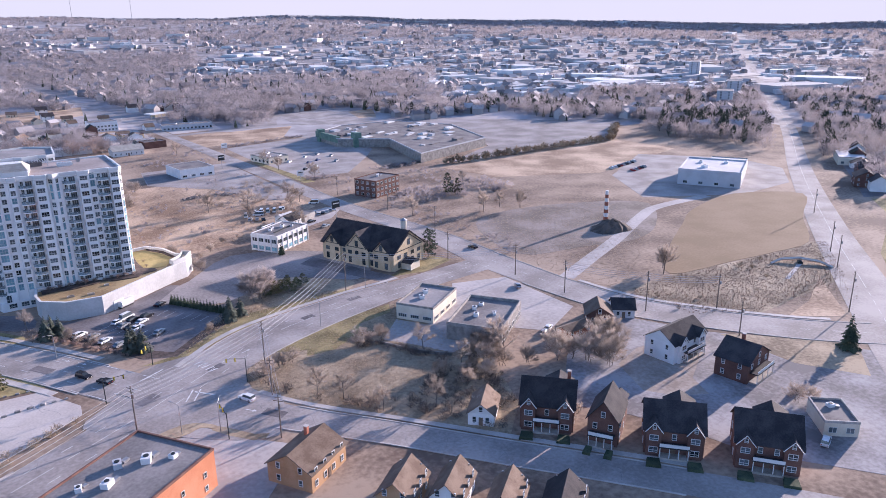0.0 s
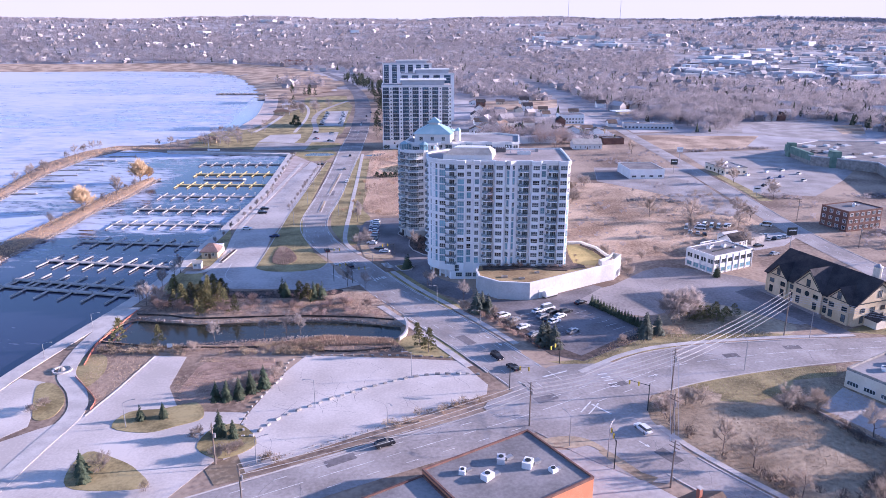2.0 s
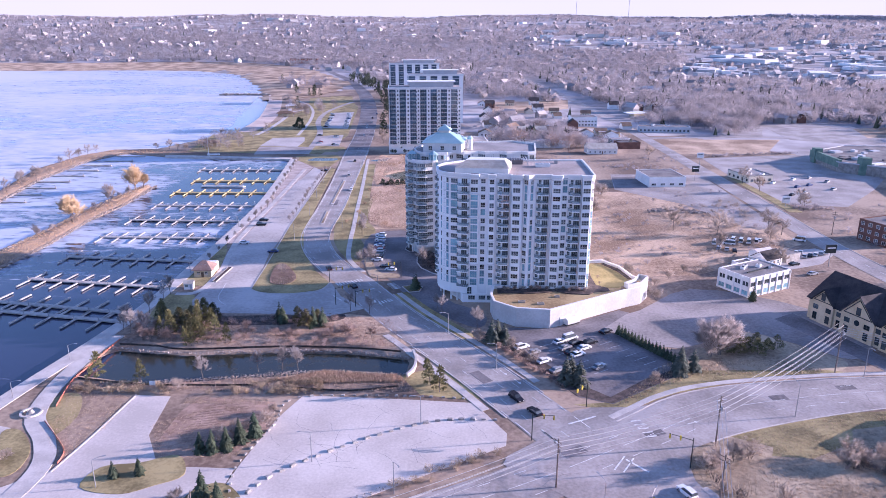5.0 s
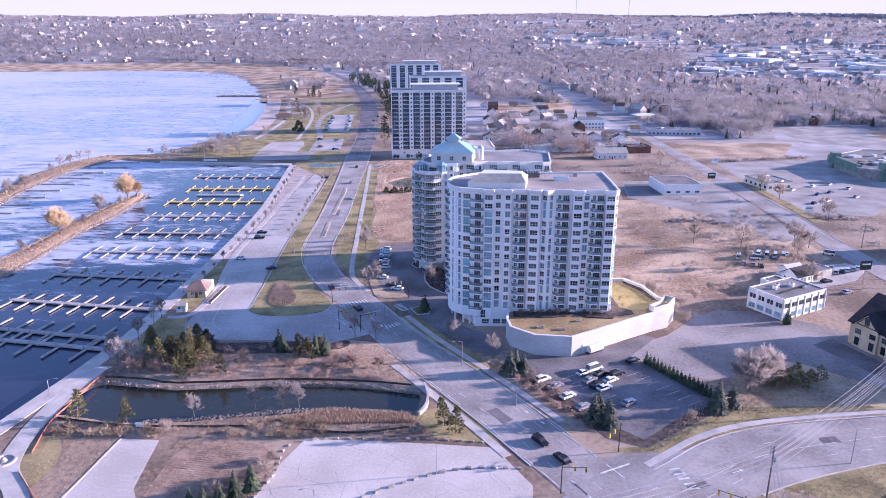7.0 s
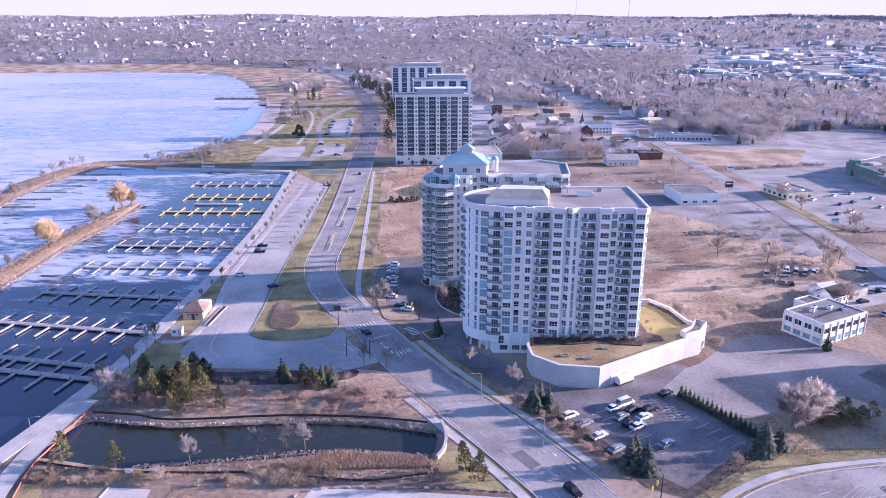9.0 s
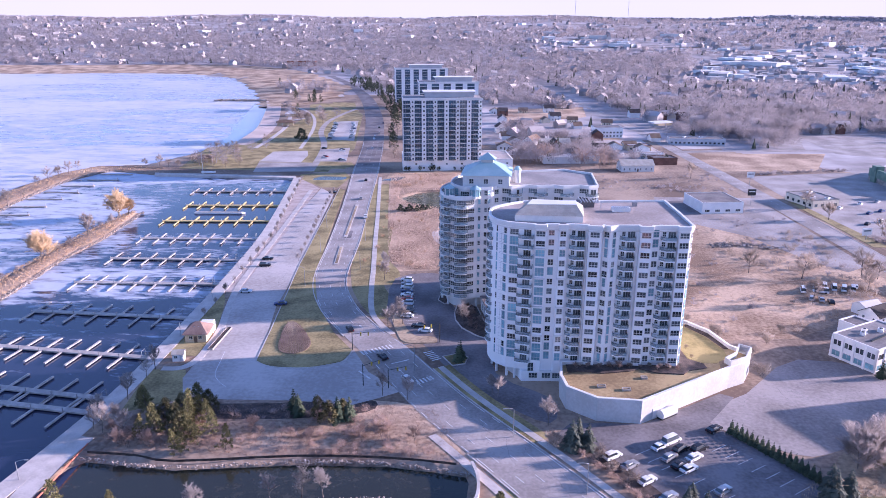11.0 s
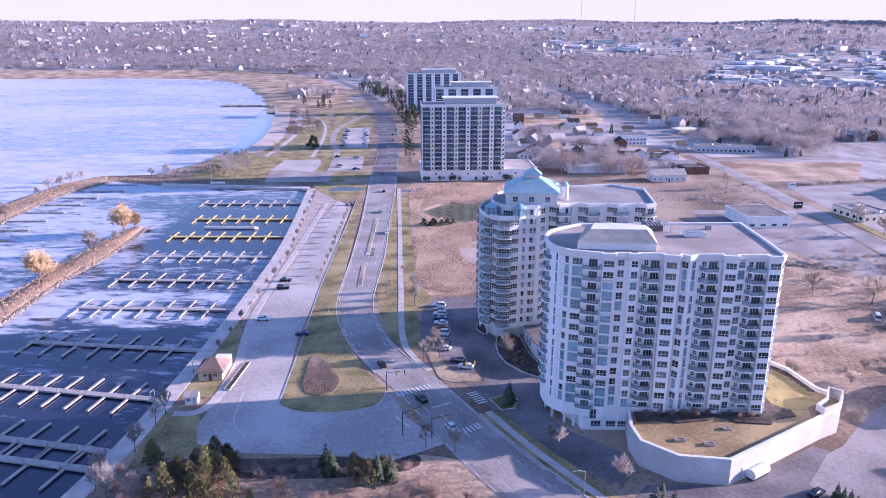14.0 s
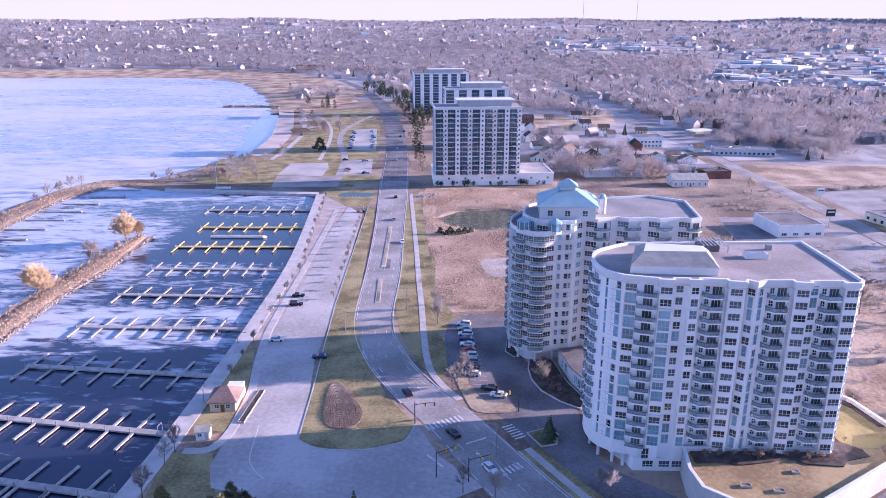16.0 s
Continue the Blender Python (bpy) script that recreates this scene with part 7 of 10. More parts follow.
for y0, y1, d, n in ((246, 255.9, "dock_deck", 7), (238.9, 248.5, "dock_deck", 6), (270.7, 278.7, "dock_deck", 8), (301, 306, "dock_deck", 7), (334, 334.5, "dock_deck", 7), (363, 364, "dock_deck", 7), (394, 393.5, "dock_deck", 7)):
    dock(y0, -161.5, y1, d, "weathered grey floating dock with finger piers", n)
for y0, y1 in ((425.3, 424), (457.6, 456.4)):
    dock(y0, -163.5, y1, "dock_yellow", "new yellow timber floating dock with finger piers", 7, x0=-109.5)
dock(491.8, -172, 490.5, "dock_deck", "weathered grey floating dock with finger piers", 7, x0=-116)
for i in range(9):
    y = 398 + 17.5 * i
    t = thing("floating_dock", pose(-254.5 - 4.5 * math.sin((y - 390) / 165 * 3.14) + (6 if y > 520 else 0), y, -1.0, 0, 0, 2), "narrow floating dock beside the outer breakwater", "dock", "outer docks")
    part("walkway", Geo().box(11, 0, 0, 20, 1.2, 0.4), M["wood"], t)
    part("ramp", Geo().box(0.4, 0, 0.3, 2.4, 0.9, 0.15), M["steel"], t)
    part("mooring_post", Geo().tube((20.4, 0, -2), (20.4, 0, 1.6), 0.15, 0.15, 6), M["wood"], t)
t = thing("barge", pose(-140, 441, -1.1, 0, 0, 0), "low white work float moored in the marina", "float")
part("hull", Geo().prism(ccw([(-13, -1.2), (12, -1.2), (13.5, 0), (12, 1.2), (-13, 1.2)]), 0, 0.7), M["siding"], t)
part("deck", Geo().box(-0.5, 0, 0.7, 24, 2.0, 0.08), M["dock_deck"], t)


# ---- poles, lamps and wires ----
def utility_pole(x, y, h, rot, arms=2):
    t = thing("utility_pole", pose(x, y, 0, 0, 0, rot), "tall dark wooden utility pole with crossarms", "pole", "utility poles")
    part("post", Geo().tube((0, 0, -0.3), (0, 0, h), 0.2, 0.13, 8), M["pole_wood"], t)
    for i in range(arms):
        a = part("crossarm", Geo().box(0, 0.16, h - 0.6 - 0.9 * i, 2.4, 0.12, 0.14), M["pole_wood"], t)
    part("transformer", Geo().tube((0, -0.4, h - 3.4), (0, -0.4, h - 2.4), 0.27, 0.27, 10), M["steel"], t)
    return t


def street_lamp(x, y, h, rot, arm=2.2):
    t = thing("street_lamp", pose(x, y, 0, 0, 0, rot), "slim grey metal street lamp with a curved arm", "street lamp", "street lamps")
    part("post", Geo().tube((0, 0, -0.2), (0, 0, h - 0.5), 0.11, 0.07, 8), M["steel"], t)
    part("arm", Geo().sweep([Vector((arm * s, 0, h - 0.5 + 0.6 * math.sin(s * math.pi / 2))) for s in (0, .3, .65, 1)], 0.05, 6), M["steel"], t)
    part("lamp_head", Geo().box(arm + 0.25, 0, h + 0.03, 0.75, 0.28, 0.13), M["steel"], t)
    return t


def signal(x, y, h, rot):
    t = thing("traffic_signal", pose(x, y, 0, 0, 0, rot), "traffic signal on a long mast arm", "traffic signal", "traffic signals")
    part("post", Geo().tube((0, 0, -0.2), (0, 0, h), 0.13, 0.1, 8), M["dark_metal"], t)
    part("mast_arm", Geo().tube((0, 0, h - 0.6), (5.0, 0, h), 0.08, 0.06, 6), M["dark_metal"], t)
    for d in (2.6, 4.8):
        s = part("signal_head", Geo().box(d, 0, h - 1.1, 0.36, 0.3, 1.05), mat("signal_yellow", (0.62, 0.46, 0.05), None, 1, 0.6, 0, 0, 3), t)
        for k in range(3):
            part("signal_lens", Geo().tube((d, -0.15, h - 0.93 + 0.33 * k), (d, -0.2, h - 0.93 + 0.33 * k), 0.11, 0.11, 8), M["dark_metal"], s)
    return t


POLES = [(105.2, 208.5, 14.8, 55), (60.6, 171.7, 12.5, 40), (22.5, 155.0, 11.5, 120), (49.2, 131.8, 11, 130), (55, 151.9, 10.5, 130), (-36, 121.5, 11, 120), (154.7, 215.6, 12, 0), (173.3, 252.6, 12, 0), (164.7, 185.6, 12, 10), (166.5, 161, 12, 10),
         (176, 133, 14, 20), (196.7, 120.9, 12, 40), (183.7, 103.8, 11, 40), (228.4, 94, 14, 40), (268.5, 119, 13, 40), (286, 131, 13, 40), (176, 300, 11, 0), (170, 345, 11, 0), (340, 168, 12, 40), (-46.7, 137.9, 10, 100)]
for p in POLES:
    utility_pole(*p)
for x, y, h, r in ((-29.8, 162.4, 8, 200), (-6.9, 178.5, 8, 200), (-10.8, 151.8, 8, -60), (38.5, 142.5, 8, 60), (30.7, 146.5, 8, 120), (84.2, 184.8, 9, 100), (-72.6, 152.1, 7, 20), (-37.7, 137.7, 7, 20), (112, 206.5, 9, -90), (-1.5, 229.5, 8, 200), (12.3, 208, 8, 200),
                   (-27, 263, 8, 180), (-72, 330, 8, 180), (-74, 372, 8, 180), (-78, 410, 8, 180), (-82, 450, 8, 180), (-57, 390, 8, 180), (-54, 350, 8, 180), (-61, 440, 8, 180), (-65, 490, 8, 180), (-102, 285, 5, 0), (-103, 318, 5, 0), (-103, 350, 5, 0), (-109, 210, 5, 0), (-112, 188, 5, 0)):
    street_lamp(x, y, h, r)
for x, y, h, r in ((52.2, 162.5, 7.5, 160), (34, 188, 7, 230), (19, 172.5, 7, -10), (39, 138, 7, 90), (-20.5, 282.2, 6.5, 200), (-40.4, 254, 6.5, 30), (-46.4, 275.6, 6, 5), (-33.4, 252.6, 6, 15)):
    signal(x, y, h, r)


def wires(a, b, n, spread, drop, sag, name_label):
    """A bundle of cables between two pole heads."""
    t = thing("power_line", pose(a[0], a[1], 0), name_label, "cables", "power lines")
    for i in range(n):
        f = i / max(n - 1, 1) - 0.5
        v = Vector((b[0] - a[0], b[1] - a[1], 0)).normalized()
        s = Vector((-v.y, v.x, 0)) * spread * f
        p, q = Vector((0, 0, a[2] - drop * (i % 4))) + s, Vector((b[0] - a[0], b[1] - a[1], b[2] - drop * (i % 4))) + s
        pts = [p.lerp(q, k / 10) - Vector((0, 0, sag * 4 * (k / 10) * (1 - k / 10))) for k in range(11)]
        part("cable", Geo().sweep(pts, 0.05, 3), M["cable"], t)
    return t


wires((105.2, 208.5, 14.3), (60.6, 171.7, 12.0), 8, 2.6, 1.1, 1.2, "bundle of sagging power cables across the street")
wires((60.6, 171.7, 12.0), (22.5, 155, 11.0), 8, 2.6, 0.9, 1.0, "bundle of sagging power cables across the junction")
wires((22.5, 155, 11.0), (-36, 121.5, 10.6), 6, 2.2, 0.9, 1.2, "power cables along the cross street")
wires((60.6, 171.7, 12.0), (55, 151.9, 10), 3, 1.8, 0.8, 0.4, "power cables over the kerb")
wires((55, 151.9, 10), (49.2, 131.8, 10.6), 3, 1.8, 0.8, 0.5, "power cables over the street")
wires((105.2, 208.5, 14.0), (164.7, 185.6, 11.6), 4, 2.0, 0.9, 1.2, "power cables to the avenue")
wires((166.5, 161, 11.6), (176, 133, 13.5), 4, 2.0, 0.9, 0.7, "power cables along the avenue")
wires((176, 133, 13.5), (196.7, 120.9, 11.6), 4, 2.0, 0.9, 0.6, "power cables along the avenue")


# ---- harbour hut, booth and park things ----
def harbour_hut():
    t = thing("harbour_hut", pose(-95.7, 283.6, 0, 0, 0, 4), "small pale harbour hut with a red-brown pyramid roof", "hut")
    part("wall", Geo().box(0, 0, 0, 6.4, 7.0, 2.8), M["tan_render"], t)
    part("roof", Geo().hip(-3.2, 3.2, -3.5, 3.5, 2.8, 5.6, 3.1, 0.7), mat("red_brown_shingle", (0.19, 0.12, 0.098), (0.28, 0.19, 0.155), 0.4, 0.9, 0, 0.3, 4), t)
    part("annex", Geo().box(1.4, 5.2, 0, 4.0, 3.4, 3.3), M["siding"], t)
    sm = window_meshes(1.2, 1.2, 2, 2, M["frame"], M["glass"])
    put_window(t, sm, -1.4, -3.5, 1.1), put_window(t, sm, 1.4, -3.5, 1.1), put_window(t, sm, 3.2, 0, 1.1, 90)
    part("door", Geo().box(0, -3.53, 0, 0.95, 0.1, 2.1), M["brown_shingle"], t)
    for x in (-0.6, 0.7):
        part("roof_vent", Geo().box(x, -1.5, 3.9, 0.5, 0.5, 0.7), M["steel"], t)


def ticket_booth():
    t = thing("ticket_booth", pose(-96.2, 268.4, 0, 0, 0, 8), "small white booth with a pitched grey roof", "booth")
    part("wall", Geo().box(0, 0, 0, 3.2, 2.6, 2.3), M["siding"], t)
    part("gable_wall", Geo().wedge(-1.55, 1.55, -1.3, 1.3, 2.3, 3.1), M["siding"], t)
    part("roof", Geo().gable(-1.6, 1.6, -1.3, 1.3, 2.3, 3.2, 0.1, 0.25), M["tile"], t)
    put_window(t, window_meshes(1.0, 0.9, 2, 1, M["frame"], M["glass"]), -0.6, -1.3, 1.0)
    part("door", Geo().box(0.9, -1.33, 0, 0.8, 0.08, 1.95), M["grey_panel"], t)


harbour_hut(), ticket_booth()
bed = thing("flower_bed", pose(-65.5, 282, 0.16), "egg-shaped bed of reddish trimmed shrubs in rows", "flower bed")
rim = smooth([(-3.6, -5.5), (-4.9, 3), (-5.4, 10), (-4.6, 14.3), (-2.4, 13.8), (.5, 9.5), (3.3, 4), (5.6, -1.8), (5.1, -6.6), (2, -9.3), (-1.5, -8.6)], 6, True)
part("bed_soil", Geo().prism(ccw(rim), 0, 0.12), M["scrub"], bed)
shrub_g = Geo()
srng = random.Random(3)
for i in range(9):                             # rows of small clipped mounds, one ring inside the other
    f, run = .96 - i * .11, 0.0
    for p, q in zip(rim, rim[1:] + rim[:1]):
        seg = f * math.hypot(q[0] - p[0], q[1] - p[1])
        while run < seg:
            x, y = (f * (p[k] + (q[k] - p[k]) * run / max(seg, .01)) + srng.uniform(-.07, .07) for k in (0, 1))
            tall = srng.uniform(.4, .62)
            for k in range(14):
                a, e_ = srng.uniform(0, 6.28), srng.uniform(.1, .34)
                base = Vector((x + math.cos(a) * e_ * .4, y + math.sin(a) * e_ * .4, .1))
                tip = Vector((x + math.cos(a) * e_, y + math.sin(a) * e_, .12 + tall * srng.uniform(.55, 1)))
                side = Vector((-math.sin(a), math.cos(a), 0)) * .09
                shrub_g.add([base - side, base + side, tip], [(0, 1, 2)])
            run += .78
        run -= seg
tagged(part("planting", shrub_g, M["red_twig"], bed), kind="stuff")
flag = thing("flagpole", pose(-182.5, 539.3, 0), "tall white flagpole on the quay", "flagpole")
part("pole", Geo().tube((0, 0, 0), (0, 0, 14.5), 0.16, 0.08, 8), M["band"], flag)
part("base", Geo().box(0, 0, 0, 1.4, 1.4, 0.5), M["concrete"], flag)
part("boom", Geo().box(3.5, 0, 0.5, 9, 1.2, 1.0), M["siding"], flag)


def scatter_rocks(name, label, line, n, w, s0, s1, z=-0.6, seed=0):
    """Loose rocks heaped along a line."""
    rng = random.Random(seed)
    g = Geo()
    L = smooth(line, 8)
    for i in range(n):
        f = rng.random() * (len(L) - 1)
        k = int(f)
        p, q = L[k], L[min(k + 1, len(L) - 1)]
        x, y = p[0] + (q[0] - p[0]) * (f - k) + rng.uniform(-w, w), p[1] + (q[1] - p[1]) * (f - k) + rng.uniform(-w, w)
        s = rng.uniform(s0, s1)
        v = [Vector((a * s * rng.uniform(.6, 1.1), b * s * rng.uniform(.6, 1.1), c * s * rng.uniform(.5, .9))) for a, b, c in ((-1, -1, -.4), (1, -1, -.4), (1, 1, -.4), (-1, 1, -.4), (-.6, -.7, .8), (.7, -.6, .8), (.6, .7, .8), (-.7, .6, .8))]
        zz = z + rng.uniform(-.3, .5)
        g.add([(x + a.x, y + a.y, zz + a.z) for a in v], [(4, 5, 6, 7), (0, 1, 5, 4), (1, 2, 6, 5), (2, 3, 7, 6), (3, 0, 4, 7)])
    return tagged(part(name, g, M["rock_heap"]), label, "rocks", kind="stuff")


scatter_rocks("riprap", "heaped grey-brown rocks along the breakwater", [(-180, 440), (-178.5, 395), (-181, 362), (-179, 325), (-180, 284), (-180, 200)], 1700, 0.9, 0.12, 0.4, -0.7, 1)
scatter_rocks("riprap", "heaped grey-brown rocks along the breakwater", [(-186, 443), (-191, 406), (-192, 374), (-192, 338), (-194, 298), (-196, 200)], 1400, 0.9, 0.12, 0.4, -0.7, 2)
scatter_rocks("riprap", "heaped rocks along the outer breakwater", [(-250, 549), (-261, 515), (-259, 455), (-248, 395), (-235, 320)], 1200, 1.0, 0.15, 0.5, -0.7, 3)
scatter_rocks("riprap", "rocks edging the channel", CHANNEL[1:6], 700, 0.45, 0.09, 0.26, -0.55, 4)
scatter_rocks("riprap", "rocks edging the channel", CHANNEL[6:], 500, 0.45, 0.09, 0.24, -0.6, 5)
scatter_rocks("rubble", "rough rubble and weeds along the lot", [(-40, 137), (-22, 147.6), (-10.5, 154.8), (11.3, 168)], 220, 0.7, 0.06, 0.2, 0.03, 6)
scatter_rocks("riprap", "rocky jetty in the frozen bay", [(-328, 1009), (-295, 1012), (-262, 1011)], 250, 3.0, 1.0, 2.2, -0.4, 7)
stone_m = [Geo().add([(-.9, -.45, 0), (.9, -.5, 0), (.85, .5, 0), (-.9, .45, 0), (-.7, -.35, .62), (.75, -.4, .58), (.7, .4, .66), (-.75, .35, .6)],
                     [(3, 2, 1, 0), (4, 5, 6, 7), (0, 1, 5, 4), (1, 2, 6, 5), (2, 3, 7, 6), (3, 0, 4, 7)]).mesh("boulder", M["stone"]) for _ in range(1)]


def boulders(line, step, label, s=1.0):
    L = smooth(line, 20)
    run, last = 0.0, L[0]
    for p in L:
        run += math.hypot(p[0] - last[0], p[1] - last[1])
        if run >= step or p is L[0]:
            run = 0.0
            a = math.degrees(math.atan2(p[1] - last[1], p[0] - last[0])) if p is not L[0] else 0
            b = new("boulder", stone_m[0])
            k = s * tree_rng.uniform(0.55, 0.85)
            b.matrix_basis = pose(p[0], p[1], 0.02, 0, 0, a + tree_rng.uniform(-12, 12)) @ Matrix.Diagonal((k, k, k, 1))
            tagged(b, label, "boulder", "row of boulders")
        last = p


boulders([(-42, 149), (-36.5, 158), (-25.3, 167.5), (-12.5, 175.9), (-1.2, 180.5), (11, 181)], 2.6, "squared pale boulder in a row across the lot")
boulders([(-44, 149), (-45.8, 161), (-42, 177), (-39.5, 190), (-14, 192), (5, 191)], 2.2, "squared pale boulder edging the lot", 0.75)
net = thing("safety_fence", pose(0, 0, 0), "sagging orange plastic safety net beside the harbour path", "fence")
for NL in (smooth([(-101, 224), (-101.4, 205), (-101.6, 197), (-98.6, 184)], 5), smooth([(-97.5, 177), (-90.2, 169.5), (-86, 164.5), (-85, 160)], 5)):
    for p, q in zip(NL, NL[1:]):
        v = Vector((q[0] - p[0], q[1] - p[1]))
        part("net_panel", Geo().box((p[0] + q[0]) / 2, (p[1] + q[1]) / 2, 0.05, v.length, 0.05, 0.4, math.degrees(math.atan2(v.y, v.x))), M["fence"], net)
silt = mat("black_fabric", (0.035, 0.028, 0.025), (0.085, 0.068, 0.058), 0.8, 0.9, 0, 0.2, 3.0)
for line in ([(-99.5, 220.6), (-88, 219.6), (-78, 217.6), (-51, 220.3), (-30, 220), (-15, 218)], [(-101, 199), (-84, 196.2), (-63, 196), (-53, 196.6)], [(-46, 196), (-38, 195), (-26, 194.2), (-14, 197)]):
    f_ = thing("silt_fence", pose(0, 0, 0), "low black fabric silt fence along the channel bank", "fence", "silt fences")
    L_ = smooth(line, 3)
    for p, q in zip(L_, L_[1:]):
        v = Vector((q[0] - p[0], q[1] - p[1]))
        part("fabric", Geo().box((p[0] + q[0]) / 2, (p[1] + q[1]) / 2, -0.1, v.length + .05, 0.05, 0.6, math.degrees(math.atan2(v.y, v.x))), silt, f_)
fount = thing("stone_circle", pose(-103, 180.7, 0.1), "small ring of stones with a low centrepiece", "fountain")
c24 = [(2.6 * math.cos(a), 2.6 * math.sin(a)) for a in np.linspace(0, 6.283, 19)[:-1]]
part("kerb_ring", Geo().ring(c24, inset(c24, 0.5), 0, 0.4), M["concrete"], fount)
part("centrepiece", Geo().tube((0, 0, 0), (0, 0, 1.0), 0.9, 0.35, 8), M["stone"], fount)
sgn = thing("notice_board", pose(-78.6, 194.6, 0), "small white notice board on two posts", "sign")
part("board", Geo().box(0, 0, 0.7, 1.6, 0.08, 1.2), M["siding"], sgn)
for x in (-0.7, 0.7):
    part("post", Geo().box(x, 0.08, -0.1, 0.1, 0.1, 2.0), M["wood"], sgn)
tank = thing("trailer", pose(37.6, 239.6, 0, 0, 0, 34), "white rounded tank trailer beside the podium wall", "trailer")
part("tank", Geo().tube((-2.6, 0, 1.5), (2.6, 0, 1.5), 1.2, 1.2, 16), M["siding"], tank)
part("chassis", Geo().box(0, 0, 0.25, 5.4, 1.6, 0.3), M["dark_metal"], tank)
culv = thing("culvert", pose(262, 130, 0, 0, 0, -50), "pale concrete culvert headwall beside the road", "culvert")
part("headwall", Geo().sweep([(-11, -3, .3), (-7, 1, 1.0), (0, 2.2, 1.6), (7, 1, 1.0), (11, -3, .3)], .55, 4), M["concrete"], culv)
part("spillway", Geo().add([(-.9, 0, .08), (.9, 0, .08), (-7, -20, .08), (-8.6, -20, .08)], [(0, 3, 2, 1)]), M["concrete"], culv)
part("opening", Geo().tube((0, 1.5, .2), (0, -.6, .2), 1.0, 1.0, 14), M["dark_metal"], culv)
grove(REDDISH, [(-11 + 3.2 * math.cos(i * 2.4) * (i % 3) / 2 - i % 2 + .12 * (18 - i), 292 + 1.25 * i) for i in range(16)], 0.35, 0.6, "shrub", "dark bare shrub in the forecourt island", "shrub", "forecourt shrubs")
for i in range(11):
    plant(BUSHY[i % 3], 18 + 2.7 * i, 255.9 + 0.4 * math.sin(i * 2), 0.22 + 0.05 * (i % 3), 50 * i, "shrub", "small bare shrub in the podium planting bed", "shrub", "podium shrubs", 5.5)
for i, (x, y) in enumerate(((62, 276), (61, 281), (56, 289), (70, 262), (69, 270), (73, 276), (80, 284), (66, 288), (88, 292), (60, 300))):
    plant(BUSHY[i % 3], x, y, 0.6 + 0.1 * (i % 4), 40 * i, "bare_tree", "bare bushy tree behind the podium", "tree", "trees behind the podium")
plant(SPRUCE[1], 103.0, 262.0, 0.85, 40, "spruce_tree", "dark spruce in front of the white office", "tree")
plant(SPRUCE[0], 201, 80.2, 1.55, 0, "spruce_tree", "tall dark spruce on the grass triangle", "tree")
plant(SHADY[0], -147.7, 679, 2.3, 0, "pine_tree", "wide dark evergreen on the park lawn", "tree", "", 0)
grove(BARE, [(-191, 622), (-187, 624), (-199, 622), (-178, 600), (-170, 655), (-160, 770), (-165, 790), (-172, 800), (-178, 810), (-168, 815), (-184, 830), (-190, 845), (-160, 850), (-196, 870), (-205, 890), (-150, 790), (-155, 815)], 0.9, 1.5, "bare_tree", "bare tree in the lakeside park", "tree", "park trees")
grove(PINE, [(-204, 995), (-228, 1027), (-235, 1056), (-206, 1034), (-192, 872), (-299, 1240), (-210, 1063), (-200, 1000), (-196, 990), (-188, 985)], 0.6, 0.9, "pine_tree", "dark evergreen in the lakeside park", "tree", "park evergreens")
grove(PINE, [(-66, 640), (-68, 650), (-72, 690), (-75, 764), (-78, 780), (-74, 800), (-82, 830), (-86, 850), (-84, 870), (-98, 940), (-102, 960), (-96, 900), (-108, 985), (-112, 1010), (-118, 1040), (-122, 1066), (-90, 925), (-80, 815)], 0.7, 1.1, "pine_tree", "dark green pine beside the lakeside road", "tree", "roadside pines")
grove(BARE, [(-62, 600), (-64, 615), (-70, 720), (-84, 900), (-92, 880), (-80, 740)], 0.9, 1.3, "bare_tree", "bare tree beside the lakeside road", "tree", "roadside bare trees")

for x, y, w_, d_, lb in ((-195.5, 581, 12, 8, "small dark-roofed shelter on the shore lawn"), (-183.5, 776, 17, 9, "low dark-roofed park pavilion by the beach"), (-193, 846, 13, 8, "low pale park building behind the beach")):
    pv = thing("park_pavilion", pose(x, y, 0, 0, 0, 12), lb, "pavilion")
    part("wall", Geo().box(0, 0, 0, w_ - 2, d_ - 2, 2.9), M["tan_render"], pv)
    part("roof", Geo().hip(-w_ / 2, w_ / 2, -d_ / 2, d_ / 2, 2.9, 5.2, 4.0, .5), M["roof_pale" if w_ == 13 else "brown_shingle"], pv)
    for i in range(4):
        part("post", Geo().box(-w_ / 2 + .4 + (w_ - .8) * i / 3, -d_ / 2, 0, .25, .25, 2.9), M["band"], pv)

grove(BUSHY, [(-70.5, 135), (-75, 134), (-58, 128), (-98.5, 158), (-97, 161), (-45, 141), (-43.5, 143), (-52, 170), (-50, 173), (-47, 175)], 0.5, 0.9, "bare_tree", "low bare bushy tree", "tree", "bare bushy trees")
grove(SPRUCE, [(-73.5, 133.5), (-72, 131)], 0.7, 0.9, "spruce_tree", "small dark spruce on the plaza oval", "tree", "spruces by the plaza")

hw = thing("headwall", pose(-10.5, 209.5, 0, 0, 0, 0), "concrete headwall where the channel meets the road", "wall")
part("wall", Geo().fence(smooth([(-1.0, 8.5), (0.2, 3), (0, -3), (-1.6, -7)], 4), -2.2, .9, .5), M["concrete"], hw)
part("coping", Geo().fence(smooth([(-1.0, 8.5), (0.2, 3), (0, -3), (-1.6, -7)], 4), .9, 1.05, .7), M["concrete"], hw)


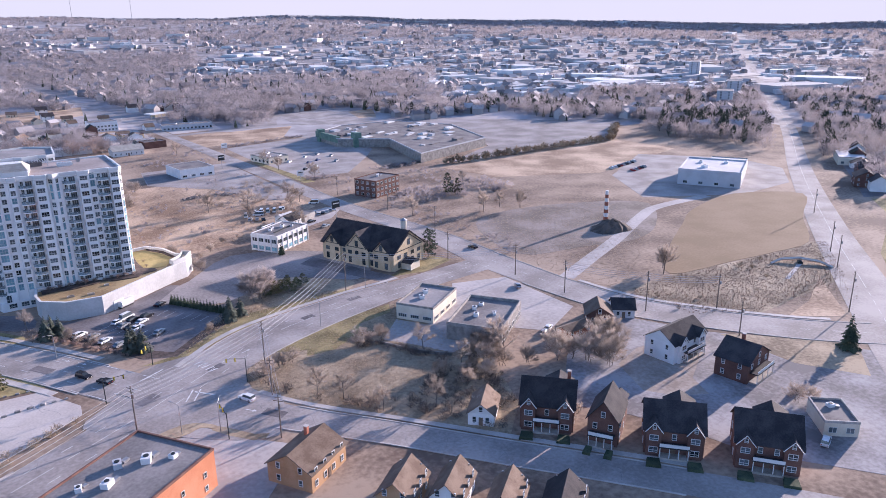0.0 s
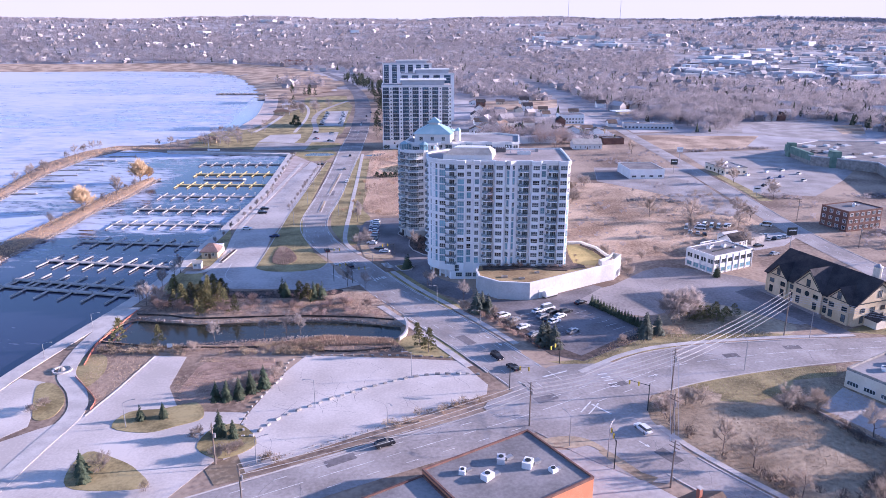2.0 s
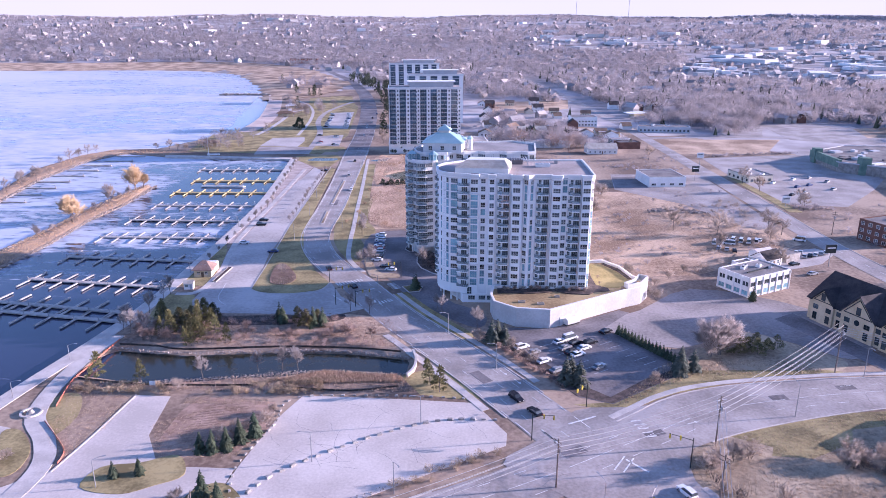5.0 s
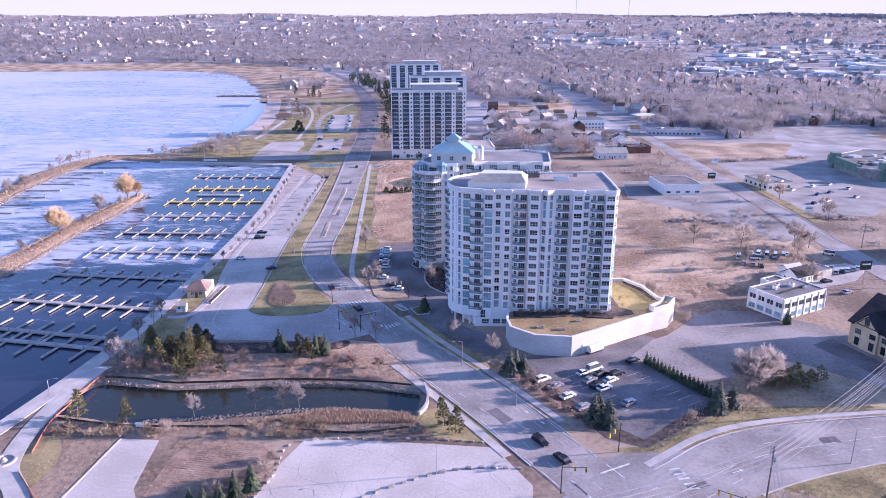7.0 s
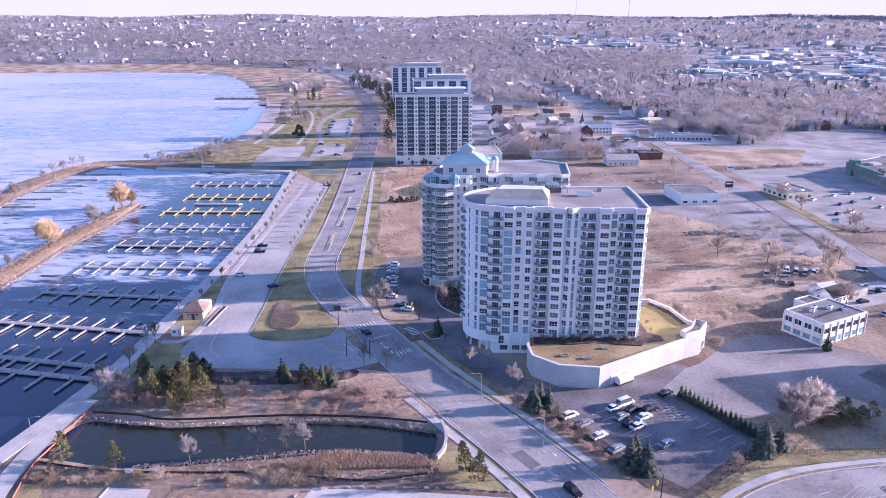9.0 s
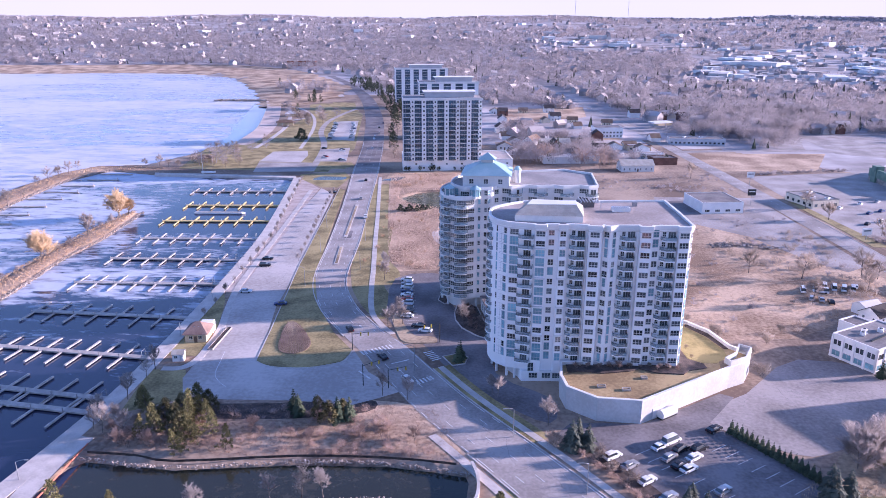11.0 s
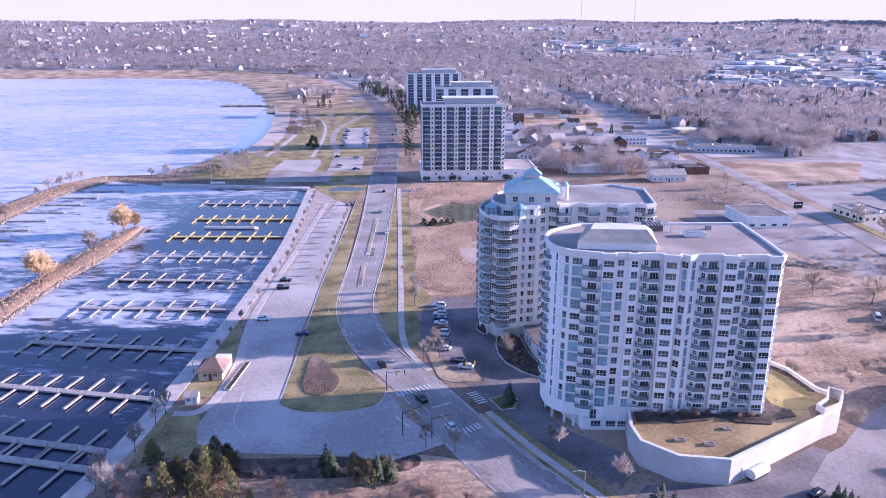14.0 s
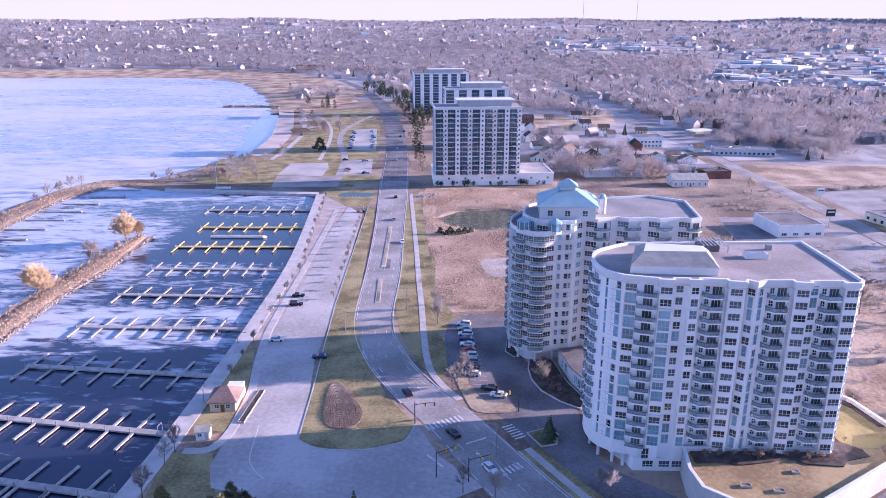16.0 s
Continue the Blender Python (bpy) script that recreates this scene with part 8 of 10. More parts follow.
# ---- houses and low buildings ----
def corner_pose(x, y, rot, w, d):
    """The pose of a block whose front left corner stands at x, y."""
    c, s = math.cos(radians(rot)), math.sin(radians(rot))
    return pose(x + c * w / 2 - s * d / 2, y + s * w / 2 + c * d / 2, 0, 0, 0, rot)


HW = {"mid": window_meshes(1.0, 1.5, 1, 2, M["band"], M["glass"]), "wide": window_meshes(1.9, 1.4, 2, 2, M["band"], M["glass"]), "small": window_meshes(0.8, 1.0, 1, 2, M["band"], M["glass"])}


SIMPLE = [Geo().box(0, -.03, 0, w_, .06, h_).mesh("window", M["glass"]) for w_, h_ in ((1.0, 1.5), (1.7, 1.5))]


def house(m, w, d, eave, ridge, wall, roof, label, axis="x", gables=(), porch=False, storeys=2, chimney=None, group="", plain=False, wing=False):
    t = thing("house", m, label, "house", group)
    part("wall", Geo().box(0, 0, 0, w, d, eave), M[wall], t)
    if axis == "x":
        part("gable_wall", Geo().wedge(-w / 2 + .02, w / 2 - .02, -d / 2, d / 2, eave, ridge - .05), M[wall], t)
    else:
        part("gable_wall", Geo().wedge(-w / 2, w / 2, -d / 2 + .02, d / 2 - .02, eave, ridge - .05, "y"), M[wall], t)
    r = part("roof", Geo().gable(-w / 2, w / 2, -d / 2, d / 2, eave, ridge, 0.18, 0.45, axis), M[roof], t)
    for x, gw, gh in gables:
        b = part("front_bay", Geo().box(x, -d / 2 - 0.4, 0, gw, 0.9, eave), M[wall], t)
        part("bay_gable", Geo().wedge(x - gw / 2, x + gw / 2, -d / 2 - .85, -d / 2 + d * .3, eave, eave + gh, "y"), M[wall], b)
        part("bay_roof", Geo().gable(x - gw / 2, x + gw / 2, -d / 2 - .85, -d / 2 + d * .3, eave, eave + gh + .1, 0.16, 0.3, "y"), M[roof], b)
        for s in (-1, 1):
            a = Vector((x + s * (gw / 2 + .32), -d / 2 - 1.2, eave - gh * .6 / gw))
            part("barge_board", Geo().tube(a, Vector((x, -d / 2 - 1.2, eave + gh + .12)), 0.1, 0.1, 4), M["band"], b)
        for k in range(storeys):
            put_window(t, HW["wide" if gw > 3 else "mid"], x, -d / 2 - .85, 0.9 + 2.9 * k)
        put_window(t, HW["small"], x, -d / 2 - .85, eave + .3)
    if not gables or w > 9:
        n = 2 if plain else max(2, int(w / 3.2))
        for k in range(storeys):
            for i in range(n):
                x = -w / 2 + w * (i + .5) / n
                if all(abs(x - g[0]) > g[1] / 2 + .6 for g in gables) and (k or not porch):
                    if plain:
                        part("window", SIMPLE[0], None, t, m=pose(x, -d / 2, .9 + 2.9 * k))
                    else:
                        put_window(t, HW["mid"], x, -d / 2, 0.9 + 2.9 * k)
    for sgn, rot in ((1, 90), (-1, -90)):
        for k in range(0 if plain else storeys):
            for i in range(2):
                put_window(t, HW["mid"], sgn * w / 2, -d / 4 + d / 2 * i, 0.9 + 2.9 * k, rot)
    if axis == "y" and not plain:
        put_window(t, HW["mid"], 0, -d / 2, eave + 0.4)
    if porch:
        pw = w - sum(g[1] for g in gables) if gables else w * .8
        p = part("porch", Geo().box(0, -d / 2 - 1.1, 0, pw, 2.2, 0.5), M["wood"], t)
        part("porch_roof", Geo().box(0, -d / 2 - 1.1, 2.9, pw + .3, 2.4, 0.22), M[roof], p)
        part("porch_rail", Geo().box(0, -d / 2 - 2.1, 3.12, pw, 0.08, 0.8), M["band"], p)
        for i in range(4):
            part("porch_post", Geo().box(-pw / 2 + .15 + (pw - .3) * i / 3, -d / 2 - 2.05, .5, .16, .16, 2.4), M["band"], p)
        part("door", Geo().box(0, -d / 2 - .03, .5, 1.0, .1, 2.1), M["brown_shingle"], t)
    else:
        part("door", Geo().box(w * .18 if gables else 0, -d / 2 - .03, .1, 1.0, .1, 2.1), M["brown_shingle"], t)
    if wing:                                    # lower wing at the back, and a fenced front garden
        b = part("rear_wing", Geo().box(w * .16, d / 2 + 2.6, 0, w * .55, 5.2, eave * .86), M[wall], t)
        part("wing_gable", Geo().wedge(w * .16 - w * .275, w * .16 + w * .275, d / 2, d / 2 + 5.15, eave * .86, eave * .86 + w * .16, "y"), M[wall], b)
        part("wing_roof", Geo().gable(w * .16 - w * .275, w * .16 + w * .275, d / 2 - .3, d / 2 + 5.2, eave * .86, eave * .86 + w * .17, .16, .3, "y"), M[roof], b)
        for s in (-1, 1):
            part("front_hedge", Geo().prism(ccw([(s * w * .34 - w * .13, -d / 2 - 5.6), (s * w * .34 + w * .13, -d / 2 - 5.6), (s * w * .34 + w * .11, -d / 2 - 2.6), (s * w * .34 - w * .11, -d / 2 - 2.6)]), 0, .7, .06), M["needle"], t, "dark clipped front hedge")
    if chimney:
        c = part("chimney", Geo().box(chimney[0], chimney[1], eave, .8, .8, ridge - eave + 1.0), M["brick"], t)
        part("chimney_cap", Geo().box(chimney[0], chimney[1], ridge + 1.0, 1.0, 1.0, .15), M["concrete"], c)
    return t


def flat_block(m, w, d, h, wall, roof, label, category="building", name="building", win=None, rows=1, units=(), parapet=0.5, sides="fl"):
    """A flat-roofed block with a parapet, windows on the front (f), left (l) and right (r), and rooftop units."""
    t = thing(name, m, label, category)
    part("wall", Geo().box(0, 0, 0, w, d, h), M[wall], t)
    q = [(-w / 2, -d / 2), (w / 2, -d / 2), (w / 2, d / 2), (-w / 2, d / 2)]
    part("roof", Geo().box(0, 0, h, w - .6, d - .6, .12), M[roof], t)
    part("parapet", Geo().ring(inset(q, -.06), inset(q, .32), h, h + parapet), M[{"white_wall": "grey_panel", "grey_panel": "grey_panel", "cream": "stone", "stone": "stone"}.get(wall, "dark_brick")] if wall != "siding" else M["siding"], t)
    if win:
        for s in sides:
            L, rot, base = {"f": (w, 0, d), "l": (d, -90, w), "r": (d, 90, w)}[s]
            n = max(1, int(L / win[1]))
            for k in range(rows):
                for i in range(n):
                    u = -L / 2 + L * (i + .5) / n
                    x, y = {"f": (u, -d / 2), "l": (-w / 2, u), "r": (w / 2, u)}[s]
                    if win[0] is SIMPLE:
                        part("window", SIMPLE[1], None, t, m=pose(x, y, .9 + 2.9 * k, 0, 0, rot))
                    else:
                        put_window(t, win[0], x, y, 0.9 + 3.1 * k, rot)
    for x, y, sx, sy, sz in units:
        u = part("rooftop_unit", Geo().box(x, y, h + .12, sx, sy, sz, (x * 37 + y * 11) % 50), M["grey_panel" if int(x * 3) % 3 else "siding"], t)
        part("unit_fan", Geo().tube((x, y, h + .12 + sz), (x, y, h + .25 + sz), min(sx, sy) * .32, min(sx, sy) * .32, 10), M["dark_metal"], u)
        part("unit_duct", Geo().box(x + sx * .9, y, h + .12, sx * .7, sy * .6, sz * .45), M["steel"], u)
    return t


def chalet():
    w, d, eave, ridge = 36.0, 20.0, 7.2, 14.2
    t = thing("gabled_hall", corner_pose(115.6, 248.6, -67.8, w, d), "cream three-gabled inn with a steep dark shingle roof", "building")
    part("wall", Geo().box(0, 0, 0, w, d, eave), M["tan_render"], t)
    part("gable_wall", Geo().wedge(-w / 2 + .02, w / 2 - .02, -d / 2, d / 2, eave, ridge - .1), M["tan_render"], t)
    part("roof", Geo().gable(-w / 2, w / 2, -d / 2, d / 2, eave, ridge, .25, .7), M["shingle"], t)
    arch = window_meshes(1.5, 2.4, 2, 2, M["dark_metal"], M["glass"])
    sqw = window_meshes(1.9, 1.5, 2, 2, M["dark_metal"], M["glass"])
    for x, gw, gh in ((-12.2, 8.0, 4.0), (0.5, 11.5, 6.2), (12.6, 8.0, 4.0)):
        b = part("front_gable", Geo().box(x, -d / 2 - .35, 0, gw, .8, eave), M["tan_render"], t)
        part("gable_face", Geo().wedge(x - gw / 2, x + gw / 2, -d / 2 - .75, -d / 2 + 5, eave, eave + gh, "y"), M["tan_render"], b)
        part("gable_roof", Geo().gable(x - gw / 2, x + gw / 2, -d / 2 - .75, -d / 2 + gh * 1.4, eave, eave + gh + .2, .25, .5, "y"), M["shingle"], b)
        for s in (-1, 1):
            part("timber", Geo().tube((x + s * gw * .42, -d / 2 - .85, eave + .15), (x, -d / 2 - .85, eave + gh * .85), .14, .14, 4), M["dark_metal"], b)
        part("timber", Geo().box(x, -d / 2 - .82, eave + .05, gw * .85, .14, .25), M["dark_metal"], b)
        put_window(t, arch, x, -d / 2 - .75, eave + .5)
        for u in (-gw * .3, gw * .3):
            put_window(t, sqw, x + u, -d / 2 - .75, 4.3), put_window(t, arch, x + u, -d / 2 - .75, .8)
    part("round_window", Geo().tube((.5, -d / 2 - .74, 5.2), (.5, -d / 2 - .85, 5.2), .9, .9, 18), M["glass"], t)
    for x in (-6.4, 7.4):
        put_window(t, sqw, x, -d / 2, 4.3), put_window(t, arch, x, -d / 2, .8)
    for s, rot in ((1, 90), (-1, -90)):
        for y in (-6.5, -2.2, 2.2, 6.5):
            put_window(t, sqw, s * w / 2, y, 4.3, rot), put_window(t, arch, s * w / 2, y, .8, rot)
        put_window(t, arch, s * w / 2, 0, 8.6, rot)
        for k in (-1, 1):
            part("timber", Geo().tube((s * (w / 2 + .1), k * 8.5, eave + .3), (s * (w / 2 + .1), 0, ridge - 1.2), .16, .16, 4), M["dark_metal"], t)
        part("timber", Geo().box(s * (w / 2 + .06), 0, eave, .14, 17, .3), M["dark_metal"], t)
    c = part("chimney", Geo().tube((11, 6.5, eave), (11, 6.5, ridge + 1.6), 1.3, 1.3, 10), M["cream"], t)
    part("chimney_cap", Geo().tube((11, 6.5, ridge + 1.6), (11, 6.5, ridge + 2.6), 1.5, .3, 10), M["steel"], c)
    part("porch", Geo().box(w / 2 + 2.2, -2, 0, 4.4, 6, 2.7), M["cream"], t)
    part("porch_roof", Geo().gable(w / 2, w / 2 + 4.6, -5, 1, 2.7, 4.2, .2, .3), M["shingle"], t)
    g = Geo()
    tagged(slab("pavement", [(104, 246), (112, 251), (127, 211), (121, 207)], 0.07, M["dark_asphalt"], "dark asphalt strip in front of the inn", "driveway"))
    slab("lawn", [(124, 212), (131, 215), (152, 224), (156, 215), (140, 209)], 0.05, M["lawn"], "grass corner beside the inn", "lawn")
    return t


chalet()
pair = window_meshes(1.7, 1.5, 2, 2, M["frame"], M["glass"])
white_office = flat_block(corner_pose(102.4, 264.5, 29.6, 21, 13.5), 21, 13.5, 7.0, "siding", "worn_roof", "white two-storey flat-roofed office with dark windows between pilasters", "office", "office_building", None, 2, ((3, 1, 2, 1.5, 1), (-4, 2, 1.6, 1.4, .9), (-1, 3.4, 1.2, 1.2, .8), (5.5, -2, 1.4, 1.0, .7)), .4)
house(pose(124.4, 309.6, 0, 0, 0, 22), 7.4, 6, 3.0, 4.4, "siding", "roof_pale", "small white shed with a pale pitched roof", "x", storeys=1, plain=True)
flat_block(pose(134.0, 309.0, 0, 0, 0, 30), 8.5, 7, 3.0, "stone", "worn_roof", "low grey garage with a dark flat roof", "garage", "garage", None, 1, (), .3)
shopfront, upright = window_meshes(2.5, 1.7, 2, 1, M["grey_panel"], M["teal"]), window_meshes(0.9, 1.5, 1, 2, M["dark_metal"], M["glass"])
for L, rot, px, py in ((21, 0, 0, -6.75), (13.5, -90, -10.5, 0), (13.5, 90, 10.5, 0)):
    n = round(L / 3.4)
    for i in range(n + 1):
        u = -L / 2 + L * i / n
        x, y = (u, py) if rot == 0 else (px, u)
        part("pilaster", Geo().box(x, y, 0, 0.45, 0.45, 6.9), M["siding"], white_office)
        if i < n:
            u += L / n / 2
            x, y = (u, py) if rot == 0 else (px, u)
            put_window(white_office, shopfront, x, y, 0.7, rot)
            for e in (-0.62, 0.62):
                put_window(white_office, upright, x + (e if rot == 0 else 0), y + (0 if rot == 0 else e), 4.1, rot)
part("duct_line", Geo().box(1.0, -1.6, 7.2, 15, 0.5, 0.35, 4), M["dark_metal"], white_office)
flat_block(corner_pose(110.5, 288.5, 29.6, 8, 7), 8, 7, 3.4, "siding", "roof_felt", "small low white outbuilding", "shed", "shed", None)
house(pose(124, 303, 0, 0, 0, 30), 9, 7, 3.2, 5.6, "siding", "shingle", "small white workshop with a grey pitched roof", "x", storeys=1)
flat_block(corner_pose(183.5, 325, 22, 21, 15), 21, 15, 9.2, "dark_brick", "roof_felt", "three-storey red brick apartment block with white bays", "apartment block", "apartment_block", (window_meshes(1.8, 1.6, 2, 2, M["band"], M["glass"]), 3.4), 3, ((2, 1, 3, 1.2, 1.2),), .5, "flr")
flat_block(corner_pose(111.4, 443.1, 6, 22, 24), 22, 24, 5.6, "siding", "roof_felt", "white single-storey flat-roofed shed building", "building", "building", (window_meshes(2.6, 1.3, 3, 1, M["frame"], M["glass"]), 5.5), 1, (), .3, "fr")
# shopping centre
mall = thing("shopping_centre", pose(300, 470, 0), "sprawling low shopping centre with a cluttered flat roof", "shopping centre")
mo = ccw([(-55, 63), (-56, 21), (-25, -4), (-41, -73), (36, -45), (58, 32), (33, 84), (-20, 88)])
part("wall", Geo().prism(mo, 0, 6.2), M["stone"], mall)
part("roof", Geo().prism(inset(mo, .5), 6.2, 6.5), M["roof_felt"], mall)
part("parapet", Geo().ring(inset(mo, -.1), inset(mo, .5), 6.2, 6.9), M["grey_panel"], mall)
mr = random.Random(2)
for i in range(60):
    x, y = mr.uniform(-48, 50), mr.uniform(-50, 78)
    if signed(np.array([x]), np.array([y]), mo)[0] > 6:
        part("rooftop_unit", Geo().box(x, y, 6.5, mr.uniform(2, 10), mr.uniform(1.5, 6), mr.uniform(.4, 1.6), 20), M[("band", "roof_pale", "grey_panel", "roof_felt")[i % 4]], mall)
gl = mat("green_cladding", (.10, .17, .13), (.16, .24, .19), .3, .7, 0, .05, 2)
part("sign_tower", Geo().box(-54, 56, 0, 5, 5, 10), gl, mall)
part("green_front", Geo().box(-55, 42, 3, 2, 40, 5), gl, mall)
part("sign_tower", Geo().box(-44, 14, 0, 6, 6, 11), gl, mall)
flat_block(corner_pose(358.4, 221, 29.4, 40, 34), 40, 34, 8.4, "grey_panel", "roof_pale", "grey store with a bright white flat roof", "store", "store", (window_meshes(2.4, 1.6, 2, 1, M["frame"], M["glass"]), 7), 1, ((-8, 4, 3, 2.4, 1.4), (6, 8, 2.4, 2, 1.2), (10, -6, 3, 2, 1.2)), .8, "fl")
flat_block(corner_pose(396, 243, 29.4, 20, 22), 20, 22, 6, "cream", "roof_pale", "low pale wing of the store", "store", "store", None)
ch = thing("chimney_stack", pose(249.6, 219.8, 0), "banded brick chimney standing on cleared land", "chimney")
for i in range(8):
    part("band", Geo().tube((0, 0, 1.8 * i), (0, 0, 1.8 * i + 1.8), 1.15 - .05 * i, 1.1 - .05 * i, 12), M["band" if i % 2 else "brick"], ch)
mound = Geo()
mrng = random.Random(8)
rings = [[(math.cos(a) * r * mrng.uniform(.85, 1.15), math.sin(a) * r * mrng.uniform(.8, 1.1) * .8, h * mrng.uniform(.85, 1.1)) for a in np.linspace(0, 6.283, 21)[:-1]] for r, h in ((11, -.2), (8, 1.6), (4.5, 3.4), (1.5, 4.4))]
mound.add([p for r in rings for p in r] + [(0, 0, 4.6)], [(k * 20 + i, k * 20 + (i + 1) % 20, (k + 1) * 20 + (i + 1) % 20, (k + 1) * 20 + i) for k in range(3) for i in range(20)] + [(60 + i, 60 + (i + 1) % 20, 80) for i in range(20)])
tagged(part("earth_mound", mound, mat("dark_earth", (0.07, .055, .045), (.14, .11, .09), .3, .95, 0, .8, 1.5)), "dark mound of dug earth beside the chimney", "earth mound").matrix_basis = pose(240, 208, 0)

# orange brick block by the junction, with its lower wing
ob = flat_block(corner_pose(9.8, 107.9, 34.0, 26.0, 19.8), 26.0, 19.8, 8.4, "orange_brick", "worn_roof", "orange brick commercial block with a cluttered flat roof", "building", "building", (window_meshes(.9, 1.3, 1, 2, M["band"], M["glass"]), 6), 2,
                ((-4, 1, 2.2, 1.6, 1.2), (1.5, 4, 2.2, 1.6, 1.2), (5, 0, 2.4, 1.8, 1.3), (-7, 5, 1.6, 1.2, .9), (8, -4, 1.4, 1.4, .8)), .5, "fr")
flat_block(corner_pose(-13.5, 92.0, 34.0, 28.0, 19.4), 28.0, 19.4, 7.6, "orange_brick", "worn_roof", "lower orange brick wing with a flat roof", "building", "building", None, 1, ((0, 2, 2.2, 1.6, 1.1),), .4, "f")
flat_block(corner_pose(114.0, 165.4, 32.5, 19.5, 13), 19.5, 13, 4.8, "cream", "roof_mid", "low cream office with a grey flat roof and fascia", "office", "office_building", (window_meshes(3.0, 1.2, 4, 1, M["frame"], M["glass"]), 4), 1, ((-2, 1, 2, 1.5, 1), (3, 2, 2, 1.5, 1)), .7, "flr")
flat_block(corner_pose(121, 140, 36, 24, 17), 24, 17, 4.6, "stone", "worn_roof", "low stone-grey shop row with a dark flat roof", "shop", "shop_building", (window_meshes(2.4, 1.6, 2, 1, M["frame"], M["glass"]), 4), 1, ((-3, 2, 1.8, 1.4, 1), (2, 4, 1.8, 1.4, 1), (6, 3, 1.6, 1.4, .8), (0, -3, 2.2, 1, .7)), 1.0, "fr")
house(corner_pose(139.6, 131.5, 3, 11, 4.5), 11, 4.5, 2.6, 3.6, "brick", "brown_shingle", "long low red garage", "x", storeys=1)
house(pose(158.5, 137.5, 0, 0, 0, -40), 8, 9, 3.4, 6.0, "dark_brick", "brown_shingle", "small brown bungalow with a pitched roof", "y", storeys=1)
house(pose(168, 136, 0, 0, 0, -40), 7, 7, 3.2, 5.6, "siding", "shingle", "small white bungalow with a green-grey roof", "x", storeys=1)
house(corner_pose(151.9, 102.8, 5, 15.6, 9.6), 15.6, 9.6, 5.8, 9.0, "siding", "shingle", "white-sided two-storey house with a dark roof", "x", ((-4.5, 3.4, 1.8), (4.5, 3.4, 1.8)), True, 2)
house(corner_pose(158, 84.4, 9, 12.5, 9.0), 12.5, 9, 5.6, 9.2, "dark_brick", "shingle", "dark brick house with a steep dark roof", "y", (), True, 2, (2, 1))
row = "row of old brick houses"
house(corner_pose(87.5, 111.2, -46, 6.2, 9.5), 6.2, 9.5, 3.2, 5.8, "siding", "brown_shingle", "small white cottage with a tan pitched roof", "y", (), False, 1, group=row)
house(corner_pose(96.9, 103.3, -47, 12.4, 11), 12.4, 11, 6.2, 10.6, "dark_brick", "shingle", "big dark brick double house with twin front gables", "x", ((-4.2, 3.2, 2.0), (4.2, 3.2, 2.0)), True, 2, (4.5, 2.5), group=row, wing=True)
house(corner_pose(105.2, 89.8, -58, 6.8, 10), 6.8, 10, 6.4, 10.8, "dark_brick", "shingle", "narrow dark brick house with white porches", "y", (), True, 2, group=row, wing=True)
house(corner_pose(112.2, 79.5, -48, 12.6, 11), 12.6, 11, 6.2, 10.4, "dark_brick", "shingle", "red-brown brick double house with two front gables", "x", ((-4.3, 3.2, 2.0), (4.3, 3.2, 2.0)), True, 2, group=row, wing=True)
house(corner_pose(124.1, 65.1, -52, 13, 12), 13, 12, 6.0, 10.6, "dark_brick", "shingle", "big dark house with white trim and gabled bays", "x", ((-4.6, 3.4, 2.0), (4.6, 3.4, 2.0)), True, 2, group=row, wing=True)
flat_block(corner_pose(150.6, 60.1, -42, 7.6, 11), 7.6, 11, 3.4, "cream", "roof_felt", "low tan corner shop with a dark flat roof", "shop", "shop_building", (window_meshes(1.8, 1.5, 2, 1, M["frame"], M["glass"]), 2.6), 1, ((0, 2, 1.6, 1.4, .8),), .6, "fr")
house(corner_pose(46.4, 108.2, 31, 12.8, 11.5), 12.8, 11.0, 4.4, 7.6, "tan_brick", "brown_shingle", "tan brick house with a brown pitched roof", "x", (), False, 2, (3, 2), "houses south of the street")
for (x, y), w_, wl, rf, lb in (((60.5, 96.5), 9, "tan_brick", "brown_shingle", "tan brick house with a brown roof"), ((68.5, 90.5), 8, "siding", "brown_shingle", "white house with a brown pitched roof"),
                               ((75, 81.5), 8, "dark_brick", "brown_shingle", "dark house with a steep brown roof"), ((83, 74), 9, "dark_brick", "shingle", "dark house with a shingle roof")):
    house(pose(x, y, 0, 0, 0, 38), 10, w_ - 1.5, 3.6, 6.9, wl, rf, lb, "x", (), False, 2, None, "houses south of the street")
for x, y, h, r, bd in ((147, 300, 9, 10, "dark_metal"), (143.6, 462, 9, 5, "dark_metal"), (161.4, 510, 9, 5, "siding"), (171.4, 398, 5.5, 8, "siding")):
    sg = thing("sign_post", pose(x, y, 0, 0, 0, r), "roadside sign board on a steel post beside the avenue", "sign", "roadside signs")
    part("post", Geo().tube((0, 0, 0), (0, 0, h), .18, .15, 8), M["steel"], sg)
    part("board", Geo().box(0, 0, h - 3.4, 4.4, .4, 3.4), M[bd], sg)
    part("board_bar", Geo().box(0, -.23, h - 1.5, 3.4, .06, .5), M["siding" if bd == "dark_metal" else "dark_metal"], sg)


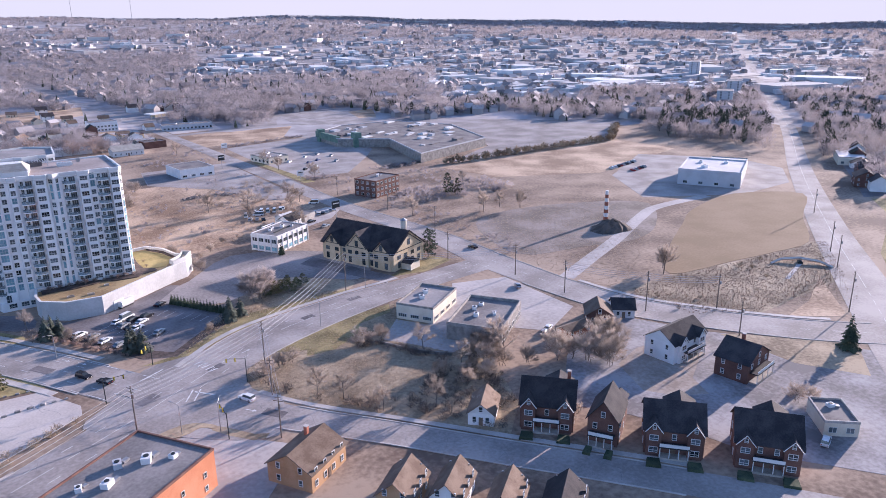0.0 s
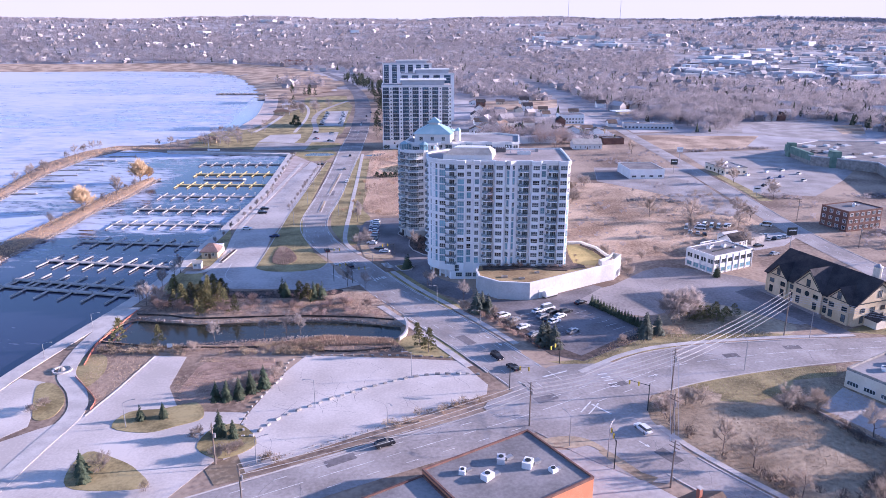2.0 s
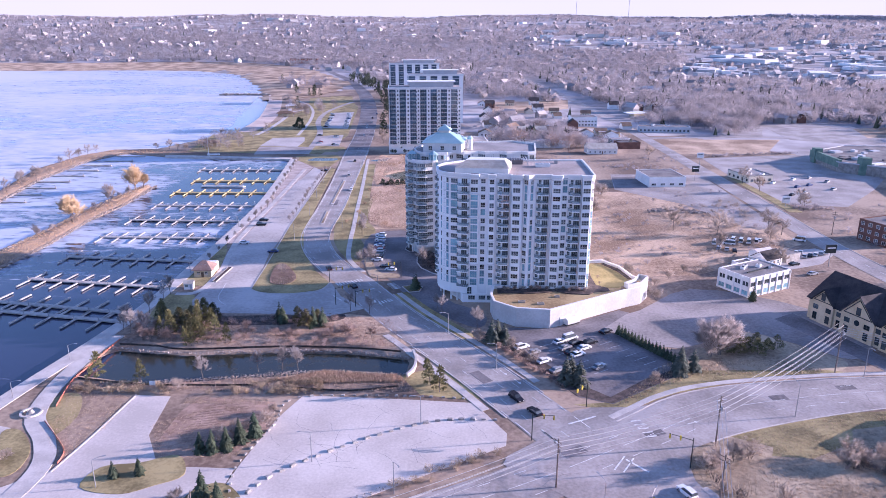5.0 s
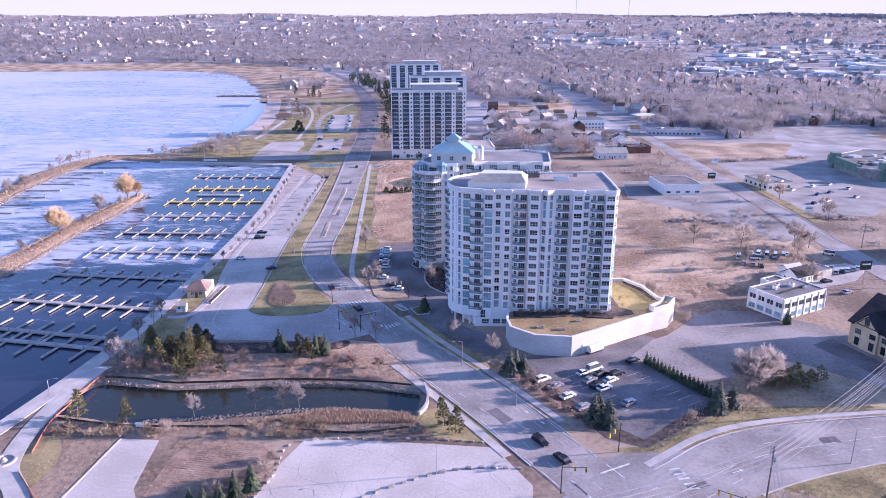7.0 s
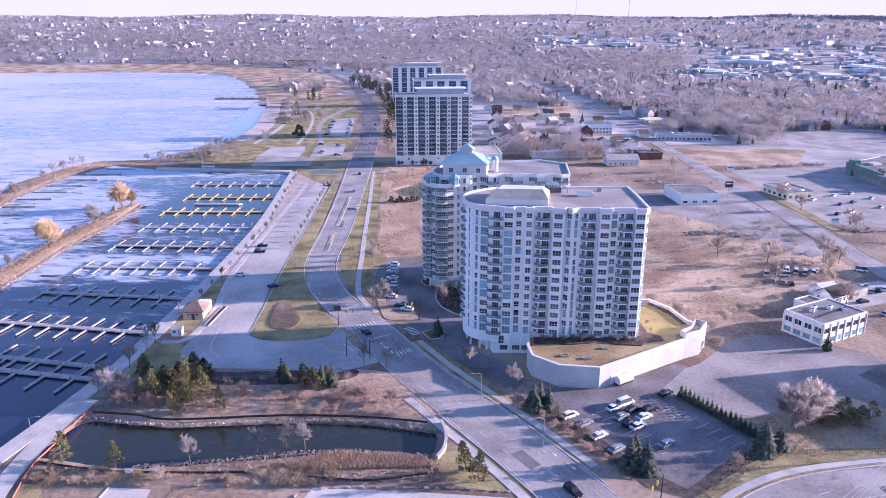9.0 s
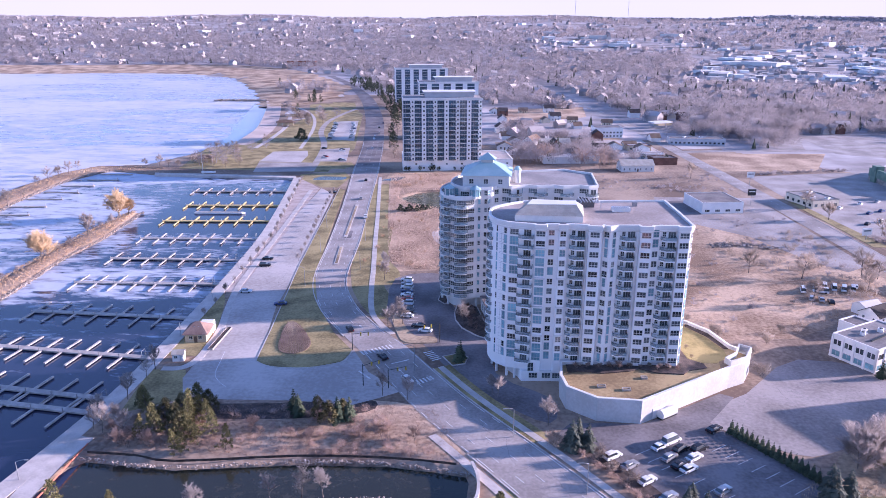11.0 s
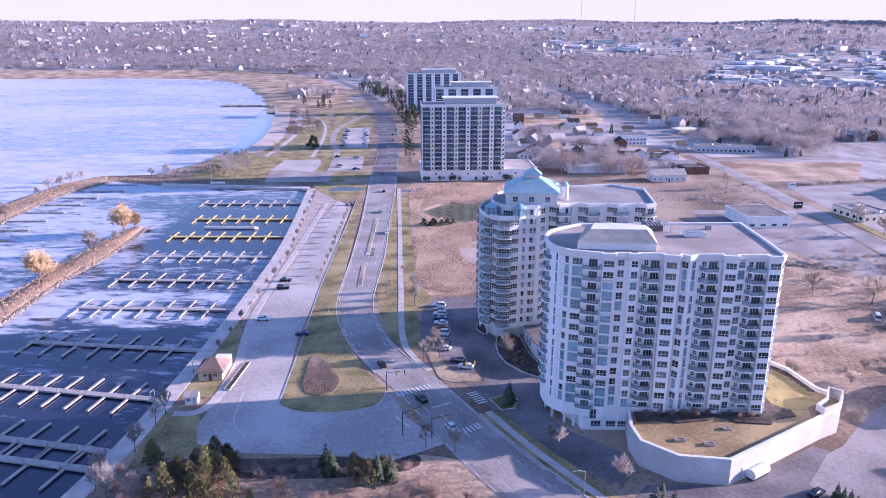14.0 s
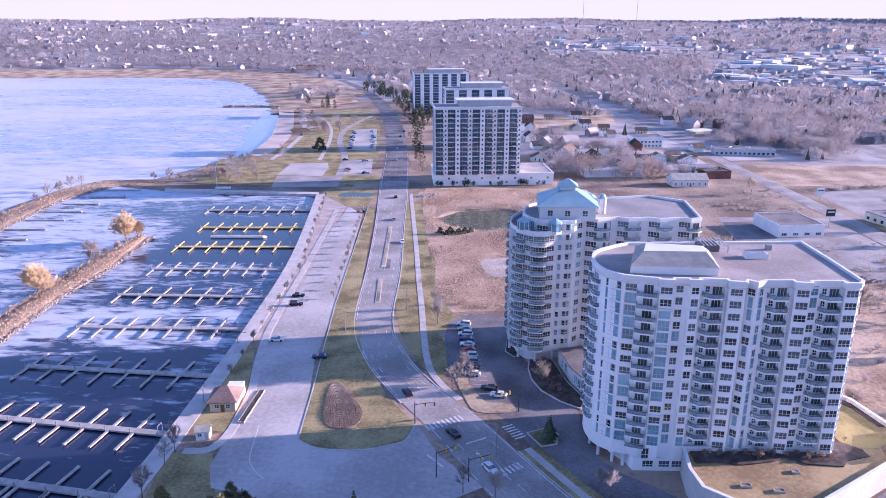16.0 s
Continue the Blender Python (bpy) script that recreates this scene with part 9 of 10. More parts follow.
# ---- further town: single buildings in view ----
TOWN = [house(pose(90, 620, 0, 0, 0, 10), 11, 9, 5.4, 8.6, "siding", "shingle", "white frame house with a dark roof", "x", (), False, 2, group="town houses", plain=True),
        house(pose(60, 640, 0, 0, 0, 95), 10, 9, 5.4, 8.6, "dark_brick", "shingle", "brick town house with a pitched roof", "x", (), False, 2, group="town houses", plain=True),
        house(pose(120, 650, 0, 0, 0, 5), 10, 8, 3.2, 5.8, "cream", "brown_shingle", "cream bungalow with a brown roof", "x", (), False, 1, group="town houses", plain=True),
        house(pose(150, 690, 0, 0, 0, 92), 12, 8, 3.2, 6.0, "siding", "brown_shingle", "white bungalow with a brown roof", "y", (), False, 1, group="town houses", plain=True)]
trng = random.Random(21)
spots = []


def clear(x, y, r):
    if min(math.hypot(x - a, y - b) for a, b in spots + [(1e6, 0)]) < r:
        return False
    for line in (MAIN, AVENUE, HIGHWAY):
        if min(math.hypot(x - p[0], y - p[1]) for p in line) < 20 and line is not MAIN or min(math.hypot(x - p[0], y - p[1]) for p in MAIN) < 45:
            return False
    return True


while len(spots) < 37:
    x, y = trng.uniform(20, 330), trng.uniform(590, 900)
    if clear(x, y, 20) and not (60 < x < 170 and 700 < y < 760) and not (143 < x < 400 and y < 735):
        spots.append((x, y))
        copy_thing(trng.choice(TOWN), pose(x, y, 0, 0, 0, trng.choice((0, 90, 180, 270)) + trng.uniform(-6, 10)))
spots += [(x_, y_) for x_, y_ in ((262, 107),)]
for x, y in ((415, 174), (433, 187), (450, 199), (471, 211), (432, 160), (461, 183), (492, 224), (487, 199), (515, 236)):
    spots.append((x, y))
    copy_thing(trng.choice(TOWN), pose(x, y, 0, 0, 0, 33 + trng.choice((0, 90, 180, 270))))
while len(spots) < 57:                      # beside the long main road
    f = trng.uniform(0, 1)
    x, y = 400 + 420 * f + trng.uniform(-10, 90), 190 + 280 * f - trng.uniform(10, 90)
    if clear(x, y, 18):
        spots.append((x, y))
        copy_thing(trng.choice(TOWN), pose(x, y, 0, 0, 0, 33 + trng.choice((0, 90, 180, 270))))
while len(spots) < 71:
    f = trng.uniform(0, 1)
    x, y = 468 + 260 * f + trng.uniform(-8, 30), 292 + 170 * f + trng.uniform(0, 90)
    if clear(x, y, 18):
        spots.append((x, y))
        copy_thing(trng.choice(TOWN), pose(x, y, 0, 0, 0, 33 + trng.choice((0, 90, 180, 270))))
flat_block(pose(114, 711, 0, 0, 0, 4), 24, 16, 8.6, "white_wall", "roof_felt", "pale three-storey office block", "office", "office_building", (pair, 3), 2, (), .4, "fl")
flat_block(pose(64, 590, 0, 0, 0, 4), 40, 16, 4.6, "siding", "roof_pale", "long low white building", "building", "building", None)
flat_block(pose(128.5, 584, 0, 0, 0, 8), 17, 12, 4.6, "dark_brick", "roof_felt", "low red brick shop", "shop", "shop_building", None)
house(pose(104, 560, 0, 0, 0, 4), 22, 12, 4.2, 7.2, "siding", "tile", "low white hall with a grey pitched roof", "x", storeys=1)

flat_block(pose(127, 606, 0, 0, 0, 10), 15, 9, 3.8, "siding", "roof_mid", "low white shop with a grey roof", "shop", "shop_building", (SIMPLE, 4), 1, (), .3, "f")
flat_block(pose(125, 641, 0, 0, 0, 4), 18, 9, 4.0, "tan_render", "roof_mid", "low tan shop with a flat roof", "shop", "shop_building", (SIMPLE, 4), 1, (), .4, "f")
flat_block(pose(180, 674, 0, 0, 0, -6), 44, 14, 4.6, "grey_panel", "roof_felt", "long low store row with a dark flat roof", "store", "store", (SIMPLE, 3.2), 1, ((4, 1, 3, 2, 1), (-9, 2, 2, 2, 1)), .5, "f")
house(pose(61, 650, 0, 0, 0, 8), 24, 13, 4.0, 7.4, "cream", "tile", "long low hall with a grey pitched roof", "x", storeys=1, plain=True)
house(pose(44, 662, 0, 0, 0, 60), 16, 11, 4.2, 8.0, "siding", "brown_shingle", "white house with a wide brown roof", "x", storeys=1, plain=True)
fs = thing("filling_station", pose(176, 768, 0, 0, 0, 20), "white filling station canopy on posts", "filling station")
part("canopy", Geo().box(0, 0, 5.0, 20, 11, 1.0), M["band"], fs)
part("shop", Geo().box(14, 16, 0, 16, 9, 4.2), M["tan_render"], fs)
for x in (-6, 6):
    part("post", Geo().box(x, 0, 0, .6, .6, 5), M["steel"], fs)
flat_block(pose(-352, 1652, float(rise(np.array([-352]), np.array([1652]))[0]) - 1, 0, 0, 4), 60, 18, 11, "brick", "roof_felt", "red brick school building beyond the bay", "building", "building", None, 1, (), .4, "f")

# ---- far town and woods ----
frng = np.random.RandomState(7)


def band(v, lo, hi, edge):
    return np.clip((v - lo) / edge, 0, 1) * np.clip((hi - v) / edge, 0, 1)


def trade(x, y):
    """The open quarters of white sheds and yards (0 to 1)."""
    r, az = np.hypot(x, y), np.degrees(np.arctan2(x, y))
    return np.maximum.reduce([band(az, 15, 36, 2) * band(r, 1380, 2150, 80), band(az, 33, 47, 2) * band(r, 830, 1750, 70), .75 * band(az, 2, 66, 4) * band(r, 2050, 2750, 120), .9 * band(az, 32, 66, 3) * band(r, 950, 2750, 100), .6 * band(az, -30, 40, 5) * band(r, 3300, 3700, 90)])


def far_mask(x, y):
    """Where far woods grow densely (0 to 1)."""
    v = np.sin(x * .0071 + 1.3) * np.sin(y * .0056 + .4) + .5 * np.sin(x * .017 + y * .011)
    return np.clip(.84 + .32 * v - 1.0 * trade(x, y), 0.03, 1)


def far_ok(x, y):
    d = np.maximum(signed(x, y, LAKE), -1e9)
    ok = d < -25 - 110 * ((x < -150) & (np.hypot(x, y) > 1250))
    for line, w in ((MAIN, 40), (AVENUE, 22), (HIGHWAY, 15)):
        for a, b in zip(line[::3], line[3::3]):
            ex, ey = b[0] - a[0], b[1] - a[1]
            t = np.clip(((x - a[0]) * ex + (y - a[1]) * ey) / (ex * ex + ey * ey), 0, 1)
            ok &= np.hypot(x - a[0] - t * ex, y - a[1] - t * ey) > w
    ok &= ~((x > -20) & (x < 430) & (y < 575)) & ~((x > 230) & (x < 482) & (y < 590)) & ~((x < 530) & (x > 400) & (y > 400) & (y < 488)) & ~((x < -20) & (y < 620)) & ~((x > 55) & (x < 175) & (y > 695) & (y < 765)) & ~((x < -40) & (x > -70) & (y < 990))
    ok &= ~((x > 250) & (x < 374) & (y > 560) & (y < 728)) & ~((x > 143) & (x < 300) & (y > 590) & (y < 645))
    ok &= ~((x > 150) & (x < 268) & (y < 636)) & ~((x > 155) & (x < 215) & (y < 700)) & ~((x > 160) & (x < 210) & (y > 725) & (y < 810)) & ~((x > 95) & (x < 142) & (y > 590) & (y < 730)) & ~((x > 35) & (x < 80) & (y > 632) & (y < 675))
    ok &= ~((x < 25) & (y < 990) & (x > -110)) & ~((x < -80) & (y < 1100)) & ~((x > 20) & (x < 135) & (y > 770) & (y < 950) & (x + y < 1010))
    return ok


def scatter(n, near, far, dens=True, amin=-45, amax=82):
    r = near * (far / near) ** frng.rand(n)
    a = np.radians(frng.uniform(amin, amax, n))
    x, y = r * np.sin(a), r * np.cos(a)
    keep = far_ok(x, y)
    if dens:
        keep &= frng.rand(n) < far_mask(x, y)
    return x[keep], y[keep]


def crowd(name, material, label, category, x, y, verts, tris, s0, s1, flat=1.0):
    """Many copies of a small shape joined into one mesh."""
    n, k = len(x), len(verts)
    s, a = frng.uniform(s0, s1, n), frng.uniform(0, 6.283, n)
    z = rise(x, y)
    v = np.asarray(verts)
    X = (v[None, :, 0] * np.cos(a)[:, None] - v[None, :, 1] * np.sin(a)[:, None]) * s[:, None] + x[:, None]
    Y = (v[None, :, 0] * np.sin(a)[:, None] + v[None, :, 1] * np.cos(a)[:, None]) * s[:, None] + y[:, None]
    Z = v[None, :, 2] * s[:, None] * flat + z[:, None]
    me = bpy.data.meshes.new(name)
    t = np.asarray(tris)
    F = (t[None] + (np.arange(n) * k)[:, None, None]).reshape(-1, t.shape[1])
    me.vertices.add(n * k), me.loops.add(F.size), me.polygons.add(len(F))
    me.vertices.foreach_set("co", np.stack([X, Y, Z], -1).ravel())
    me.loops.foreach_set("vertex_index", F.ravel().astype(np.int32))
    me.polygons.foreach_set("loop_start", np.arange(0, F.size, t.shape[1], dtype=np.int32))
    me.update(calc_edges=True)
    me.materials.append(material)
    me.shade_flat()
    return tagged(new(name, me), label, category, kind="stuff")


def fuzzy(seed, h, r, n, w=0.5, length=2.6):
    """A small bare crown of loose slivers that lean outwards."""
    rng = np.random.RandomState(seed)
    v, f = [(-.2, 0, 0), (.2, 0, 0), (0, .1, h * .6)], [(0, 1, 2)]
    while len(f) < n:
        q = rng.uniform(-1, 1, 3)
        if q @ q > 1:
            continue
        c = np.array([q[0] * r, q[1] * r, h * (.60 + .40 * q[2])])
        d = np.array([q[0], q[1], .5 + .6 * abs(q[2])]) + rng.uniform(-.5, .5, 3)
        d = d / np.linalg.norm(d) * length * rng.uniform(.6, 1.2)
        s = np.cross(d, rng.uniform(-1, 1, 3))
        s = s / np.linalg.norm(s) * w * rng.uniform(.5, 1.2) / 2
        k = len(v)
        v += [tuple(c - d / 2 - s), tuple(c - d / 2 + s), tuple(c + d / 2)]
        f.append((k, k + 1, k + 2))
    return v, f


woods = [(540, 1000, 12500, 150, .34, 11.0, 5.2, 1.9), (900, 1700, 19000, 54, .85, 11.5, 6.2, 2.4), (1600, 2600, 19000, 28, 1.7, 11.5, 7.6, 3.3), (2450, 4830, 30000, 15, 3.4, 11.0, 10.5, 4.8)]
for i, (a, b, n, k, wd, hh, rr, ln) in enumerate(woods):
    x, y = scatter(n, a, b, True, -45 if i < 2 else -38, 82 if i < 2 else 69)
    crowd("far_woods", M["far_twig"], "bare winter trees over the town, greyed for haze", "trees", x, y, *fuzzy(3 + i, hh, rr, k, wd, ln), .65, 1.25)
x, y = scatter(3400, 620, 4600)
cone_v = [(0, 0, 11)] + [(2.2 * math.cos(a) * (1 if i % 2 else .6), 2.2 * math.sin(a) * (1 if i % 2 else .6), 1) for i, a in enumerate(np.linspace(0, 6.283, 11)[:-1])]
crowd("far_evergreens", M["far_green"], "scattered dark evergreens in the town", "trees", x, y, cone_v, [(0, i, i % 10 + 1) for i in range(1, 11)], .6, 1.3)
HV = [(-5, -4, 0), (5, -4, 0), (5, 4, 0), (-5, 4, 0), (-5, -4, 5), (5, -4, 5), (5, 4, 5), (-5, 4, 5), (-5, 0, 8), (5, 0, 8)]
RV = [(-5.4, -4.5, 4.9), (5.4, -4.5, 4.9), (5.4, 0, 8.2), (-5.4, 0, 8.2), (5.4, 4.5, 4.9), (-5.4, 4.5, 4.9)]
for n_, r0, r1, s0, s1 in ((2600, 640, 2500, .75, 1.35), (1100, 2300, 4750, 1.0, 1.8)):
    x, y = scatter(n_, r0, r1, False, -40, 72)
    st = frng.get_state()
    crowd("far_houses", M["far_wall"], "small far houses among the trees", "houses", x, y, HV, [(0, 1, 5, 4), (1, 2, 6, 5), (2, 3, 7, 6), (3, 0, 4, 7), (4, 8, 7, 4), (5, 6, 9, 5)], s0, s1)
    frng.set_state(st)
    crowd("far_house_roofs", M["far_roof"], "pitched roofs of far houses", "roofs", x, y, RV, [(0, 1, 2, 3), (3, 2, 4, 5)], s0, s1)
pale = island_mat("far_sheds", (.40, .38, .375), (.80, .785, .77))
BOX = [(4, 5, 6, 7), (0, 1, 5, 4), (1, 2, 6, 5), (2, 3, 7, 6), (3, 0, 4, 7)]
for n_, r0, r1, w_, d_, h_, s0, s1, lb in ((1500, 820, 2760, 12, 8, 5, .4, 1.3, "white flat-roofed trade sheds"), (130, 1000, 2800, 34, 17, 7, .6, 1.4, "long white warehouse roofs in the trade quarter"), (150, 2400, 4700, 22, 12, 8, .7, 1.7, "pale buildings scattered over the hills")):
    x, y = scatter(n_, r0, r1, False, -28, 66)
    k = frng.rand(len(x)) < trade(x, y) + (.45 if r1 > 4000 else .02)
    BX = [(i * w_, j * d_, z_) for z_ in (0, h_) for i, j in ((-1, -1), (1, -1), (1, 1), (-1, 1))]
    crowd("far_sheds", pale, lb, "sheds", x[k], y[k], BX, BOX, s0, s1)
x, y = scatter(1500, 820, 2760, False, -28, 66)
k = frng.rand(len(x)) < trade(x, y)
crowd("far_yards", M["gravel"], "pale paved yards between the trade sheds", "yards", x[k], y[k], [(-24, -15, .5), (24, -15, .5), (26, 14, .5), (-22, 17, .5)], [(0, 1, 2, 3)], .5, 1.5)
for x, y, h in ((620, 4250, 265), (900, 4200, 225)):
    mast = thing("radio_mast", pose(x, y, float(rise(np.array([x]), np.array([y]))[0]) - 2), "thin far radio mast on the hills", "mast", "radio masts")
    part("lattice", Geo().tube((0, 0, 0), (0, 0, h), 1.1, .6, 4), M["steel"], mast)
for i, (x, y, w_, fl) in enumerate(((700, 470, 26, 6), (1010, 742, 34, 9), (790, 520, 24, 7))):
    flat_block(pose(x, y, 0, 0, 0, 33), w_, 16, fl * 2.9, "grey_panel", "roof_felt", "mid-rise apartment block beside the main road", "apartment block", "apartment_block", (SIMPLE, 6.5), fl, (), .5, "fl")

# ---- road paint ----
def dashes(line, off, step, length, w, lo=0.0, hi=1.0, z=0.1, name_label="broken white lane lines"):
    g = Geo()
    pts = offset_line([p[:2] for p in line], off)
    run = 0.0
    total = sum(math.hypot(b[0] - a[0], b[1] - a[1]) for a, b in zip(pts, pts[1:]))
    for a, b in zip(pts, pts[1:]):
        L = math.hypot(b[0] - a[0], b[1] - a[1])
        s = (-run) % step
        while s + length < L + length * .5:
            if lo <= (run + s) / total <= hi:
                f = (s + length / 2) / L
                g.box(a[0] + (b[0] - a[0]) * f, a[1] + (b[1] - a[1]) * f, z, length, w, .006, math.degrees(math.atan2(b[1] - a[1], b[0] - a[0])))
            s += step
        run += L
    return tagged(part("road_marking", g, M["paint"]), name_label, "road marking", kind="stuff")


near_main = MAIN[24:]
dashes(near_main, 0.15, 9, 3, .16), dashes(near_main, 3.8, 9, 3, .14), dashes(near_main, -3.8, 9, 3, .14)
for s in (-1, 1):
    dashes(near_main, [s * (p[2] / 2 - .5) for p in near_main], 3, 3.1, .2, name_label="solid white edge line along the lakeside road")
dashes(CROSS, 0.2, 3.2, 3.3, .14, z=.11, name_label="solid centre line on the cross street"), dashes(CROSS, 3.9, 9, 3, .14, z=.11), dashes(CROSS, -3.9, 9, 3, .14, z=.11)
dashes(AVENUE, 0, 9, 3, .14, z=.11), dashes(HIGHWAY, .2, 4, 4.1, .16, .45, z=.12, name_label="solid centre line of the main road")
for (x0, y0), (x1, y1), n_, rot, ln, lb in (((-43.3, 273.9), (-35.1, 278.8), 9, -58, 2.8, "white ladder crosswalk across the road"), ((-25.6, 256.2), (-22.0, 258.9), 5, -58, 2.4, "white ladder crosswalk on the near lanes"), ((-23.8, 275.2), (-21.0, 270.2), 6, 30, 3.0, "white ladder crosswalk at the forecourt drive")):
    g = Geo()
    for i in range(n_):
        f = i / (n_ - 1)
        g.box(x0 + (x1 - x0) * f, y0 + (y1 - y0) * f, .1, ln, .5, .008, rot)
    tagged(part("crosswalk", g, M["paint"]), lb, "crosswalk", kind="stuff")
g = Geo()
for i in range(5):
    g.box(44.8 + .55 * i, 181.6 - 1.7 * i, .112, 2.6, .45, .008, 14), g.box(22.3 + .55 * i, 176 - i, .112, 2.2, .4, .008, -58)
g.box(37.4, 164, .112, .35, 6.2, .008, -32).box(39.2, 163.2, .112, .35, 6.2, .008, -32)
g.box(-40.9, 260.1, .1, 6, .5, .008, -51).box(41, 163, .112, .5, 6, .008, 40).box(32, 181.5, .112, 8, .5, .008, 28).box(-31.5, 268.5, .1, 5.5, .4, .008, 30)
tagged(part("road_marking", g, M["paint"]), "white stop lines at the junctions", "road marking", kind="stuff")
for a, b, w_ in (((-70.0, 457), (-66.9, 395), 1.8), ((-66.5, 381), (-64.8, 356), 1.8)):
    m_ = tagged(part("median", strip(Geo(), offset_line([a, b], w_ / 2), offset_line([a, b], -w_ / 2), -.1, .2), M["concrete"]), "narrow raised concrete median", "median", kind="structure")
    part("median_bed", strip(Geo(), offset_line([(a[0] * .95 + b[0] * .05, a[1] * .95 + b[1] * .05), (a[0] * .05 + b[0] * .95, a[1] * .05 + b[1] * .95)], w_ * .3), offset_line([(a[0] * .95 + b[0] * .05, a[1] * .95 + b[1] * .05), (a[0] * .05 + b[0] * .95, a[1] * .05 + b[1] * .95)], -w_ * .3), .1, .24), M["scrub"], m_)
g = Geo()
for x, y, r in ((-46, 293, 118), (-41.5, 294.5, -62), (-30.5, 262, 122), (-24.8, 254.2, 122), (14, 206, -58), (17.5, 201, -58), (47.5, 148, -52), (58, 181, 22)):
    c, q = math.cos(radians(r)), math.sin(radians(r))
    g.box(x, y, .1, 2.2, .22, .008, r)
    g.add([(x + u * c - v * q, y + u * q + v * c, .108) for u, v in ((1.0, -.55), (2.1, 0), (1.0, .55))], [(0, 1, 2)])
tagged(part("road_marking", g, M["paint"]), "white turn arrows on the lanes", "road marking", kind="stuff")
arc_ = smooth([(-84.6, 274), (-83.9, 268), (-82.9, 260), (-80.6, 255.6), (-77.6, 252.4)], 5)
tagged(part("road_marking", strip(Geo(), offset_line(arc_, .09), offset_line(arc_, -.09), .04, .058), M["paint"]), "thin white line round the turning loop", "road marking", kind="stuff")


# stall lines
def stalls(x, y, dx, dy, n, length, rot, label="painted parking stall lines"):
    g = Geo()
    for i in range(n):
        g.box(x + dx * i, y + dy * i, .055, length, .12, .006, rot)
    return tagged(part("road_marking", g, M["paint"]), label, "road marking", kind="stuff")


stalls(-34.5, 338, .28, -2.6, 17, 5, 174), stalls(28, 224, 2.2, -2.8, 7, 5, 33), stalls(46, 226, 2.0, -2.6, 7, 5, 33)

# ---- dead grass, reeds and weeds ----
def tufts(name, label, poly, n, h0, h1, material, seed):
    rng = np.random.RandomState(seed)
    xs, ys = [p[0] for p in poly], [p[1] for p in poly]
    x, y = rng.uniform(min(xs), max(xs), n), rng.uniform(min(ys), max(ys), n)
    k = signed(x, y, poly) > .5
    for hole in (CHANNEL, POND):
        k &= signed(x, y, hole) < -.8
    x, y = x[k], y[k]
    n = len(x)
    a, h = rng.uniform(0, 6.283, (n, 3)), rng.uniform(h0, h1, (n, 3))
    bx, by = x[:, None] + rng.uniform(-.25, .25, (n, 3)), y[:, None] + rng.uniform(-.25, .25, (n, 3))
    w = .03 + .06 * h
    v = np.stack([np.stack([bx - w * np.sin(a), by + w * np.cos(a), np.zeros_like(h)], -1), np.stack([bx + w * np.sin(a), by - w * np.cos(a), np.zeros_like(h)], -1),
                  np.stack([bx + .4 * h * np.cos(a), by + .4 * h * np.sin(a), h], -1)], 2).reshape(-1, 3)
    me = bpy.data.meshes.new(name)
    me.vertices.add(len(v)), me.loops.add(len(v)), me.polygons.add(len(v) // 3)
    me.vertices.foreach_set("co", v.ravel())
    me.loops.foreach_set("vertex_index", np.arange(len(v), dtype=np.int32))
    me.polygons.foreach_set("loop_start", np.arange(0, len(v), 3, dtype=np.int32))
    me.update(calc_edges=True)
    me.materials.append(material)
    return tagged(new(name, me), label, "grass", kind="stuff")


dead = island_mat("dead_grass", (.30, .215, .14), (.66, .50, .34))
tufts("dead_grass", "tufts of dead grass in the vacant lot", [(50, 160), (56, 171), (64, 175), (96, 186), (112, 188), (122, 176), (112, 166), (120, 150), (104, 112), (92, 101), (76, 122), (58, 147)], 24000, .1, .35, dead, 1)
tufts("reeds", "tan reeds round the pond", [(-38, 351), (-24, 350), (0, 372), (36, 380), (38, 545), (-59, 545), (-57.6, 510), (-51, 435), (-47, 387), (-43, 360)], 42000, .2, .8, island_mat("reed_blades", (.50, .35, .25), (.78, .60, .47)), 2)
tufts("dead_grass", "weeds and dead grass beside the channel", [(-96, 224), (-60, 219), (-30, 221), (-12, 217), (-20, 242), (-40, 247), (-70, 244), (-94, 240)], 9000, .1, .4, island_mat("brown_weeds", (.17, .10, .075), (.46, .31, .23)), 3)
tufts("reeds", "russet reeds on the channel bank", [(-60, 203), (-35, 206), (-12, 204), (-8, 194), (-40, 193), (-100, 192), (-100, 198), (-80, 197)], 2600, .2, .7, island_mat("russet_reeds", (.33, .225, .155), (.60, .44, .32)), 4)
tufts("reeds", "standing tan reeds at the end of the channel", [(-48, 200), (-35, 205.5), (-14, 203.5), (-12, 199), (-44, 197)], 9000, .3, 1.0, bpy.data.materials["russet_reeds"], 14)
tufts("dead_grass", "dead grass on the vacant field", [(50, 285), (92, 290), (110, 300), (148, 330), (150, 440), (100, 430), (40, 430), (50, 300)], 9000, .12, .4, dead, 5)
tufts("dead_grass", "rough grass round the cleared land", [(184, 150), (205, 128), (250, 122), (262, 108), (240, 96), (190, 124), (182, 150), (176, 215), (180, 300), (260, 300), (285, 250), (240, 185)], 14000, .15, .5, dead, 6)
tufts("dead_grass", "rough verge grass beside the parking lot", [(40, 186), (66, 205), (100, 207), (104, 210), (86, 217), (68, 212), (60, 214), (42, 190)], 5000, .2, .7, dead, 7)
tufts("reeds", "tan grass on the breakwater", SPIT, 9000, .2, .8, island_mat("breakwater_grass", (.42, .26, .14), (.70, .50, .32)), 8)
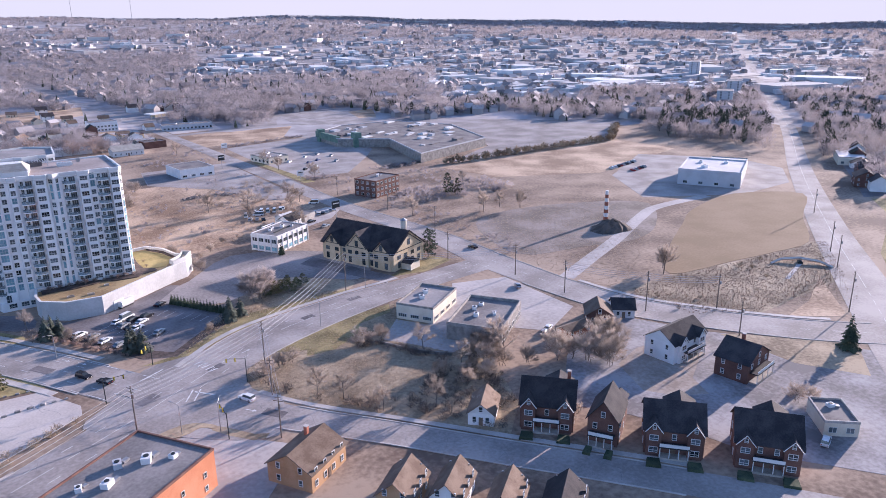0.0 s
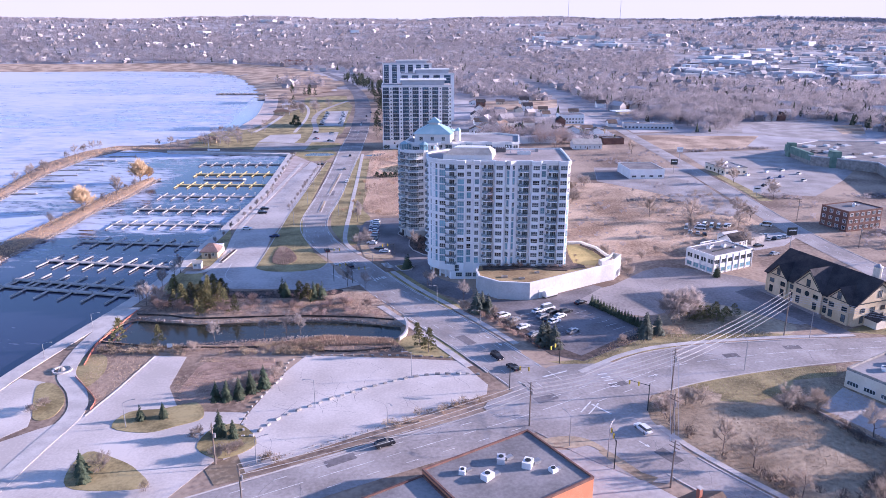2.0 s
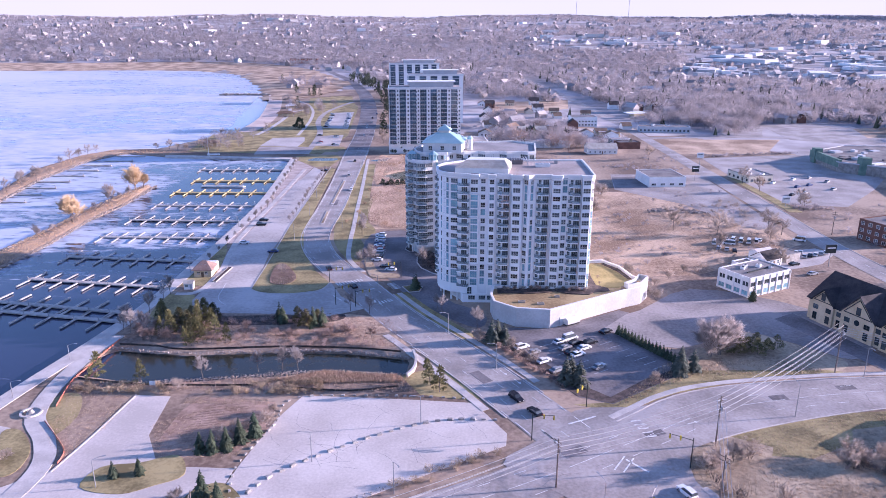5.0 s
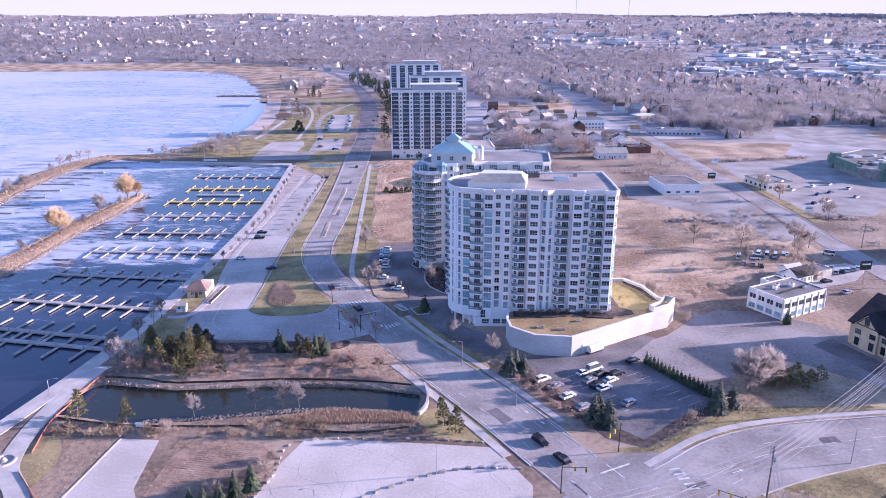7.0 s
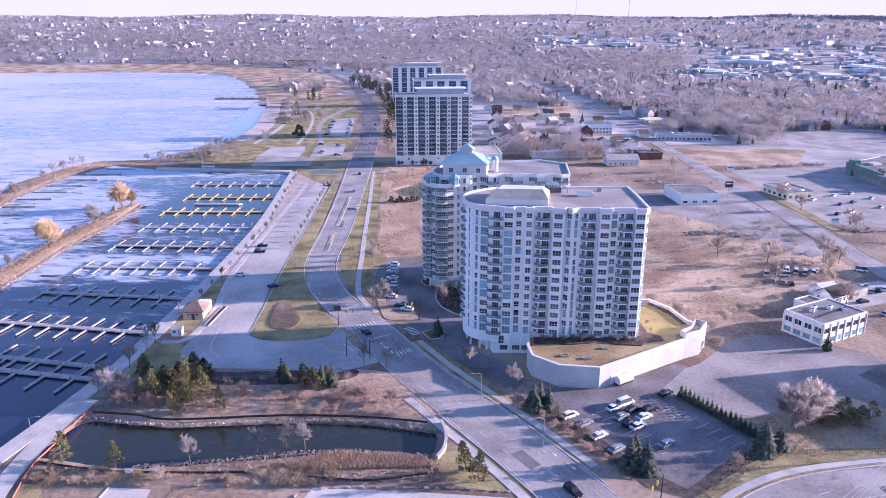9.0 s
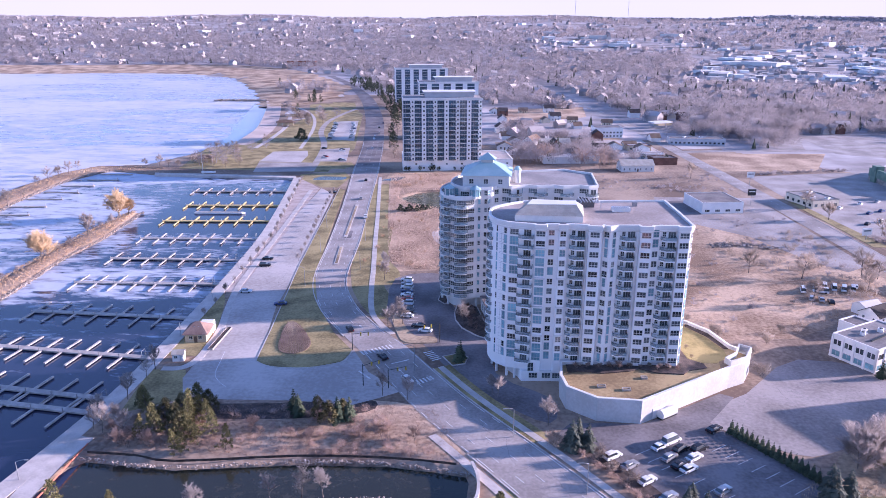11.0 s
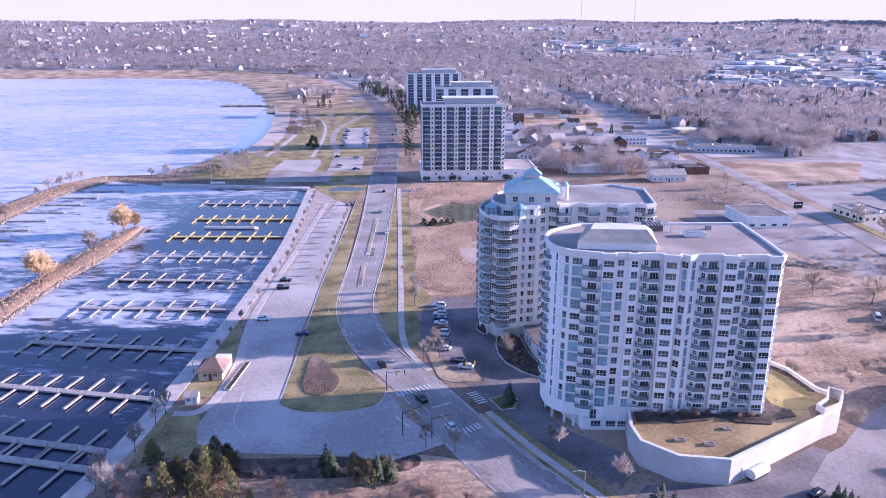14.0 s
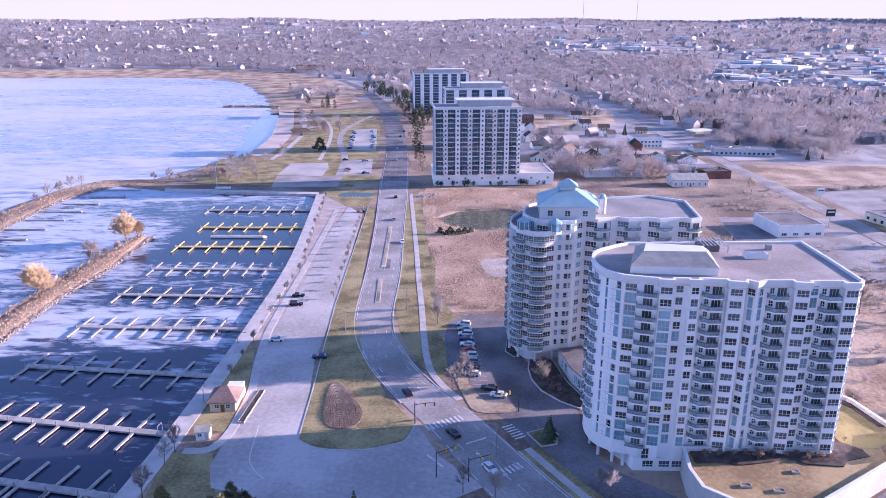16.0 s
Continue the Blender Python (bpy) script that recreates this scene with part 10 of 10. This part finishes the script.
tufts("reeds", "tan grass on the outer breakwater", [(-250, 551), (-262, 515), (-260, 455), (-249, 395), (-238, 330), (-250, 330), (-264, 416), (-279, 485), (-277, 537), (-265, 562), (-215, 562), (-212, 540)], 9000, .3, .9, bpy.data.materials["breakwater_grass"], 9)

hx, hy = [], []
for (ax, ay), (bx, by) in (((270, 383), (350, 384)), ((350, 384), (432, 385)), ((432, 385), (494, 438))):
    for i in range(46):
        hx.append(ax + (bx - ax) * i / 46 + frng.uniform(-1.5, 1.5)), hy.append(ay + (by - ay) * i / 46 + frng.uniform(-2.5, 2.5))
crowd("hedge_bank", M["scrub"], "dark tangled hedge bank along the empty lot", "hedge", np.array(hx), np.array(hy), *fuzzy(44, 5.0, 2.6, 90, .45, 1.8), .7, 1.2)
for lb, pts, n_ in (("dark bramble thicket in the vacant lot", [(72, 131), (80, 122), (92, 104), (103, 112), (113, 130), (110, 140), (97, 137), (84, 131)], 95), ("dark weeds along the street edge of the vacant lot", [(53, 158), (58, 150), (75, 124), (78, 126), (62, 149), (58, 160)], 60), ("grey-brown brush round the rubble patch", [(96, 352), (130, 346), (147, 372), (146, 420), (132, 400), (104, 392)], 90), ("grey-brown brush beside the parked vans", [(92, 292), (112, 300), (136, 316), (146, 345), (128, 345), (104, 318)], 60), ("dark weeds along the low wall", [(84, 166), (93, 165), (106, 143), (102, 142), (92, 158)], 50)):
    x, y = frng.uniform(min(p[0] for p in pts), max(p[0] for p in pts), n_ * 3), frng.uniform(min(p[1] for p in pts), max(p[1] for p in pts), n_ * 3)
    k = signed(x, y, pts) > 0
    crowd("brambles", M["twig" if pts[0][1] > 280 else "bark"], lb, "thicket", x[k][:n_], y[k][:n_], *fuzzy(47, 1.7, 1.5, 90, .1, 1.0), .5, 1.3)
hx, hy = frng.uniform(196, 262, 150), frng.uniform(300, 330, 150)
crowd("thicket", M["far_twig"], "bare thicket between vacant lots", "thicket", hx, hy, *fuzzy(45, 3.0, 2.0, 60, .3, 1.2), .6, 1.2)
slab("field", [(30, 780), (120, 850), (132, 945), (34, 915)], .06, M["field"], "cleared brown lot among the houses", "field")

for lb, pts, n_ in (("dense grove of tall bare trees by the side street", [(160, 700), (168, 692), (214, 690), (250, 650), (270, 702), (300, 735), (280, 840), (215, 815)], 170), ("bare trees among the houses beside the main road", [(408, 150), (440, 148), (520, 205), (570, 240), (560, 262), (540, 254), (470, 218), (424, 184)], 46), ("bare thicket behind the towers", [(40, 566), (98, 552), (104, 572), (98, 596), (72, 606), (44, 598)], 11),
                    ("grove of tall bare trees among houses", [(210, 700), (330, 740), (400, 860), (260, 900)], 190)):
    x, y = frng.uniform(min(p[0] for p in pts), max(p[0] for p in pts), n_ * 2), frng.uniform(min(p[1] for p in pts), max(p[1] for p in pts), n_ * 2)
    k = signed(x, y, pts) > 0
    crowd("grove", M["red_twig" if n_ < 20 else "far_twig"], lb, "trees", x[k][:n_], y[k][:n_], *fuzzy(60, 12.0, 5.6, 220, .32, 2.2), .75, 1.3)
x, y = scatter(1500, 560, 1400, True, 4, 75)
needles = fuzzy(71, 11.0, 2.6, 90, .7, 2.2)
crowd("far_evergreens", M["far_green"], "dark evergreens among the houses", "trees", x[:260], y[:260], *needles, .6, 1.2)
f = frng.uniform(0, 1, 90)
x, y = -88 - 110 * f ** 1.6 + frng.uniform(-2, 34, 90), 840 + 420 * f
crowd("evergreen_belt", M["far_green"], "belt of dark evergreens along the lakeside road", "trees", x, y, *needles, .7, 1.4)

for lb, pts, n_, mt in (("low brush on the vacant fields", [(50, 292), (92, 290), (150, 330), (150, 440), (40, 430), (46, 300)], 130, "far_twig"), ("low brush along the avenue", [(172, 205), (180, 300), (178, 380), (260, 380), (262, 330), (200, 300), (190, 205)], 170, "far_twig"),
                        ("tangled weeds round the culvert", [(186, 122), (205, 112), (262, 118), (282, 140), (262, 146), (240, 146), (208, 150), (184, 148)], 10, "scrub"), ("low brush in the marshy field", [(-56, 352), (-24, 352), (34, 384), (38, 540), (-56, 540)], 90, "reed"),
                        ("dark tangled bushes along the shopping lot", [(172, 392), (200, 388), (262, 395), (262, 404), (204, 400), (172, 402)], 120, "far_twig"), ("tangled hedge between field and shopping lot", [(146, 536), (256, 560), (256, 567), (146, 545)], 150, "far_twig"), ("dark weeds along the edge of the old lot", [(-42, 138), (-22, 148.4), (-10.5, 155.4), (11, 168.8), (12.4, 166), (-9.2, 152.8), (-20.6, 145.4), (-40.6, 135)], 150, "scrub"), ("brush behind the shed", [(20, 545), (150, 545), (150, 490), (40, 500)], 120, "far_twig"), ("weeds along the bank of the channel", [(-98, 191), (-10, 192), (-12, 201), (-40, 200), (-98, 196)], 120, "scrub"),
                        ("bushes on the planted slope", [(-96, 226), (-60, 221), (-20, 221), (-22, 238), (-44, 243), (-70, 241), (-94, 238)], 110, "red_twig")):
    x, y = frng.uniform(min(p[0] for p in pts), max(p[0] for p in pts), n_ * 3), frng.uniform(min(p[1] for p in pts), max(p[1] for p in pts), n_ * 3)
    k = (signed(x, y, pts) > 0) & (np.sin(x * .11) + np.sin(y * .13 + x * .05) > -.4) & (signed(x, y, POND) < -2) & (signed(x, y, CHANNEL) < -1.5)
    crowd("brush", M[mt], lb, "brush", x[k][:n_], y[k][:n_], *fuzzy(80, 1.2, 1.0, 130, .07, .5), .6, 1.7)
# added trees stand in for the shaded side of the backlit woods
x, y = scatter(900, 520, 1500, True, 38, 66)
crowd("far_evergreens", M["far_green"], "evergreens added to darken the backlit woods by the main road", "trees", x[:240], y[:240], *needles, .7, 1.3)

tufts("dead_grass", "tangled dark weeds beside the earth pad", [(186, 122), (205, 110), (262, 112), (300, 140), (293, 143), (268, 143.5), (244, 146), (212, 151), (186, 150)], 9000, .15, .6, bpy.data.materials["brown_weeds"], 15)
tufts("dead_grass", "dry grass on the bank by the cross street", [(31, 189), (40, 186.5), (58, 195.5), (100, 206), (104, 210), (84, 209.5), (66, 208.5), (41, 190.5)], 2500, .1, .3, dead, 16)
hx, hy = np.linspace(13, 29.5, 34) + frng.uniform(-.7, .7, 34), np.linspace(223, 198, 34) + frng.uniform(-.7, .7, 34)
crowd("hedge", M["red_twig"], "low reddish bare hedge along the parking lot", "hedge", hx, hy, *fuzzy(81, 1.3, 1.0, 90, .1, .6), .7, 1.3)
x, y = frng.uniform(520, 572, 40), frng.uniform(350, 414, 40)
crowd("far_evergreens", M["far_green"], "clump of dark evergreens among houses", "trees", x, y, *needles, .8, 1.5)
flat_block(pose(179, 468, 0, 0, 0, 14), 16, 22, 4.2, "cream", "roof_mid", "low pale pavilion shop with a cluttered roof", "shop", "shop_building", (SIMPLE, 4), 1, ((3, 6, 4, 2, 1), (-4, -5, 3, 3, .8), (2, -9, 3, 2, 1)), .5, "fl")
house(pose(421, 184, 0, 0, 0, -57), 12, 13, 5.8, 9.0, "dark_brick", "shingle", "dark brick house beside the main road", "y", (), False, 2)
house(pose(446, 195, 0, 0, 0, -57), 11, 12, 5.6, 8.8, "brick", "shingle", "brick house with a dark roof beside the main road", "x", (), False, 2, plain=True)
flat_block(pose(486, 226, 0, 0, 0, 33), 30, 16, 5, "cream", "roof_pale", "low pale shop with a white flat roof", "shop", "shop_building", (SIMPLE, 5), 1, (), .4, "fl")
flat_block(pose(528, 214, 0, 0, 0, 33), 26, 16, 5, "siding", "roof_pale", "low white shop with a flat roof", "shop", "shop_building", (SIMPLE, 5), 1, (), .4, "fl")
slab("pavement", [(392, 170), (430, 194), (520, 256), (540, 226), (440, 150)], .035, M["dark_asphalt"], "dark asphalt yards beside the main road", "yard")
slab("lawn", [(318, 108), (392, 166), (430, 140), (360, 80)], .034, M["lawn"], "park lawn beside the main road", "lawn")
scatter_rocks("rubble", "heap of dark rubble in the vacant field", [(98, 386), (112, 388), (122, 384)], 160, 3.0, .3, .9, .1, 21)

x, y = np.array([-196, -188, -180, -172, -186, -193, -202, -160, -164, -170, -190, -196, -204, -212, -150, -158, -143, -168, -178, -214, -222, -232, -262, -280, -300, -176, -166]), np.array([566, 576, 570, 582, 592, 600, 618, 770, 790, 812, 820, 850, 880, 905, 800, 828, 842, 862, 842, 930, 1000, 1080, 1150, 1220, 1300, 620, 640])
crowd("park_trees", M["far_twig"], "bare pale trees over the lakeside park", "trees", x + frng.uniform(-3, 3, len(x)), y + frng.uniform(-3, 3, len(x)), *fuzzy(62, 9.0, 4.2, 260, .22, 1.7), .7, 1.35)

for pts, n_, sd in (([(-100.5, 196), (-81.5, 191.5), (-81, 174), (-85, 160), (-95, 172)], 3500, 31), ([(-60, 186), (-45, 186), (-44, 172), (-47, 163), (-64, 162), (-72, 176)], 2600, 32), ([(-42, 137.5), (-22, 148), (-10.5, 155), (11, 168.4), (12, 166.6), (-9.6, 153.4), (-21, 146), (-41, 135.6)], 2600, 33), ([(-68, 190), (-46, 190), (-45, 186), (-68, 186)], 900, 34), ([(60, 300), (92, 292), (150, 332), (150, 360), (120, 400), (60, 425), (42, 420), (50, 310)], 9000, 35)):
    tufts("dead_grass", "dry weeds and dead grass on bare soil", pts, n_, .06, .32, dead if sd != 33 else bpy.data.materials["brown_weeds"], sd)

x = np.array([-50, -47, -40, -33, -31, -29, -18, -12, -10, 0, 3, 5, 12, 15]) + frng.uniform(-1, 1, 14)
crowd("shrubs", M["far_green"], "dark evergreen shrubs along the white podium", "shrubs", x, 553 + .087 * (x + 17) + frng.uniform(-1.5, .5, 14), *fuzzy(90, 4.0, 1.5, 160, .25, .9), .6, 1.2)

fr_rng, g = random.Random(77), Geo()
plot = [(-66, 167), (-65.8, 183), (-63.4, 189), (-45.2, 187), (-43, 176), (-48, 167), (-62, 163.8)]
for i in range(34):
    y0, x = 164 + .76 * i, -67.0
    while x < -42:
        L = fr_rng.uniform(1.5, 5)
        yc = y0 - .12 * (x + 55)
        if signed(np.array([x, x + L]), np.array([yc, yc - .12 * L]), plot).min() > .2:
            h, w = fr_rng.uniform(.05, .13), fr_rng.uniform(.22, .36)
            g.add([(x, yc - w, 0), (x, yc + w, 0), (x + L, yc + w - .12 * L, 0), (x + L, yc - w - .12 * L, 0), (x + .3, yc, h), (x + L - .3, yc - .12 * L, h)],
                  [(0, 3, 5, 4), (1, 4, 5, 2), (0, 4, 1), (3, 2, 5)])
        x += L + fr_rng.uniform(0, 1.2)
tagged(part("furrows", g, bpy.data.materials["ploughed_soil"]), "low broken furrows of ploughed reddish soil", "furrows", kind="stuff")

# ---- open park along the far shore ----
line = [Vector(p[:2]) for p in smooth([(-241, 938, 0), (-274, 1066, 0), (-361, 1293, 0), (-448, 1459, 0), (-610, 1550, 0), (-935, 1530, 0), (-1500, 1522, 0), (-2400, 1509, 0)], 14)]
g, rows_, offs = Geo(), [], ((-14, -1.5), (-12, -.9), (0, .25), (25, .7), (60, .9), (95, .9), (130, .8))
for i, p in enumerate(line):
    d = (line[min(i + 1, len(line) - 1)] - line[max(i - 1, 0)]).normalized()
    side, wob = Vector((d.y, -d.x)), 3.5 * math.sin(i * 1.9) + 2.5 * math.sin(i * .73)
    wide = min(1, .15 + i / 22)
    for o, up in offs:
        q = p + side * (o * (wide if o > 0 else 1) + wob)
        z = up if o <= 0 else up + max(0.0, float(height(np.array([q.x]), np.array([q.y]))[0]))
        rows_.append(Vector((q.x, q.y, z)))
m_ = len(offs)
g.add(rows_, [(i * m_ + j, i * m_ + j + 1, (i + 1) * m_ + j + 1, (i + 1) * m_ + j) for i in range(len(line) - 1) for j in range(m_ - 1)])
tagged(part("lawn", g, M["field"]), "tan winter grass of the park along the far shore", "lawn", kind="structure")

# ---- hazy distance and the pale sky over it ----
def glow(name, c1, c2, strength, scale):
    """Airlight of the far distance put into emission: two close tones in soft patches."""
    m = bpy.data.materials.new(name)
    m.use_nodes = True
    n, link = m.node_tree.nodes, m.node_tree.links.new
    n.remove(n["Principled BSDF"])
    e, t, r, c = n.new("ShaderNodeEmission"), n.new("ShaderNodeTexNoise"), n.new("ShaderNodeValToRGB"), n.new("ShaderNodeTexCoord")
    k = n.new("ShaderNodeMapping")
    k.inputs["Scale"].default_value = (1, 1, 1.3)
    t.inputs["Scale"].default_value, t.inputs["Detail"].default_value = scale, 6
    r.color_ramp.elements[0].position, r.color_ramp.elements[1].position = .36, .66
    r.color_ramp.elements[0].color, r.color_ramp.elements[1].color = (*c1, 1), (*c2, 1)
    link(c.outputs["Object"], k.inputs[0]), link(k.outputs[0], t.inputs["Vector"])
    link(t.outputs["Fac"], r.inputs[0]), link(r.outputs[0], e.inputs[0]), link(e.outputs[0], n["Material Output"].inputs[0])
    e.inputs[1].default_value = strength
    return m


def crest(az):
    top = 128 - 70 * np.clip((az - 22) / 35, 0, 1) + 5 * np.sin(az * 0.30) + 2 * np.sin(az * 0.9 + 1)
    return (top - 93) / 4800


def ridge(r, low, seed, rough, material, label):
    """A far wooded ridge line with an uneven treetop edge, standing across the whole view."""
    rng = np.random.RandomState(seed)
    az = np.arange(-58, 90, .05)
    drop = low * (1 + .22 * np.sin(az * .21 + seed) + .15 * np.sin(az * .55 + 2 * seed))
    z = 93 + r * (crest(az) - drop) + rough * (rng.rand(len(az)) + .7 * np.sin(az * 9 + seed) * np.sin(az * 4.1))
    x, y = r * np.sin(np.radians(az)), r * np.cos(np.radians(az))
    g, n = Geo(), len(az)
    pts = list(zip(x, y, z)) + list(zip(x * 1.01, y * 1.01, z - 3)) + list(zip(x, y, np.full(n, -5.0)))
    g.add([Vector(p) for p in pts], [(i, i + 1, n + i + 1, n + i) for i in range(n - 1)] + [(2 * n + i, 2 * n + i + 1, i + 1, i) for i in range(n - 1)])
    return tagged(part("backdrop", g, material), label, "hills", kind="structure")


# the ridge glows: its haze is painted as emission colour
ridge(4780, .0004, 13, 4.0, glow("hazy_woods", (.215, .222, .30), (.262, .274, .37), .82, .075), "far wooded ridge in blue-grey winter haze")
a = np.linspace(0, 2 * math.pi, 97)[:-1]
g, n = Geo(), 96
g.add([Vector((4850 * math.sin(v), 4850 * math.cos(v), z)) for z in (-40, 420) for v in a], [((i + 1) % n, i, n + i, n + (i + 1) % n) for i in range(n)])
tagged(part("backdrop", g, glow("pale_sky", (.435, .43, .445), (.45, .44, .455), .84, .0008)), "pale lavender sky low over the hills", "sky", kind="structure")
